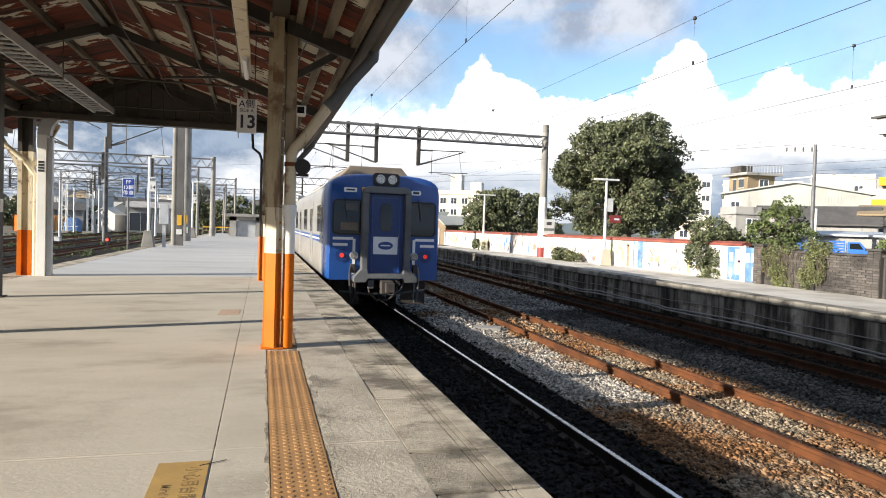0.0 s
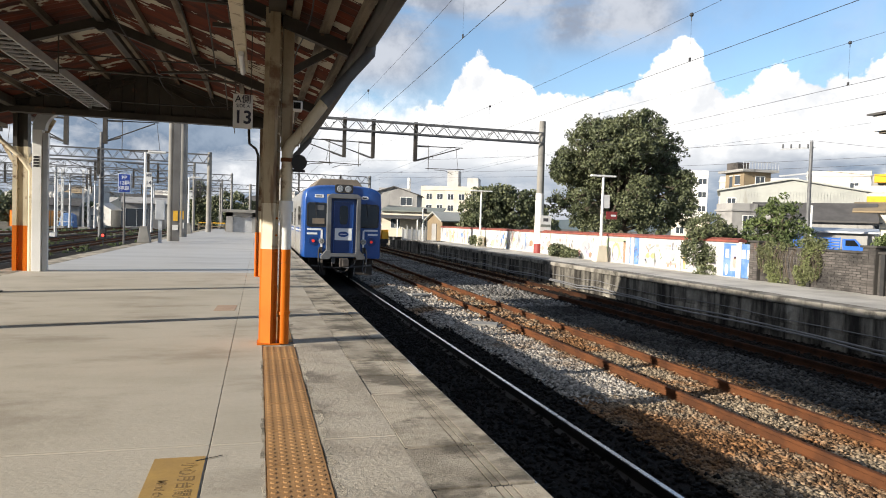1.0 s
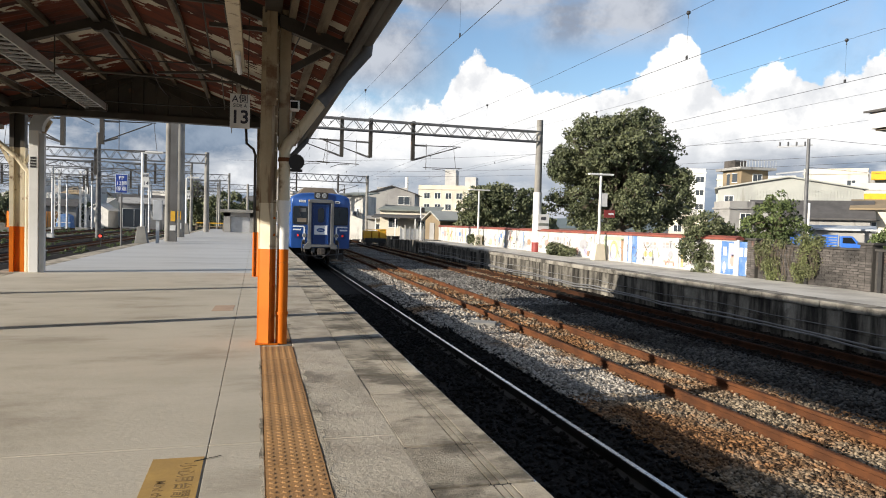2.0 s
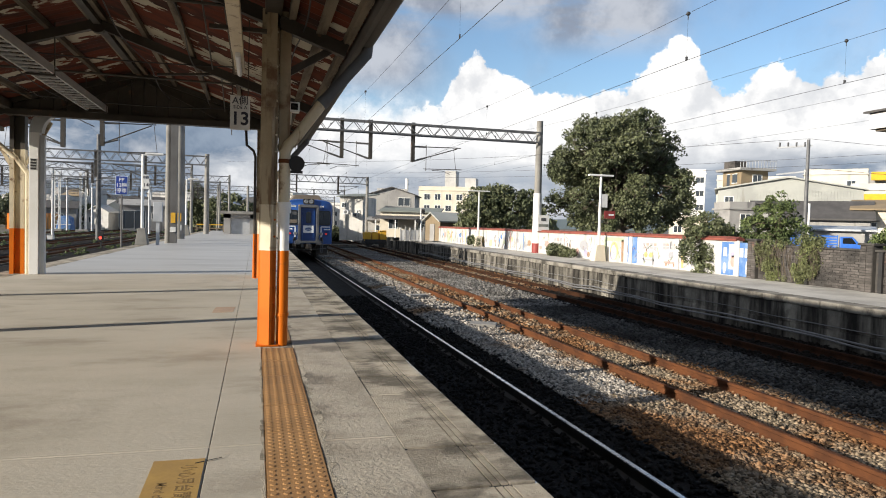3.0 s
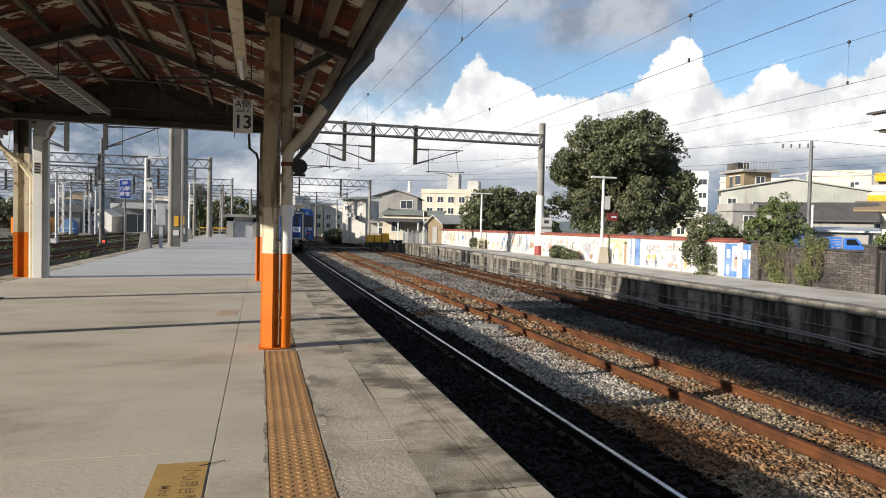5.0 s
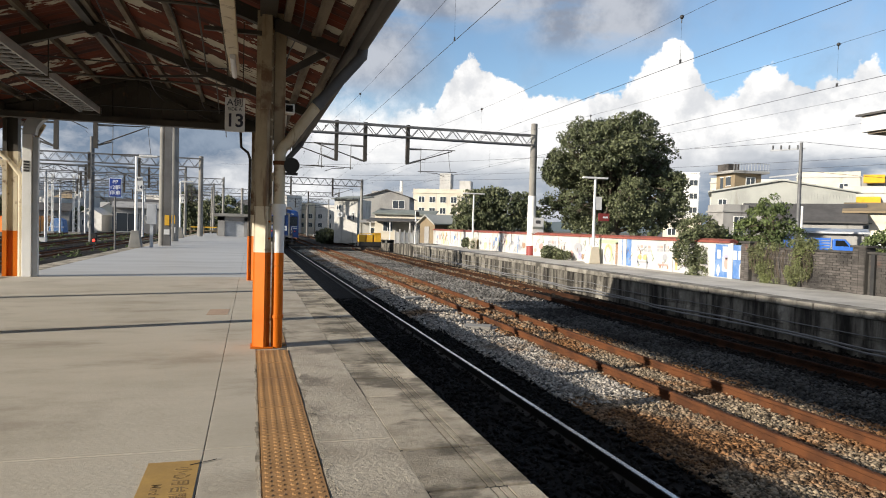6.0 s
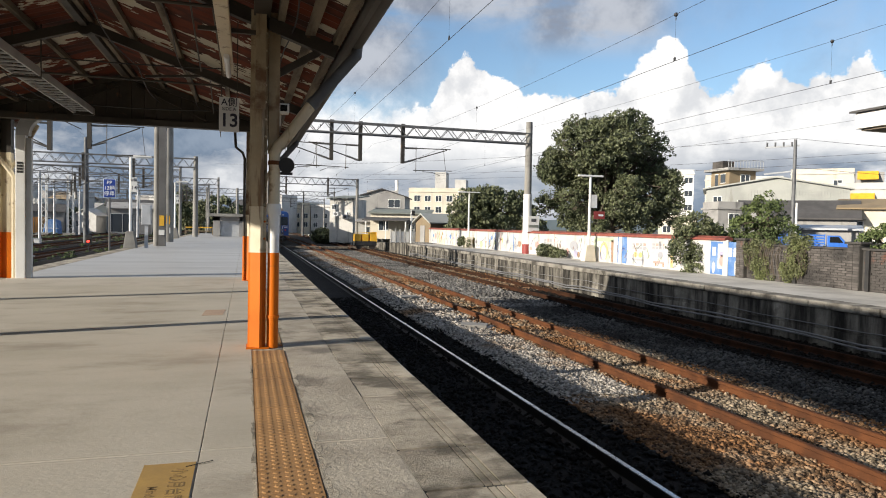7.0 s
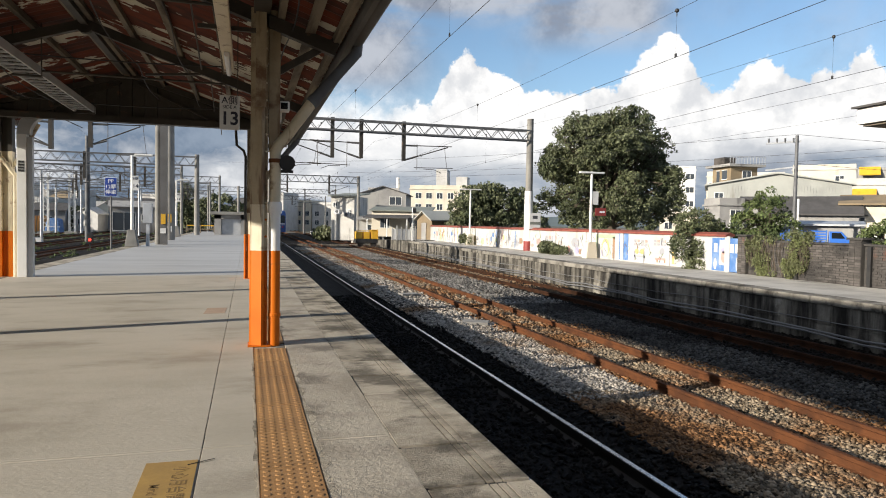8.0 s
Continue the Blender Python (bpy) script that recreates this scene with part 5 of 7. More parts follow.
    for k, (x0, z0, x1, z1) in enumerate(((12.9, 4.72, 13.4, 5.0), (14.0, 4.25, 14.6, 4.7))):
        w = thing("feeder_wire", "thin dark feeder wire beside the tracks", "overhead wire", group="feeder wires")
        n = 16
        pts = [(x0 + (x1 - x0) * i / n, -10 + 45.5 * i / n, z0 + (z1 - z0) * i / n - 1.6 * (0.25 - (i / n - 0.5) ** 2)) for i in range(n + 1)]
        pts += [(x1 - 1.0, 78.0, z1 - 0.1)]
        part("wire", M().tube(pts, 0.0034, 5), WIRE, w)


overhead_line()


def yard():
    for i, x in enumerate((-8.2, -12.3, -16.4, -21.0, -26.0)):
        t = thing("track_%d" % (i + 4), "rusty yard track on weedy ballast", "railway track", kind="structure")
        for s in (-1, 1):
            part("rail", M().box(x + s * 0.566 - 0.035, x + s * 0.566 + 0.035, 10, 260, -1.14, RAIL_Z), RUST, t)
        me = M().box(-1.0, 1.0, -0.11, 0.11, 0, 0.05).mesh("sleeper")
        me.materials.append(SLEEPER)
        for k in range(70):
            piece("sleeper", me, t, x, 20 + k * 0.8, -1.19)
    b = M()
    for i, x in enumerate((-10.2, -14.3, -18.7, -23.5)):
        b.prism([(x - 0.9, -1.25), (x + 0.9, -1.25), (x + 0.5, -1.08), (x - 0.5, -1.08)], "y", 12, 240)
    solid("yard_ballast", b, BALLAST, "grey ballast ridges between yard tracks", "ballast", kind="structure")
    p = thing("floor_patch", "small reddish cement patch in the concrete", "floor marking", (-0.42, 9.75, 0.0))
    part("patch", M().prism([(-0.14, -0.3), (0.13, -0.28), (0.15, 0.31), (-0.12, 0.29)], "z", 0.0, 0.0025), mat("reddish_cement", (0.42, 0.30, 0.21), (0.36, 0.25, 0.18), 5.0, 0.9), p)
    b = thing("loose_slab", "broken concrete slab lying on the ballast", "slab", (5.15, 21.5, -1.13), 14)
    part("slab", M().box(-0.32, 0.32, -0.16, 0.16, 0, 0.07), POLE, b, bevel=0.012)
    copy_thing(b, pose(4.75, 24.3, -1.14, 0, 3, 60))
    copy_thing(b, pose(5.3, 15.2, -1.14, 4, 0, -25))
    x = thing("board_crossing", "dark timber board crossing laid over the tracks", "crossing", (0, 67.2, 0))
    for x0, x1 in ((1.7, 2.34), (2.52, 3.48), (3.66, 5.8), (5.97, 6.93), (7.1, 9.8), (10.0, 10.96), (11.1, 12.8)):
        for k in range(4):
            part("board", M().box(x0, x1, k * 0.3, k * 0.3 + 0.28, -1.2, -1.01), TIMBER, x, bevel=0.01)
    # red ground signal
    s = thing("ground_signal", "small dark ground signal showing a red light", "signal", (-11.4, 56.0, -1.2))
    part("post", M().box(-0.05, 0.05, -0.05, 0.05, 0, 0.5), BLACK, s)
    part("head", M().box(-0.2, 0.2, -0.12, 0.12, 0.5, 1.25), BLACK, s, bevel=0.02)
    part("lamp", M().cyl((0, -0.16, 0.78), (0, -0.12, 0.78), 0.10, 14), SIGNALRED, s, "lit red lamp")
    part("visor", M().box(-0.17, 0.17, -0.30, -0.12, 0.94, 0.96), BLACK, s)
    for x, y, c, sz in ((-9.2, 60, WHITE, 0.5), (-14.5, 48, BLACK, 0.6), (-10.5, 38, BLACK, 0.45), (-18.5, 70, WHITE, 0.5)):
        q = thing("trackside_box", "low metal trackside cabinet", "cabinet", (x, y, -1.2), group="trackside boxes")
        part("body", M().box(-sz / 2, sz / 2, -0.3, 0.3, 0, 0.5), c, q, bevel=0.03)
        part("lid", M().box(-sz / 2 - 0.03, sz / 2 + 0.03, -0.33, 0.33, 0.5, 0.55), GALV, q)


yard()


def platform_posts():
    b = thing("stop_board", "blue stopping-position board on a slim dark post", "sign", (-5.3 + 0.05, 29.5, 0))
    part("post", M().cyl((0, 0, 0), (0, 0, 2.2), 0.035, 10), DARKPOLE, b)
    part("board", M().box(-0.21, 0.21, -0.05, -0.02, 2.14, 2.86), SIGNBLUE, b, bevel=0.01)
    part("border", M().box(-0.225, 0.225, -0.035, -0.015, 2.125, 2.875), TWHITE, b)
    for txt, z in (("PP", 2.72), ("12\u8f1b", 2.50), ("\u505c\u8eca", 2.28)):
        letters("lettering", txt, 0.2, TWHITE, b, pose(0, -0.052, z, 90, 0, 0), 0.002)
    l = thing("platform_lamp", "white lamp post with a sign and a concrete foot", "street lamp", (-4.95, 32.6, 0), group="platform lamps")
    part("post", M().cyl((0, 0, 0), (0, 0, 4.05), 0.07, 12, 0.055), WHITE, l, smooth=True)
    part("foot", M().prism([(-0.28, 0), (0.28, 0), (0.16, 0.75), (-0.16, 0.75)], "y", -0.22, 0.22), POLE, l, bevel=0.03)
    part("arm", M().bar((0, 0, 4.03), (0.85, 0, 4.05), 0.06, 0.06), WHITE, l)
    part("lamp_head", M().box(0.1, 0.85, -0.07, 0.07, 4.06, 4.13), WHITE, l, bevel=0.015)
    part("sign_board", M().box(0.02, 0.28, -0.1, -0.07, 2.5, 3.15), SIGNGREY, l, bevel=0.005)
    letters("lettering", "B\u5074", 0.15, LETTER, l, pose(0.15, -0.102, 3.02, 90, 0, 0), 0.002)
    letters("lettering", "14", 0.24, LETTER, l, pose(0.15, -0.102, 2.68, 90, 0, 0), 0.002)
    l2 = copy_thing(l, pose(-4.93, 51.8, 0))
    l3 = copy_thing(l, pose(-4.9, 71.0, 0))
    c = thing("control_cabinet", "slim grey equipment cabinet on a post", "cabinet", (-4.35, 33.0, 0))
    part("post", M().box(-0.07, 0.07, -0.05, 0.05, 0, 1.1), GALV, c)
    part("body", M().box(-0.2, 0.2, -0.12, 0.12, 1.05, 1.95), GALV, c, bevel=0.02)
    s = thing("platform_shelter", "grey concrete shelter with a roller door and flat roof", "shelter", (-1.25, 60.0, 0))
    part("wall", M().box(-1.45, -0.9, 0, 3.0, 0, 1.7).box(0.7, 1.4, 0, 3.0, 0, 1.7).box(-0.9, 0.7, 0.3, 3.0, 0, 1.7).box(-1.45, 1.4, 0.0, 0.3, 1.35, 1.7), GREYWALL, s)
    part("roof", M().box(-1.75, 1.75, -0.4, 3.3, 1.7, 1.95), POLE, s, bevel=0.02)
    part("roller_door", M().box(-0.88, 0.68, 0.25, 0.295, 0.0, 1.33), GALV, s)
    f = thing("barrier", "low dull yellow barrier at the platform end", "barrier", (-4.2, 66.0, 0))
    for x in (-1.2, 0, 1.2):
        part("post", M().box(x - 0.04, x + 0.04, -0.04, 0.04, 0, 0.75), TANWALL, f)
    part("rail", M().box(-1.2, 1.2, -0.03, 0.03, 0.64, 0.74), YELLOW, f)
    part("rail", M().box(-1.2, 1.2, -0.03, 0.03, 0.32, 0.40), TANWALL, f)
    # far platform furniture
    r = thing("platform_lamp", "white double-armed lamp post by the mural wall", "street lamp", (15.05, 27.5, -0.2), group="far platform lamps")
    part("post", M().cyl((0, 0, 0), (0, 0, 3.95), 0.075, 12, 0.055), WHITE, r, smooth=True)
    part("foot", M().prism([(-0.3, 0), (0.3, 0), (0.2, 0.75), (-0.2, 0.75)], "y", -0.2, 0.2), CREAMWALL, r, bevel=0.03)
    part("lamp_arm", M().box(-0.62, 0.62, -0.08, 0.08, 3.86, 3.94), WHITE, r, bevel=0.02)
    part("small_sign", M().box(0.05, 0.34, -0.05, -0.02, 2.45, 3.05), SIGNGREY, r)
    part("red_sign", M().box(0.2, 0.75, -0.05, -0.02, 1.95, 2.3), REDDISH, r, "red name board with bars")
    part("sign_bar", M().box(0.42, 0.68, -0.055, -0.051, 2.08, 2.16), TWHITE, r)
    r2 = thing("platform_lamp", "white double-armed lamp post by the mural wall", "street lamp", (15.05, 44.8, -0.2), group="far platform lamps")
    part("post", M().cyl((0, 0, 0), (0, 0, 3.95), 0.075, 12, 0.055), WHITE, r2, smooth=True)
    part("lamp_arm", M().box(-0.8, 0.8, -0.08, 0.08, 3.86, 3.94), WHITE, r2, bevel=0.02)
    part("foot", M().prism([(-0.3, 0), (0.3, 0), (0.2, 0.75), (-0.2, 0.75)], "y", -0.2, 0.2), CREAMWALL, r2, bevel=0.03)
    # Only the corner shows; the unseen length is added to block sky light.
    e = thing("far_canopy_corner", "peeling white eaves corner of an opposite platform canopy with added unseen length", "canopy", (11.5, 10.5, 3.5))
    part("eaves_board", M().box(0.02, 5.0, -34, -0.02, -0.15, 0.16), WHITE, e, "peeling white eaves board", bevel=0.01)
    part("roof_sheet", M().prism([(-0.06, 0.16), (5.0, 0.66), (5.0, 0.70), (-0.06, 0.20)], "y", -34, 0.05), DARKTILE, e)
    for yy in (-4.0, -10.0, -18.0, -26.0):
        part("post", M().box(2.3, 2.5, yy - 0.1, yy + 0.1, -3.7, 0.4), CREAM, e)
    part("soffit", M().prism([(0.1, -0.19), (5.0, -0.19), (5.0, -0.155), (0.1, -0.155)], "y", -33.9, -0.1), TIMBER, e)


platform_posts()


# ---------------------------------------------------------------- mural and brick wall
def murals():
    x = 15.496

    def patch(y0, y1, z0, z1, material, name="mural_patch", t=0.0):
        part(name, M().box(x - 0.004 - t, x, min(y0, y1), max(y0, y1), z0, z1), material, WALL)

    def disc(y, z, ry, rz, material, t=0.0):
        part("mural_patch", M().prism([(y + ry * math.cos(2 * math.pi * i / 16), z + rz * math.sin(2 * math.pi * i / 16)) for i in range(16)], "x", x - 0.004 - t, x), material, WALL)
    grey = mat("mural_grey", (0.34, 0.34, 0.36), (0.42, 0.39, 0.35), 9.0, 0.85, spread=(0.50, 0.85))
    green = mat("mural_green", (0.36, 0.42, 0.28), (0.42, 0.39, 0.35), 9.0, 0.85, spread=(0.50, 0.85))
    brown = mat("mural_brown", (0.32, 0.20, 0.12), (0.42, 0.39, 0.35), 9.0, 0.85, spread=(0.50, 0.85))
    ochre = mat("mural_ochre", (0.60, 0.44, 0.18), (0.42, 0.39, 0.35), 9.0, 0.85, spread=(0.50, 0.85))
    rose = mat("mural_rose", (0.50, 0.30, 0.26), (0.42, 0.39, 0.35), 9.0, 0.85, spread=(0.50, 0.85))
    lilac = mat("mural_lilac", (0.36, 0.34, 0.46), (0.42, 0.39, 0.35), 9.0, 0.85, spread=(0.50, 0.85))
    # blue door panel, arch, window motifs, bench, tall ochre shape
    patch(25.74, 25.01, -0.15, 0.97, MURALBLUE)
    disc(25.45, 0.62, 0.09, 0.12, PLASTER, 0.003)
    patch(27.78, 27.6, -0.15, 0.75, green)
    patch(26.28, 26.1, -0.15, 0.80, brown)
    patch(27.78, 26.1, 0.74, 0.90, green)
    disc(26.9, 0.30, 0.34, 0.42, ochre)
    disc(26.9, 0.24, 0.26, 0.34, PLASTER, 0.003)
    disc(27.1, 0.1, 0.16, 0.2, lilac)
    for y0, y1, z0, z1 in ((24.63, 23.56, 0.49, 0.75), (23.19, 22.25, 0.54, 0.77), (33.25, 31.85, 0.36, 0.72)):
        n = 4
        for i in range(n):
            a = y0 + (y1 - y0) * (i + 0.12) / n
            b = y0 + (y1 - y0) * (i + 0.85) / n
            patch(a, b, z0, (z0 + z1) / 2 - 0.015, grey)
            patch(a, b, (z0 + z1) / 2 + 0.015, z1, rose if i % 2 else grey)
    for a, b in ((24.56, 24.46), (23.86, 23.74)):
        patch(a, b, -0.14, 0.28, grey)
    patch(24.56, 23.74, 0.02, 0.10, grey)
    disc(24.35, 0.26, 0.14, 0.11, ochre)
    disc(23.98, 0.26, 0.14, 0.11, ochre)
    patch(23.07, 22.25, -0.02, 0.07, rose)
    patch(22.95, 22.85, -0.12, 0.0, brown)
    patch(22.45, 22.35, -0.12, 0.0, brown)
    disc(22.6, 0.32, 0.16, 0.14, grey)
    patch(21.95, 21.8, -0.12, 0.85, ochre)
    disc(21.8, 0.75, 0.12, 0.2, ochre)
    disc(20.9, 0.1, 0.3, 0.22, green)
    disc(29.8, 0.45, 0.42, 0.24, grey)
    disc(29.6, 0.05, 0.22, 0.18, lilac)
    disc(30.5, 0.1, 0.18, 0.2, rose)
    disc(29.3, 0.02, 0.14, 0.14, brown)
    # plain small figures further along
    rng = random.Random(11)
    cols = [grey, green, brown, ochre, rose, lilac, MURALBLUE]
    y = 34.2
    while y < 56:
        disc(y + rng.uniform(-0.3, 0.3), rng.uniform(0.0, 0.65), rng.uniform(0.1, 0.34), rng.uniform(0.08, 0.28), rng.choice(cols))
        if rng.random() < 0.3:
            patch(y, y + 0.12, -0.15, 0.9, rng.choice(cols))
        if rng.random() < 0.5:
            disc(y + 0.3, rng.uniform(0.0, 0.6), 0.12, 0.16, PLASTER, 0.003)
        y += rng.uniform(0.45, 0.95)
    # thin painted strokes
    for k in range(230):
        y, z, a = rng.uniform(20.0, 56.0), rng.uniform(-0.1, 0.8), rng.uniform(0, 3.14)
        L = rng.uniform(0.06, 0.22)
        part("mural_stroke", M().bar((x - 0.006, y - L * math.cos(a), z - L * math.sin(a)), (x - 0.006, y + L * math.cos(a), z + L * math.sin(a)), 0.004, rng.uniform(0.02, 0.05), (1, 0, 0)), rng.choice((grey, grey, brown, lilac, green)), WALL)
    # blue boarded part with pale posters
    patch(19.68, 18.28, -0.18, 0.94, MURALBLUE)
    patch(19.30, 18.87, 0.02, 0.87, PLASTER, t=0.003)
    disc(19.08, 0.3, 0.13, 0.2, rose, 0.006)
    disc(19.1, 0.52, 0.12, 0.09, lilac, 0.006)
    for a, b in ((18.78, 18.6), (18.53, 18.34), (19.58, 19.40)):
        patch(a, b, 0.45, 0.75, PLASTER, t=0.003)
    disc(19.5, 0.05, 0.08, 0.2, PLASTER, 0.003)
    disc(18.4, 0.1, 0.08, 0.25, PLASTER, 0.003)


murals()


def brick_wall():
    w = thing("wall_brick", "sooty old brick boundary wall with piers", "wall", kind="structure")
    x = 15.5
    part("core", M().box(x + 0.03, x + 0.2, 6.0, 18.2, -0.3, 0.86), MORTAR, w)
    part("wall_cap", M().box(x - 0.03, x + 0.25, 6.0, 17.9, 0.865, 0.92), MORTAR, w)
    for y in (18.12, 13.9, 9.6):
        part("pier_core", M().box(x - 0.09, x + 0.24, y - 0.19, y + 0.19, -0.2, 1.02), MORTAR, w)
        part("pier_cap", M().box(x - 0.14, x + 0.28, y - 0.25, y + 0.25, 1.02, 1.08), MORTAR, w, bevel=0.01)
    for y in (17.0 - 1.05, 13.55):
        part("steel_post", M().box(x - 0.06, x + 0.0, y - 0.09, y + 0.02, -0.2, 0.86), BLACK, w, "black steel post")
    me = M().box(-0.02, 0.0, -0.112, 0.112, -0.028, 0.028).mesh("brick", 0.004)
    me.materials.append(BRICK)
    pier = M().box(-0.02, 0.0, -0.088, 0.088, -0.028, 0.028).mesh("brick", 0.004)
    pier.materials.append(BRICK)
    n = 0
    for row in range(15):
        z = -0.16 + row * 0.07
        y = 17.78 - (0.12 if row % 2 else 0.0)
        while y > 14.2 and n < 240:
            piece("brick", me, w, x + 0.03 + random.uniform(-0.004, 0.004), y, z)
            y -= 0.237
            n += 1
    rest = M()
    for row in range(15):
        z = -0.16 + row * 0.07
        y = 13.55 - (0.12 if row % 2 else 0.0)
        while y > 10.0:
            rest.box(x + 0.01 + random.uniform(-0.004, 0.004), x + 0.03, y - 0.112, y + 0.112, z - 0.028, z + 0.028)
            y -= 0.237
    tagged(part("brickwork", rest, BRICK, w), kind="stuff")
    for yc in (18.12, 13.9):
        for row in range(17):
            for o in (-0.094, 0.094):
                piece("brick", pier, w, x - 0.09 + random.uniform(-0.003, 0.003), yc + o, -0.16 + row * 0.07)


brick_wall()


# ---------------------------------------------------------------- plants
def leaves(name, blobs, n, size, material, parent, seed, clump=0.45, flat=0.7):
    """Many small folded leaves in clumps over the shells of blobs: (x, y, z, rx, ry, rz)."""
    rng = np.random.default_rng(seed)
    vol = np.array([b[3] * b[5] for b in blobs])
    per = 46
    cl = max(8, n // per)
    pick = rng.choice(len(blobs), cl, p=vol / vol.sum())
    d = rng.normal(size=(cl, 3))
    d /= np.linalg.norm(d, axis=1)[:, None]
    rad = rng.uniform(0.62, 1.05, cl) ** 0.7
    B = np.array(blobs)[pick]
    cen = B[:, :3] + d * rad[:, None] * B[:, 3:]
    k = cl * per
    which = np.repeat(np.arange(cl), per)
    cr = clump * rng.uniform(0.6, 1.3, cl)
    off = rng.normal(size=(k, 3))
    off /= np.linalg.norm(off, axis=1)[:, None]
    off *= (rng.uniform(0.3, 1.0, k) ** 0.5)[:, None]
    off[:, 2] *= flat
    c = cen[which] + off * cr[which][:, None]
    a = rng.normal(size=(k, 3))
    a[:, 2] -= 0.5
    a /= np.linalg.norm(a, axis=1)[:, None]
    up = off + 0.6 * rng.normal(size=(k, 3)) + np.array([0, 0, 0.5])
    s = np.cross(a, up)
    s /= np.linalg.norm(s, axis=1)[:, None] + 1e-9
    nn = np.cross(s, a)
    L = (size * rng.uniform(0.6, 1.3, k))[:, None]
    v = np.stack([c - a * L * 0.5, c + s * L * 0.30 + nn * L * 0.08, c + a * L * 0.5, c - s * L * 0.30 + nn * L * 0.08], 1).reshape(-1, 3)
    i = np.arange(k)[:, None] * 4
    f = np.concatenate([i + np.array([[0, 1, 2]]), i + np.array([[0, 2, 3]])], 1).reshape(-1, 3)
    me = bpy.data.meshes.new(name)
    me.vertices.add(len(v))
    me.vertices.foreach_set("co", v.ravel().astype(np.float32))
    me.loops.add(f.size)
    me.loops.foreach_set("vertex_index", f.ravel().astype(np.int32))
    me.polygons.add(len(f))
    me.polygons.foreach_set("loop_start", np.arange(0, f.size, 3, dtype=np.int32))
    me.update(calc_edges=True)
    me.materials.append(material)
    ob = new(name, me)
    ob.parent = parent
    return ob


def tree(name, label, at, blobs, n, size, material, seed, trunk=0.22, clump=0.45, rz=0.0):
    t = thing(name, label, "tree" if "tree" in name else "bush", at, rz)
    rng = random.Random(seed)
    m = M()
    top = max(b[2] for b in blobs)
    low = min(b[2] - b[5] for b in blobs)
    pts = [Vector((0, 0, -0.1)), Vector((0.06, 0.05, max(0.3, low + 0.3))), Vector((-0.05, 0.0, (low + top) / 2 + 0.4)), Vector((0.05, 0.05, top))]
    rr = [trunk * 1.25, trunk, trunk * 0.6, trunk * 0.25]
    for i in range(3):
        m.cyl(pts[i], pts[i + 1], rr[i], 9, rr[i + 1])
    for b in blobs:
        for _ in range(4):
            s = pts[1].lerp(pts[2], rng.uniform(0.0, 0.9))
            e = Vector(b[:3]) + Vector((rng.uniform(-0.7, 0.7) * b[3], rng.uniform(-0.7, 0.7) * b[4], rng.uniform(-0.3, 0.7) * b[5]))
            mid = s.lerp(e, 0.5) + Vector((rng.uniform(-0.2, 0.2), rng.uniform(-0.2, 0.2), 0.15))
            m.cyl(s, mid, trunk * 0.4, 6, trunk * 0.25)
            m.cyl(mid, e, trunk * 0.25, 6, trunk * 0.06)
    part("trunk", m, BARK, t, "brown trunk with limbs", smooth=True)
    leaves("crown", blobs, n, size, material, t, seed, clump)
    return t


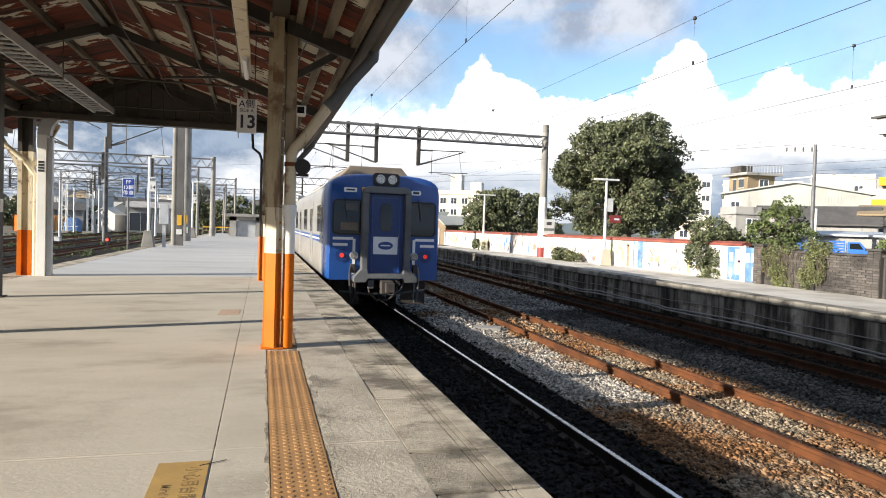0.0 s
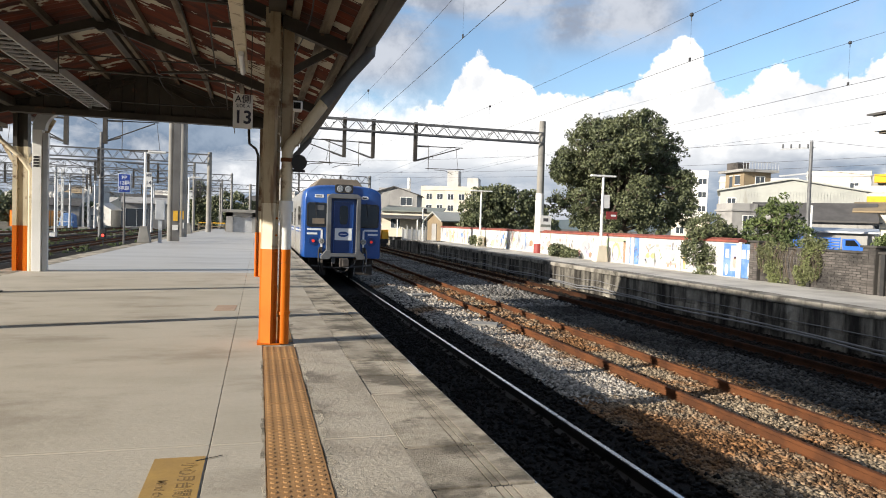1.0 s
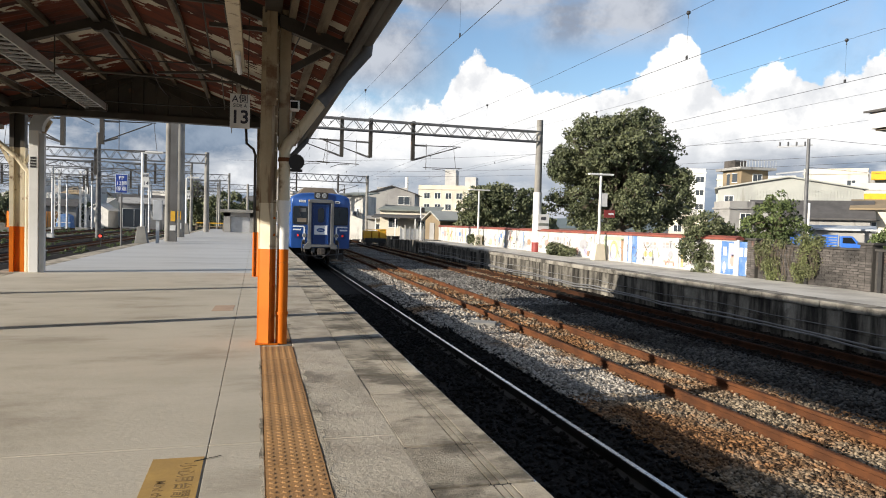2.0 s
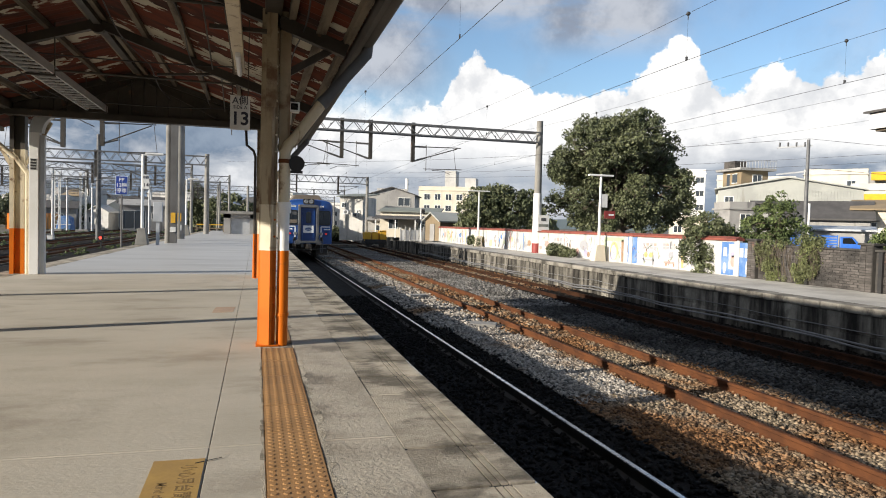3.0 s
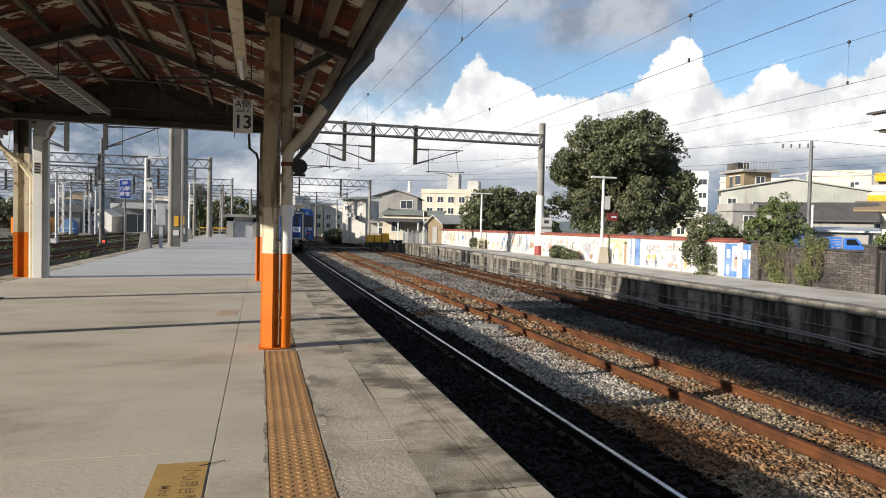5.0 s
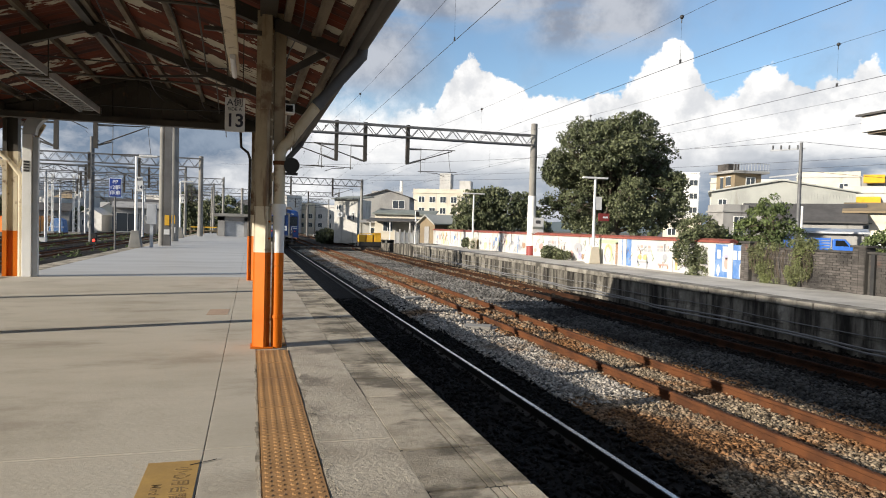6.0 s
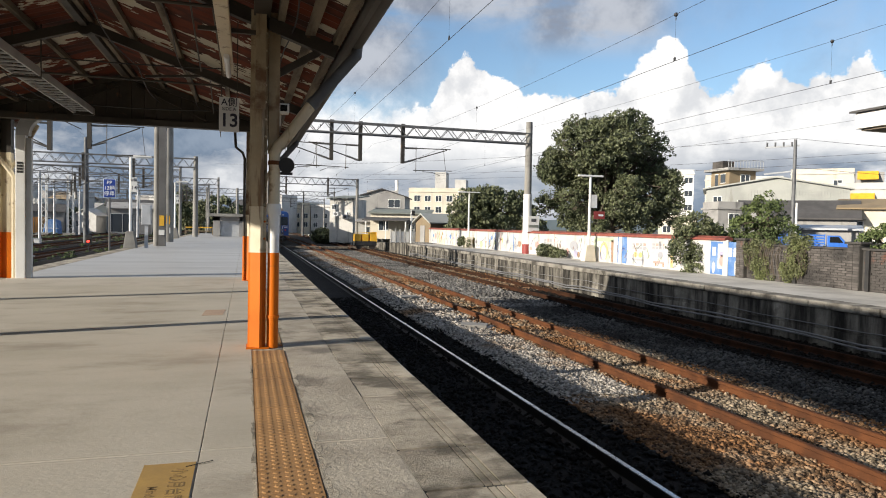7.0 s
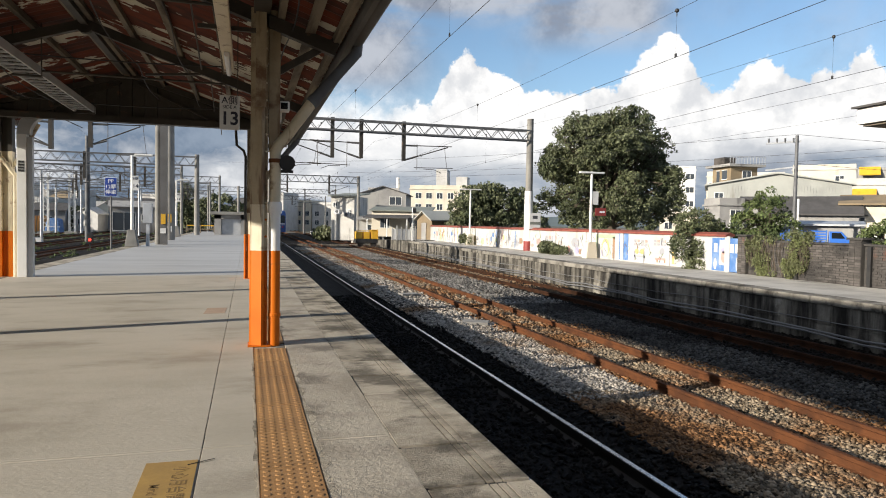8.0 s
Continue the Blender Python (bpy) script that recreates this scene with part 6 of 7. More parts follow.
def plants():
    rng = random.Random(23)
    lobes = [(0.0, 0, 4.8, 2.2, 2.0, 2.2), (-1.3, 0, 3.2, 1.9, 1.8, 1.6), (1.5, 0, 3.2, 1.9, 1.8, 1.6), (-0.3, 0, 6.1, 2.2, 1.8, 1.4)]
    for k in range(62):
        a, h = rng.uniform(0, 6.283), rng.uniform(0.0, 1.0) ** 0.8
        z = 1.7 + 6.1 * h
        w = 4.2 * (1 - 0.16 * h - 0.48 * h ** 5)
        s = rng.uniform(0.6, 1.0)
        lobes.append((w * 0.84 * math.cos(a) - 0.15 - 0.10 * h, w * 0.7 * math.sin(a), z, s, s, s * 0.8))
    tree("broadleaf_tree", "large dense dark-green broadleaf tree behind the mural wall", (20.2, 34.6, -0.3), lobes, 120000, 0.145, LEAF, 3, 0.3, 0.32, -30)
    tree("broadleaf_tree", "rounded dark-green broadleaf tree behind the mural wall", (19.6, 54.8, -0.3),
         [(-0.6, 0, 3.0, 2.2, 2, 1.9), (1.4, 0, 3.2, 2.0, 2, 1.8), (0.3, 0, 4.0, 1.5, 1.5, 1.2), (3.4, 0, 2.8, 1.2, 1.5, 1.8), (-1.3, 0, 1.8, 1.6, 1.6, 1.2)], 22000, 0.24, LEAF, 5, 0.22, 0.42, -20)
    tree("small_tree", "leafy shrub-like tree leaning over the mural wall", (15.95, 21.2, -0.3),
         [(0.0, -0.4, 1.75, 0.7, 0.6, 0.55), (-0.35, -0.7, 1.0, 0.5, 0.5, 0.6), (0.5, -0.3, 1.35, 0.6, 0.5, 0.5), (0.2, -0.8, 0.7, 0.45, 0.4, 0.5), (0.1, -0.9, 0.2, 0.45, 0.3, 0.25), (0.6, -0.8, 0.15, 0.35, 0.3, 0.22)], 12000, 0.09, LEAF, 7, 0.05, 0.17, -37)
    tree("small_tree", "bright green leafy tree behind the brick wall", (18.2, 20.0, -0.3),
         [(-0.2, 0, 2.0, 0.8, 0.8, 0.8), (-0.7, 0, 1.5, 0.8, 0.8, 0.6), (0.4, 0, 1.5, 0.7, 0.8, 0.7), (-0.1, 0, 2.6, 0.5, 0.5, 0.45), (-1.5, 0, 1.25, 0.8, 0.6, 0.4)], 8500, 0.10, LEAF2, 8, 0.08, 0.2, -42)
    tree("small_tree", "green bushy tree beside the cream house", (22.9, 19.2, -0.3),
         [(0.0, 0, 1.2, 1.1, 0.9, 0.8), (1.2, 0, 1.4, 1.0, 0.9, 0.8)], 7000, 0.12, LEAF2, 9, 0.08, 0.22, -48)
    tree("small_tree", "low green hedge tree behind the wall", (18.6, 24.0, -0.3),
         [(0.0, 0, 1.4, 0.9, 0.7, 0.45), (1.1, 0, 1.3, 0.7, 0.6, 0.4)], 5000, 0.11, LEAF2, 10, 0.06, 0.2, -38)
    tree("low_bush", "low dark bush on the far platform", (15.0, 31.2, -0.2), [(0, 0, 0.22, 0.45, 1.3, 0.26), (0, 0.8, 0.3, 0.4, 0.6, 0.3)], 5000, 0.10, LEAF, 12, 0.03, 0.16)
    tree("low_bush", "low bush on the far platform", (15.0, 45.5, -0.2), [(0, 0, 0.35, 0.4, 1.0, 0.4)], 2500, 0.12, LEAF, 13, 0.03, 0.16)
    # creeper on the brick wall
    v = thing("creeper", "yellow-green creeper hanging over the brick wall", "climbing plant", (15.42, 16.6, -0.2))
    stems = M()
    rng = random.Random(3)
    for _ in range(60):
        y = rng.uniform(-1.1, 1.3)
        stems.tube([(0.1, y, 1.1 + rng.uniform(0, 0.2)), (-0.06, y + rng.uniform(-0.1, 0.1), 0.8), (0.0, y + rng.uniform(-0.15, 0.15), rng.uniform(0.05, 0.5))], 0.008, 4)
    tagged(part("stem_tangle", stems, BARK, v), kind="stuff")
    leaves("foliage", [(0.0, -0.8, 0.75, 0.12, 0.36, 0.5), (0.0, -0.5, 0.35, 0.10, 0.3, 0.3), (0.0, 0.95, 0.8, 0.12, 0.40, 0.4), (0.0, 0.65, 0.4, 0.10, 0.34, 0.35), (0.05, -0.8, 1.25, 0.2, 0.5, 0.18), (0.0, 0.5, 0.10, 0.06, 0.5, 0.08), (0.05, 0.6, 1.12, 0.16, 0.6, 0.10)], 11000, 0.055, VINE, v, 21, 0.10, 1.6)
    a = thing("spiky_plant", "pale spiky-leaved plant above the brick wall", "plant", (15.75, 15.75, 0.6))
    sp = M()
    for i in range(70):
        an, tl = rng.uniform(0, 6.28), rng.uniform(0.2, 1.25)
        d = Vector((math.cos(an) * math.sin(tl), math.sin(an) * math.sin(tl), math.cos(tl)))
        s = d.orthogonal().normalized() * 0.022
        b0 = Vector((rng.uniform(-0.1, 0.1), rng.uniform(-0.35, 0.35), 0.1))
        L = rng.uniform(0.35, 0.62)
        sp.add([b0 - s, b0 + s, b0 + d * L * 0.6 + s, b0 + d * L * 0.6 - s, b0 + d * L - Vector((0, 0, 0.08))], [(0, 1, 2, 3), (3, 2, 4)])
    part("blades", sp, VINE, a)
    part("stem", M().cyl((0, 0, -0.9), (0, 0, 0.2), 0.05, 8), BARK, a)
    # far trees
    for i, (x, y, r, h) in enumerate(((-4.6, 118, 4.2, 4.6), (-10.5, 132, 1.8, 6.4), (-20, 140, 4.0, 3.2), (-30, 130, 3.5, 3.0), (-38, 120, 4.0, 3.4), (-46, 135, 5, 3.6), (9.2, 84, 0.9, 0.9))):
        tree("broadleaf_tree", "distant dark-green tree beyond the yard", (x, y, -1.2), [(0, 0, h * 0.75 + 0.4, r, r, h * 0.6), (r * 0.4, 0, h * 0.5 + 0.3, r * 0.7, r * 0.7, h * 0.4), (-r * 0.4, 0, h * 0.9, r * 0.6, r * 0.6, h * 0.45)], 5000, 0.42, LEAF, 40 + i, 0.2, 0.7)
    w = thing("yard_woods", "dark belt of trees behind the yard houses", "woods", kind="stuff")
    leaves("crowns", [(-78 + 6.2 * i + 2 * math.sin(i * 2.3), 168 + 4 * math.sin(i), 1.6 + 1.2 * math.sin(i * 1.7), 5.0, 3, 3.2 + 1.0 * math.sin(i * 3.1)) for i in range(13)], 14000, 0.9, LEAF, w, 78, 1.2)
    w = thing("yard_weeds", "low green weeds growing between the yard tracks", "weeds", kind="stuff")
    rng = random.Random(91)
    tufts = []
    for i in range(230):
        x = rng.choice((-6.3, -10.2, -14.3, -18.7, -23.5, -28.5)) + rng.uniform(-1.1, 1.1)
        tufts.append((x, rng.uniform(34, 150), -1.06 + rng.uniform(0, 0.06), rng.uniform(0.3, 0.8), rng.uniform(0.6, 2.6), rng.uniform(0.08, 0.26)))
    leaves("tufts", tufts, 42000, 0.09, LEAF2, w, 92, 0.12)
    # fringe of far woods and roofs' green
    w = thing("far_woods", "far dark belt of trees on the horizon", "woods", kind="stuff")
    leaves("crowns", [(-150 + 22 * i + 6 * math.sin(i * 2.3), 300 + 10 * math.sin(i), 1.5 + 1.5 * math.sin(i * 1.7), 16, 5, 4.5 + 1.5 * math.sin(i * 3.1)) for i in range(24)], 16000, 2.2, LEAF, w, 77, 2.5)


plants()


# ---------------------------------------------------------------- the town
def house(name, label, at, rz, w, d, h, wall, roof="flat", roofmat=None, rise=1.0, windows=(), extras=None):
    b = thing(name, label, "building", at, rz)
    part("wall", M().box(-w / 2, w / 2, -d / 2, d / 2, 0, h), wall, b)
    roofmat = roofmat or GREYWALL
    if roof == "flat":
        part("roof", M().box(-w / 2 - 0.12, w / 2 + 0.12, -d / 2 - 0.12, d / 2 + 0.12, h, h + 0.16), roofmat, b)
        m = M()
        m.box(-w / 2, w / 2, -d / 2, -d / 2 + 0.12, h + 0.16, h + 0.7).box(-w / 2, -w / 2 + 0.12, -d / 2 + 0.12, d / 2, h + 0.16, h + 0.7).box(w / 2 - 0.12, w / 2, -d / 2 + 0.12, d / 2, h + 0.16, h + 0.7)
        part("parapet", m, wall, b)
    elif roof == "gable":                      # ridge runs along y
        part("gable", M().prism([(-w / 2, h), (w / 2, h), (0, h + rise)], "y", -d / 2, d / 2), wall, b)
        for s in (-1, 1):
            part("roof", M().prism([(0, h + rise + 0.02), (s * (w / 2 + 0.3), h - 0.1 + 0.02), (s * (w / 2 + 0.3), h + 0.04), (0, h + rise + 0.16)], "y", -d / 2 - 0.3, d / 2 + 0.3), roofmat, b)
    elif roof == "side":                       # ridge runs along x
        for s in (-1, 1):
            part("roof", M().prism([(0, h + rise), (s * (d / 2 + 0.4), h - 0.15), (s * (d / 2 + 0.4), h - 0.03), (0, h + rise + 0.12)], "x", -w / 2 - 0.3, w / 2 + 0.3), roofmat, b)
        part("gable", M().prism([(-d / 2, h), (d / 2, h), (0, h + rise)], "x", -w / 2, w / 2), wall, b)
    elif roof == "shed":
        part("roof", M().prism([(-d / 2 - 0.4, h - 0.05), (d / 2 + 0.4, h + rise), (d / 2 + 0.4, h + rise + 0.12), (-d / 2 - 0.4, h + 0.07)], "x", -w / 2 - 0.3, w / 2 + 0.3), roofmat, b)
    for face, cx, cz, ww, wh in windows:
        if face == "f":
            fr = part("window", M().box(cx - ww / 2 - 0.06, cx + ww / 2 + 0.06, -d / 2 - 0.05, -d / 2, cz - wh / 2 - 0.06, cz - wh / 2).box(cx - ww / 2 - 0.06, cx + ww / 2 + 0.06, -d / 2 - 0.05, -d / 2, cz + wh / 2, cz + wh / 2 + 0.06).box(cx - ww / 2 - 0.06, cx - ww / 2, -d / 2 - 0.05, -d / 2, cz - wh / 2, cz + wh / 2).box(cx + ww / 2, cx + ww / 2 + 0.06, -d / 2 - 0.05, -d / 2, cz - wh / 2, cz + wh / 2).box(cx - 0.025, cx + 0.025, -d / 2 - 0.045, -d / 2, cz - wh / 2, cz + wh / 2), WHITE, b)
            part("pane", M().box(cx - ww / 2, cx + ww / 2, -d / 2 - 0.02, -d / 2 - 0.003, cz - wh / 2, cz + wh / 2), HGLASS, fr)
        else:
            fr = part("window", M().box(-w / 2 - 0.05, -w / 2, cx - ww / 2 - 0.06, cx + ww / 2 + 0.06, cz - wh / 2 - 0.06, cz - wh / 2).box(-w / 2 - 0.05, -w / 2, cx - ww / 2 - 0.06, cx + ww / 2 + 0.06, cz + wh / 2, cz + wh / 2 + 0.06), WHITE, b)
            part("pane", M().box(-w / 2 - 0.02, -w / 2 - 0.003, cx - ww / 2, cx + ww / 2, cz - wh / 2, cz + wh / 2), HGLASS, fr)
    return b


def grid(face, x0, x1, nx, zs, w, h):
    return [(face, x0 + (x1 - x0) * i / max(1, nx - 1), z, w, h) for z in zs for i in range(nx)]


def town():
    g = -0.3
    # pale metal-clad workshop with a tan stair tower behind it
    b = house("workshop", "wide pale metal-clad workshop with a shallow gable roof", (49.9, 54.6, g), -38, 12.0, 9.0, 5.7, METALWALL, "gable", METALWALL, 1.0,
              [("f", -5.0, 4.4, 0.7, 1.1), ("f", -2.7, 4.0, 1.0, 1.1), ("f", 1.9, 4.0, 1.0, 0.9), ("f", 3.9, 4.0, 1.1, 1.1), ("s", -1.5, 4.3, 0.9, 0.9)])
    for i in range(38):
        part("siding_rib", M().box(-3.6 + i * 0.25, -3.56 + i * 0.25, -4.53, -4.5, 0.2, 5.6), METALWALL, b)
    house("annex", "grey cement annex with a dark doorway", (41.6, 51.4, g), -12, 2.3, 3.0, 3.6, GREYWALL, "flat", GREYWALL, 0, [("f", 0.3, 2.2, 0.9, 2.0)])
    house("annex", "dark stained lean-to beside the workshop", (45.3, 50.0, g), -38, 4.2, 3.0, 4.2, GREYWALL, "shed", DARKTILE, 0.3)
    t = house("stair_tower", "tan cement rooftop house with a flat overhanging roof", (49.6, 59.8, g), -4, 3.1, 3.1, 8.0, TANWALL, "none", TANWALL, 0,
              [("f", 0.3, 7.2, 1.0, 0.7), ("s", -0.5, 7.2, 0.8, 0.9), ("s", 0.6, 7.0, 0.5, 1.3)])
    part("roof", M().box(-2.1, 2.1, -2.1, 2.1, 8.0, 8.25), GREYWALL, t, "overhanging flat slab")
    part("water_box", M().box(-1.9, -0.6, -0.9, 0.9, 8.25, 9.0), BRICK, t, "brown brick rooftop box")
    for i in range(13):
        part("rail_post", M().box(-2.05 + i * 0.34, -2.01 + i * 0.34, -2.06, -2.02, 8.25, 9.0), GALV, t)
    part("handrail", M().box(-2.05, 2.07, -2.07, -2.01, 8.98, 9.03), GALV, t)
    house("white_tower", "narrow white apartment tower", (64.4, 89.6, g), -33, 3.9, 5.0, 10.2, WHITE, "flat", WHITE, 0, grid("f", -1.2, 1.2, 2, (3.0, 5.2, 7.3, 9.3), 1.1, 0.8))
    house("low_house", "low cream house below the tower", (54.0, 75.5, g), -34, 4.5, 4.0, 2.9, CREAMWALL, "flat", CREAMWALL, 0, grid("f", -1.2, 1.2, 2, (1.8,), 0.9, 0.8))
    y = house("white_house", "long white house with orange-yellow awnings", (61.2, 54.3, g), -46, 4.8, 6.0, 6.1, PLASTER, "flat", PLASTER, 0, [("f", -1.5, 5.0, 1.0, 1.1), ("f", -0.3, 4.8, 0.7, 1.0)])
    part("awning", M().prism([(-3.9, 4.75), (-3.0, 5.65), (-3.0, 5.75), (-3.95, 4.8)], "x", -1.9, 0.8), YELLOW, y, "orange-yellow sloping awning")
    part("roof_room", M().box(-0.8, 1.6, -2.2, 1.0, 6.8, 7.9), GREYWALL, y, "rooftop shed")
    part("awning", M().prism([(-2.9, 7.1), (-2.2, 7.9), (-2.2, 8.0), (-2.95, 7.15)], "x", -0.7, 1.1), YELLOW, y)
    house("white_house", "white flat-roofed house beside the street", (69.5, 49.5, g), -52, 10.0, 6.0, 6.4, PLASTER, "flat", PLASTER, 0, [("f", -3.4, 4.9, 0.7, 1.2)])
    house("tiled_house", "low house with a dark hipped tile roof", (42.0, 41.6, g), -45, 5.6, 4.0, 2.8, GREYWALL, "side", DARKTILE, 1.25)
    c = house("cream_house", "small cream house with an ochre metal roof and air conditioners", (45.6, 39.2, g), -49, 4.6, 4.0, 3.6, CREAMWALL, "side", TANWALL, 0.6, [("f", -1.2, 2.2, 0.6, 0.7)])
    part("balcony", M().box(-2.2, 0.6, -2.7, -2.0, 1.0, 1.1), GALV, c)
    part("air_conditioner", M().box(-0.9, -0.1, -2.45, -2.05, 1.12, 1.75), WHITE, c, "white air-conditioner unit", bevel=0.03)
    part("fan", M().cyl((-0.5, -2.47, 1.43), (-0.5, -2.44, 1.43), 0.22, 16), GANG, c)
    part("air_conditioner", M().box(-1.9, -1.2, -2.45, -2.05, 1.12, 1.65), WHITE, c, bevel=0.03)
    part("window_hood", M().box(-1.7, -0.7, -2.35, -2.0, 2.65, 2.72), DARKTILE, c)
    house("grey_shed", "low grey shed with fence panels", (37.2, 36.0, g), -46, 4.0, 2.0, 1.9, GREYWALL, "shed", GALV, 0.2)
    for i, (x, yy, w, h) in enumerate(((60.0, 75.0, 3.0, 8.2), (64.0, 71.0, 4.0, 8.0), (72.0, 70.0, 7.0, 9.2), (88.0, 64.0, 5.0, 9.5))):
        house("rooftop_block", "distant pale concrete building", (x, yy, g), -42 - i * 3, w, 5, h, PLASTER if i % 2 else CREAMWALL, "flat", PLASTER, 0, grid("f", -w * 0.25, w * 0.25, 2, (h - 1.2, h - 3), 0.9, 0.8))
    # behind the far platform's end
    b = house("apartment_block", "cream apartment block with a roof tower", (31.2, 107.0, g), -26, 9.6, 8.0, 7.0, CREAMWALL, "flat", CREAMWALL, 0, grid("f", -3.4, 3.6, 5, (2.2, 4.2, 6.0), 0.9, 0.9) + grid("s", -2, 2, 2, (4.2, 6.0), 0.9, 0.9))
    part("roof_tower", M().box(-0.9, 0.9, -2, 1, 7.7, 10.4), PLASTER, b, "cream roof tower")
    part("roof_tower", M().box(2.4, 4.2, -2, 1, 7.7, 9.2), PLASTER, b)
    part("chimney", M().cyl((-8.0, 1, 0), (-8.0, 1, 9.2), 0.28, 12), WHITE, b, "white flue")
    house("apartment_block", "pale grey apartment block", (22.0, 112.0, g), -10, 5.0, 6.0, 6.6, PLASTER, "flat", PLASTER, 0, grid("f", -1.4, 1.4, 2, (3.6, 5.6), 1.0, 0.9))
    house("grey_hall", "grey hall with a shallow dark gable roof", (18.2, 90.0, g), -18, 6.0, 8.0, 5.3, GREYWALL, "gable", DARKTILE, 0.9, [("f", 1.6, 4.4, 1.5, 1.0), ("f", 1.6, 2.6, 2.2, 0.6)])
    house("white_hall", "white cement hall with worn side wall", (12.0, 82.0, g - 0.6), -28, 2.9, 5.0, 5.2, WORNWALL, "shed", GREENROOF, 0.5, [("f", 0.9, 3.2, 0.3, 0.8), ("f", -0.9, 4.2, 0.5, 0.5), ("s", 0.6, 2.2, 0.9, 1.1)])
    for k, (x, z) in enumerate(((-1.2, 2.2), (0.2, 1.9), (1.3, 2.4))):
        q = thing("wall_unit", "small grey air-conditioner unit on a wall bracket", "air conditioner", (11.0 + x * 0.85, 79.0 + x * 0.45 + 0.05, z), -28, group="wall units")
        part("housing", M().box(-0.3, 0.3, 0, 0.9, 0, 0.5), GALV, q, bevel=0.03)
        part("fan", M().cyl((0, -0.02, 0.25), (0, 0.02, 0.25), 0.18, 12), GANG, q)
    house("signal_hut", "small pale lean-to hut", (13.6, 77.2, g - 0.3), -9, 2.3, 2.0, 2.2, WORNWALL, "shed", GREYWALL, 0.3, [("f", 0.2, 1.3, 0.8, 0.6)])
    y = house("station_house", "low yellowish station house with a dark canopy", (17.3, 76.0, g), -20, 6.6, 4.0, 2.9, CREAMWALL, "shed", GREENROOF, 0.5, [("f", -1.8, 1.5, 1.0, 1.0), ("f", 1.6, 1.4, 1.0, 1.2)])
    part("canopy_roof", M().prism([(-4.6, 2.05), (-1.9, 2.35), (-1.9, 2.47), (-4.6, 2.17)], "x", -3.8, 4.2), DARKTILE, y, "dark lean-to canopy")
    for x in (-3.4, -1.2, 1.0, 3.2):
        part("post", M().box(x - 0.06, x + 0.06, -4.4, -4.28, 0, 2.08), WHITE, y)
    h = house("platform_hut", "small weathered hut with a ribbed gable roof", (16.9, 58.8, g + 0.1), -74, 2.6, 3.4, 1.75, TANWALL, "gable", METALWALL, 0.7, [])
    part("door", M().box(-0.4, 0.4, -1.76, -1.7, 0, 1.5), GREYWALL, h)
    f = thing("platform_fence", "white post-and-panel fence at the platform end", "fence", (13.0, 61.5, -0.6))
    for i in range(11):
        part("post", M().box(i * 0.45 - 0.05, i * 0.45 + 0.05, -0.04, 0.04, 0, 1.5 + 0.1 * (i % 2)), PLASTER, f)
        if i < 10:
            part("panel", M().box(i * 0.45 + 0.07, i * 0.45 + 0.38, -0.02, 0.02, 0.3, 1.3), GALV if i % 3 else WHITE, f)
    s = thing("signal_mast", "white railway signal mast with dark heads", "signal", (13.6, 56.0, -0.4))
    part("mast", M().cyl((0, 0, 0), (0, 0, 3.0), 0.06, 10), WHITE, s)
    part("signal_head", M().cyl((-0.25, -0.1, 1.95), (-0.25, 0.05, 1.95), 0.19, 16), BLACK, s)
    part("signal_head", M().box(0.0, 0.3, -0.1, 0.05, 2.55, 2.95), BLACK, s)
    part("ladder", M().box(0.12, 0.14, 0.1, 0.12, 0, 2.6).box(0.32, 0.34, 0.1, 0.12, 0, 2.6), WHITE, s)
    # yellow track machine
    m = thing("track_machine", "yellow track maintenance trolley", "rail machine", (10.62, 62.0, -1.02))
    part("chassis", M().box(-1.0, 1.0, -0.7, 0.7, 0.35, 0.75), BLACK, m, bevel=0.03)
    for x in (-0.7, 0.0, 0.72):
        part("engine_box", M().box(x - 0.3, x + 0.28, -0.6, 0.6, 0.75, 1.42 + 0.15 * (x > 0.5)), YELLOW, m, bevel=0.05)
    part("guard_rail", M().tube([(-1.0, -0.65, 0.6), (-1.0, -0.65, 1.5), (1.0, -0.65, 1.6), (1.0, -0.65, 0.6)], 0.03, 6), YELLOW, m)
    for x in (-0.6, 0.6):
        part("wheel", M().cyl((x, -0.62, 0.28), (x, -0.5, 0.28), 0.28, 14), GRIME, m)
    # low island platform beyond and the red locomotive
    q = thing("platform_3", "low grey island platform beyond the crossing", "platform", kind="structure")
    part("deck", M().box(11.9, 13.4, 78, 135, -1.25, -0.75), WORNWALL, q)
    part("end_block", M().box(11.85, 13.45, 76.5, 78, -1.25, -0.82), FACE, q)
    r = thing("locomotive", "red railcar with pale front stripe", "train", (25.2, 258.0, -1.02))
    part("body", M().loft([[(x * k, yy, z) for x, z in car_profile()] for yy, k in ((0, 0.92), (0.5, 1.0), (18, 1.0))]), REDDISH, r, smooth=True)
    part("windscreen", M().box(-1.0, 1.0, -0.02, 0.0, 2.1, 2.8), GLASS, r)
    part("front_stripe", M().prism([(-1.2, 1.7), (0, 1.25), (1.2, 1.7), (1.2, 1.95), (0, 1.5), (-1.2, 1.95)], "y", -0.03, -0.005), TWHITE, r)
    o = thing("railcar", "orange railcar standing in the far platform", "train", (21.4, 262.0, -1.02))
    part("body", M().loft([[(x * k, yy, z) for x, z in car_profile()] for yy, k in ((0, 0.95), (0.4, 1.0), (19, 1.0))]), ORANGE, o, smooth=True)
    part("windscreen", M().box(-1.0, 1.0, -0.02, 0.0, 2.0, 2.8), GLASS, o)
    copy_thing(o, pose(17.8, 268.0, -1.02))
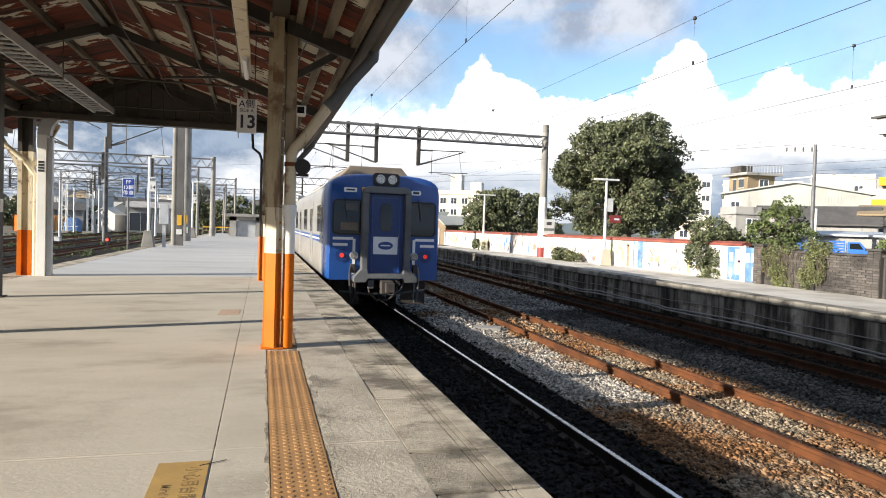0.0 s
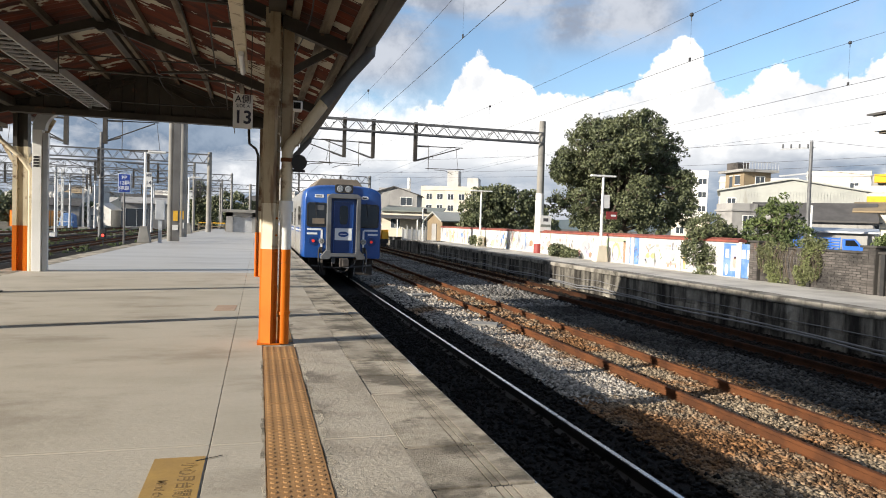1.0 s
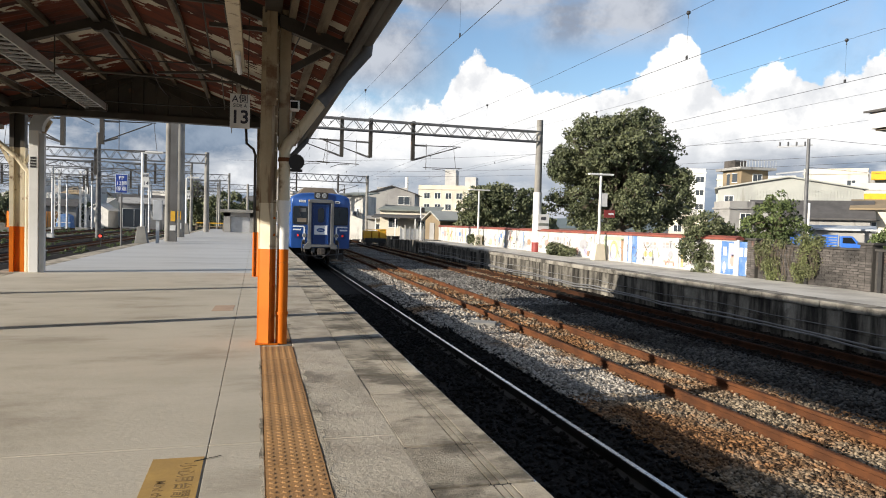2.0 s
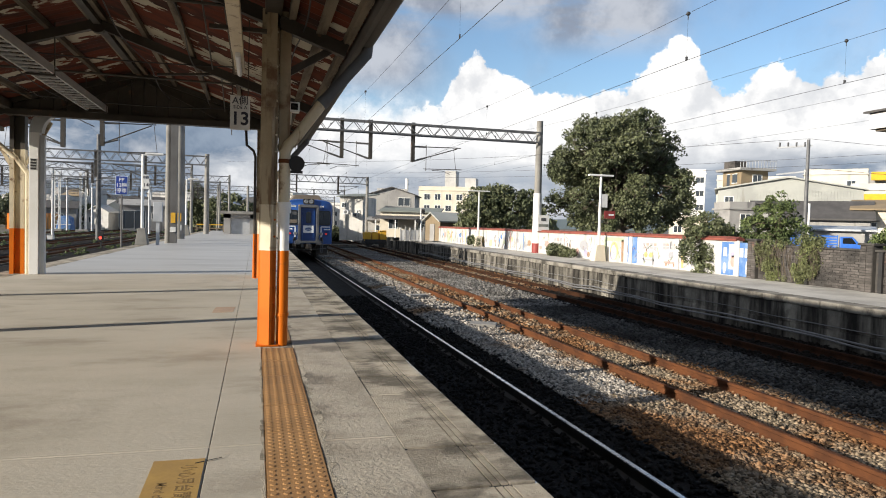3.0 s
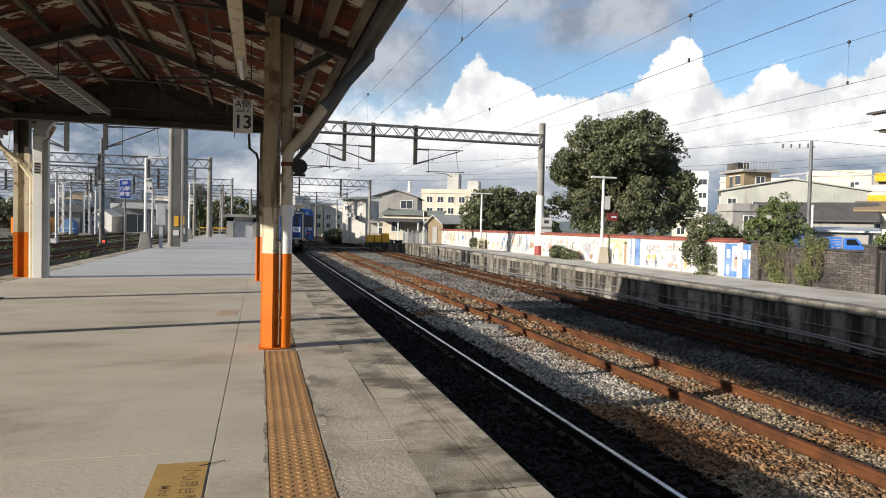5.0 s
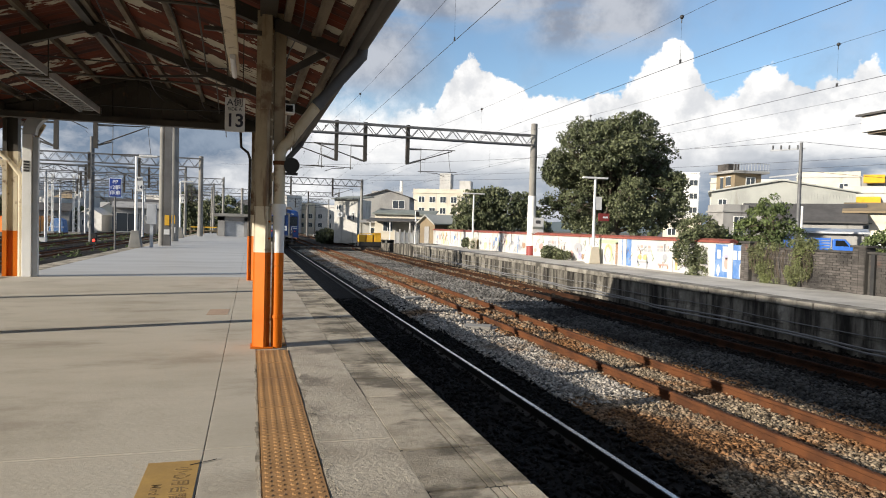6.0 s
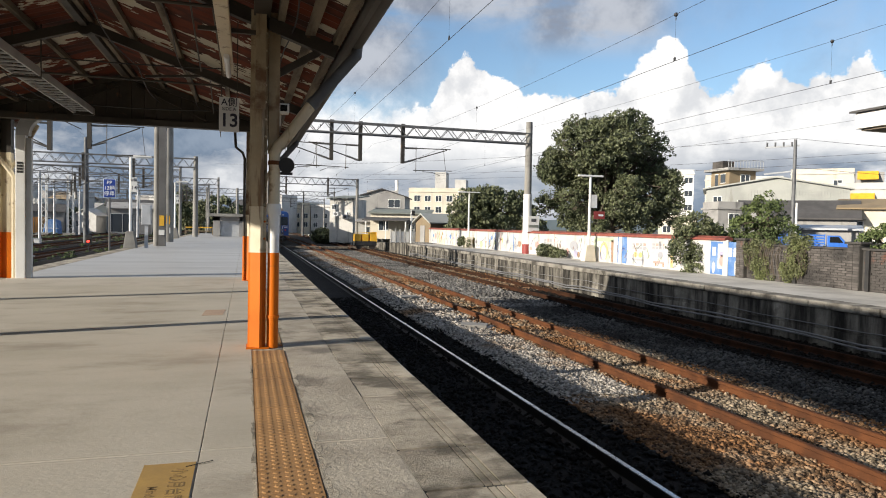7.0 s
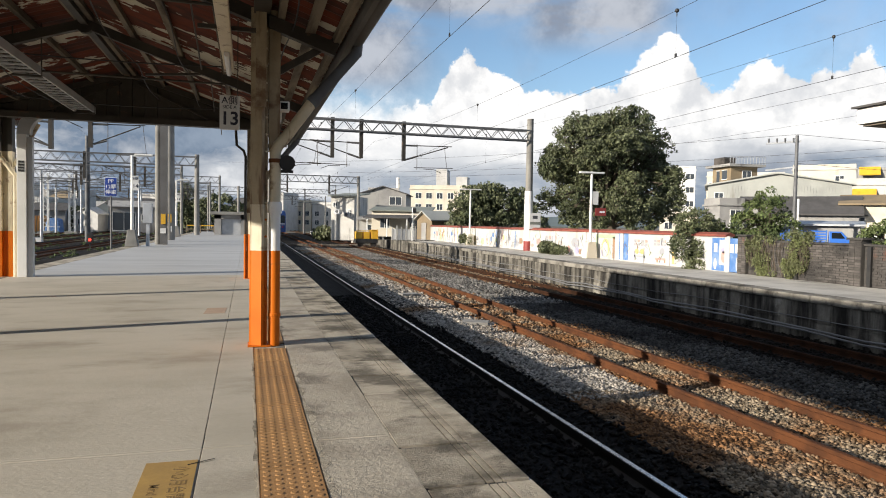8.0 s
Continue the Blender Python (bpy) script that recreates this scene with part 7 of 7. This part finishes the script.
    for i, (x, yy, w, h) in enumerate(((7.5, 168, 6, 8.5), (14.5, 175, 7, 7.0), (21, 170, 8, 6.5), (2, 190, 8, 5.5), (-8, 210, 9, 5.0), (28, 150, 7, 6.5))):
        house("town_block", "distant pale apartment block beyond the station", (x, yy, -1.2), -30 - 3 * i, w, 8, h, (PLASTER, CREAMWALL, PLASTER)[i % 3], "flat", GREYWALL, 0, grid("f", -w * 0.33, w * 0.33, 3, [z for z in (2.2, 4.4, 6.4) if z < h - 0.8], 1.1, 1.1))
    # across the yard
    z = -1.2
    house("depot_shed", "grey depot shed with a wide dark opening", (-18.9, 124.6, z), 8, 6.6, 6, 4.4, GREYWALL, "side", GREYWALL, 0.9, [("f", -1.2, 1.9, 3.4, 3.0), ("f", 2.2, 2.6, 1.4, 1.0)])
    house("white_house", "small white gabled house standing across the yard", (-25.4, 126.0, z), -24, 4.0, 2.6, 3.0, PLASTER, "gable", PLASTER, 1.1, [("f", 0.3, 1.9, 0.9, 1.0), ("f", -1.3, 1.7, 0.6, 0.9), ("s", 0.0, 1.8, 0.8, 1.0)])
    k = thing("storage_tank", "orange storage drum across the yard", "tank", (-36.0, 118.0, z))
    part("drum", M().cyl((0, 0, 0), (0, 0, 3.0), 1.2, 18), ORANGE, k, smooth=True)
    part("rim", M().cyl((0, 0, 3.0), (0, 0, 3.12), 1.25, 18), REDCAP, k)
    c = thing("container", "orange metal storage container across the yard", "container", (-31.0, 117.0, z))
    part("body", M().box(-0.9, 0.9, -1.2, 1.2, 0.15, 2.6), mat("faded_orange", (0.62, 0.27, 0.07), (0.5, 0.2, 0.05), 1.0, 0.6, fine=0.15), c, bevel=0.04)
    for x in (-0.45, 0.0, 0.45):
        part("door_rib", M().box(x - 0.04, x + 0.04, -1.25, -1.19, 0.2, 2.55), TANWALL, c)
    for x, s in ((-33.6, 1.0), (-28.6, 0.9)):
        c = thing("covered_stack", "stack of goods under a faded blue cover", "tarpaulin", (x, 116.0, z), group="covered stacks")
        part("cover", M().prism([(-1.3 * s, 0), (1.2 * s, 0), (1.0 * s, 2.0), (0.3, 2.6 * s), (-0.8 * s, 2.2)], "y", -1.2, 1.2), MURALBLUE, c, bevel=0.15)
        part("tie", M().box(-1.25 * s, 1.2 * s, -1.23, -1.2, 0.9, 0.98), WHITE, c)
    for x, yy, w, h in ((-36.8, 133, 2.4, 7.6), (-33.8, 131, 2.2, 5.2), (-31.4, 133, 2.0, 5.0), (-29.2, 138, 1.8, 6.6), (-16.6, 150, 3.2, 6.2)):
        house("white_house", "narrow white plaster house beyond the yard", (x, yy, z), -34, w, 4, h, PLASTER, "flat", PLASTER, 0, [("f", 0.2, h - 1.4, 0.7, 0.8)])
    for x, yy, w, h in ((-33.0, 126, 7.5, 3.6), (-20.5, 136, 8.0, 5.0)):
        house("dark_house", "dark weathered house with a tiled roof beyond the yard", (x, yy, z), 6, w, 4, h, GREYWALL, "side", DARKTILE, 1.1, [("f", -1.6, 2.0, 1.2, 1.0), ("f", 1.2, 2.0, 1.2, 1.0)])
    rng = random.Random(17)
    for i in range(16):
        x = -88 + i * 6.2 + rng.uniform(-1, 1)
        if -31 < x < -14:
            continue
        yy = 165 + rng.uniform(-18, 30)
        w, h = rng.uniform(5, 9), rng.uniform(4.0, 9.5)
        house("town_block", "distant town building across the yard", (x, yy, z), -18 - i, w, 7, h, rng.choice((PLASTER, GREYWALL, CREAMWALL, TANWALL)), rng.choice(("flat", "side", "flat")), rng.choice((GREYWALL, DARKTILE, TANWALL)), 1.4, grid("f", -w * 0.3, w * 0.3, 3, [q for q in (2.4, 4.8, 7.0) if q < h - 0.9], 1.2, 1.1))
    for i in range(9):
        x = -70 + i * 7.5
        house("town_block", "distant white town building on the skyline", (x, 235 + 12 * (i % 3), z), -30, 7, 8, 7.5 + 3.0 * ((i * 7) % 4) / 3, (PLASTER, GREYWALL)[i % 2], "flat", GREYWALL, 0, grid("f", -2, 2, 3, (3, 5.4), 1.2, 1.1))
    # parked blue truck behind the brick wall
    t = thing("truck", "bright blue flatbed truck behind the brick wall", "truck", (33.15, 33.15, -0.3), -45 + 180)
    part("cab", M().prism([(-2.1, 0.55), (-1.0, 0.55), (-1.0, 1.50), (-1.65, 1.50), (-2.05, 1.05)], "y", -0.75, 0.75), TRUCKBLUE, t, "blue cab", bevel=0.04)
    part("cab_window", M().prism([(-1.85, 1.08), (-1.15, 1.08), (-1.15, 1.42), (-1.6, 1.42)], "y", 0.752, 0.76), GLASS, t)
    part("bed", M().box(-0.9, 1.6, -0.8, 0.8, 0.6, 0.75), TRUCKBLUE, t, bevel=0.02)
    for i in range(5):
        part("side_slat", M().box(-0.9, 1.6, 0.78, 0.82, 0.80 + i * 0.16, 0.90 + i * 0.16), TRUCKBLUE, t)
    for i in range(6):
        part("stake", M().box(-0.9 + i * 0.49, -0.85 + i * 0.49, 0.74, 0.78, 0.75, 1.58), TRUCKBLUE, t)
    part("side_rail", M().box(-0.9, 1.6, 0.82, 0.84, 0.62, 0.72), TWHITE, t)
    for x in (-1.5, 1.0):
        for yy in (-0.7, 0.55):
            part("wheel", M().cyl((x, yy, 0.3), (x, yy + 0.18, 0.3), 0.3, 16), BLACK, t, smooth=True)
    # street pole and its lines
    u = thing("utility_pole", "grey concrete utility pole with crossarms", "utility pole", (31.2, 32.4, -0.3))
    part("shaft", M().cyl((0, 0, 0), (0, 0, 7.15), 0.125, 12, 0.09), TRUSS, u, smooth=True)
    part("crossarm", M().bar((-1.3, 1.0, 6.7), (0.2, -0.1, 6.8), 0.09, 0.09), GALV, u)
    part("crossarm", M().bar((-1.3, 1.0, 5.1), (0.1, -0.1, 5.3), 0.09, 0.09), GALV, u)
    for k in range(4):
        part("insulator", M().cyl((-1.2 + k * 0.35, 0.92 - k * 0.27, 6.75), (-1.2 + k * 0.35, 0.92 - k * 0.27, 7.0), 0.05, 8), GANG, u)
    part("cable_guard", M().cyl((0.16, -0.1, 0), (0.16, -0.1, 3.4), 0.07, 8), WHITE, u)
    for k, (p0, p1, sag) in enumerate((((-4, 95, 9.0), (31.2, 32.4, 6.9), 0.6), ((31.2, 32.4, 6.9), (58, 8, 5.0), 0.9), ((10, 70, 6.4), (60, 16, 8.4), 0.8), ((12, 70, 6.0), (60, 16, 7.9), 0.8), ((31.2, 32.4, 5.2), (60, 5, 3.5), 0.8))):
        w = thing("street_cable", "thin dark street cable", "cable", group="street cables")
        n = 14
        a, b = Vector(p0), Vector(p1)
        part("line", M().tube([a.lerp(b, i / n) - Vector((0, 0, sag * 4 * (i / n) * (1 - i / n))) for i in range(n + 1)], 0.011, 5), WIRE, w)
    hl = M()
    for i in range(60):
        a0, a1 = radians(-75 + i * 2.6), radians(-75 + (i + 1) * 2.6)
        e0 = 24 + 16 * noise.noise(Vector((i * 0.23, 0, 3))) + 6 * noise.noise(Vector((i * 0.8, 5, 3)))
        e1 = 24 + 16 * noise.noise(Vector(((i + 1) * 0.23, 0, 3))) + 6 * noise.noise(Vector(((i + 1) * 0.8, 5, 3)))
        R = 1900
        hl.add([(R * math.sin(a0), R * math.cos(a0), -30), (R * math.sin(a1), R * math.cos(a1), -30), (R * math.sin(a1), R * math.cos(a1), max(4, e1)), (R * math.sin(a0), R * math.cos(a0), max(4, e0))], [(0, 1, 2, 3)])
    solid("backdrop", hl, HILL, "low blue-grey hills on the horizon", "hills", kind="structure")


town()


motions()
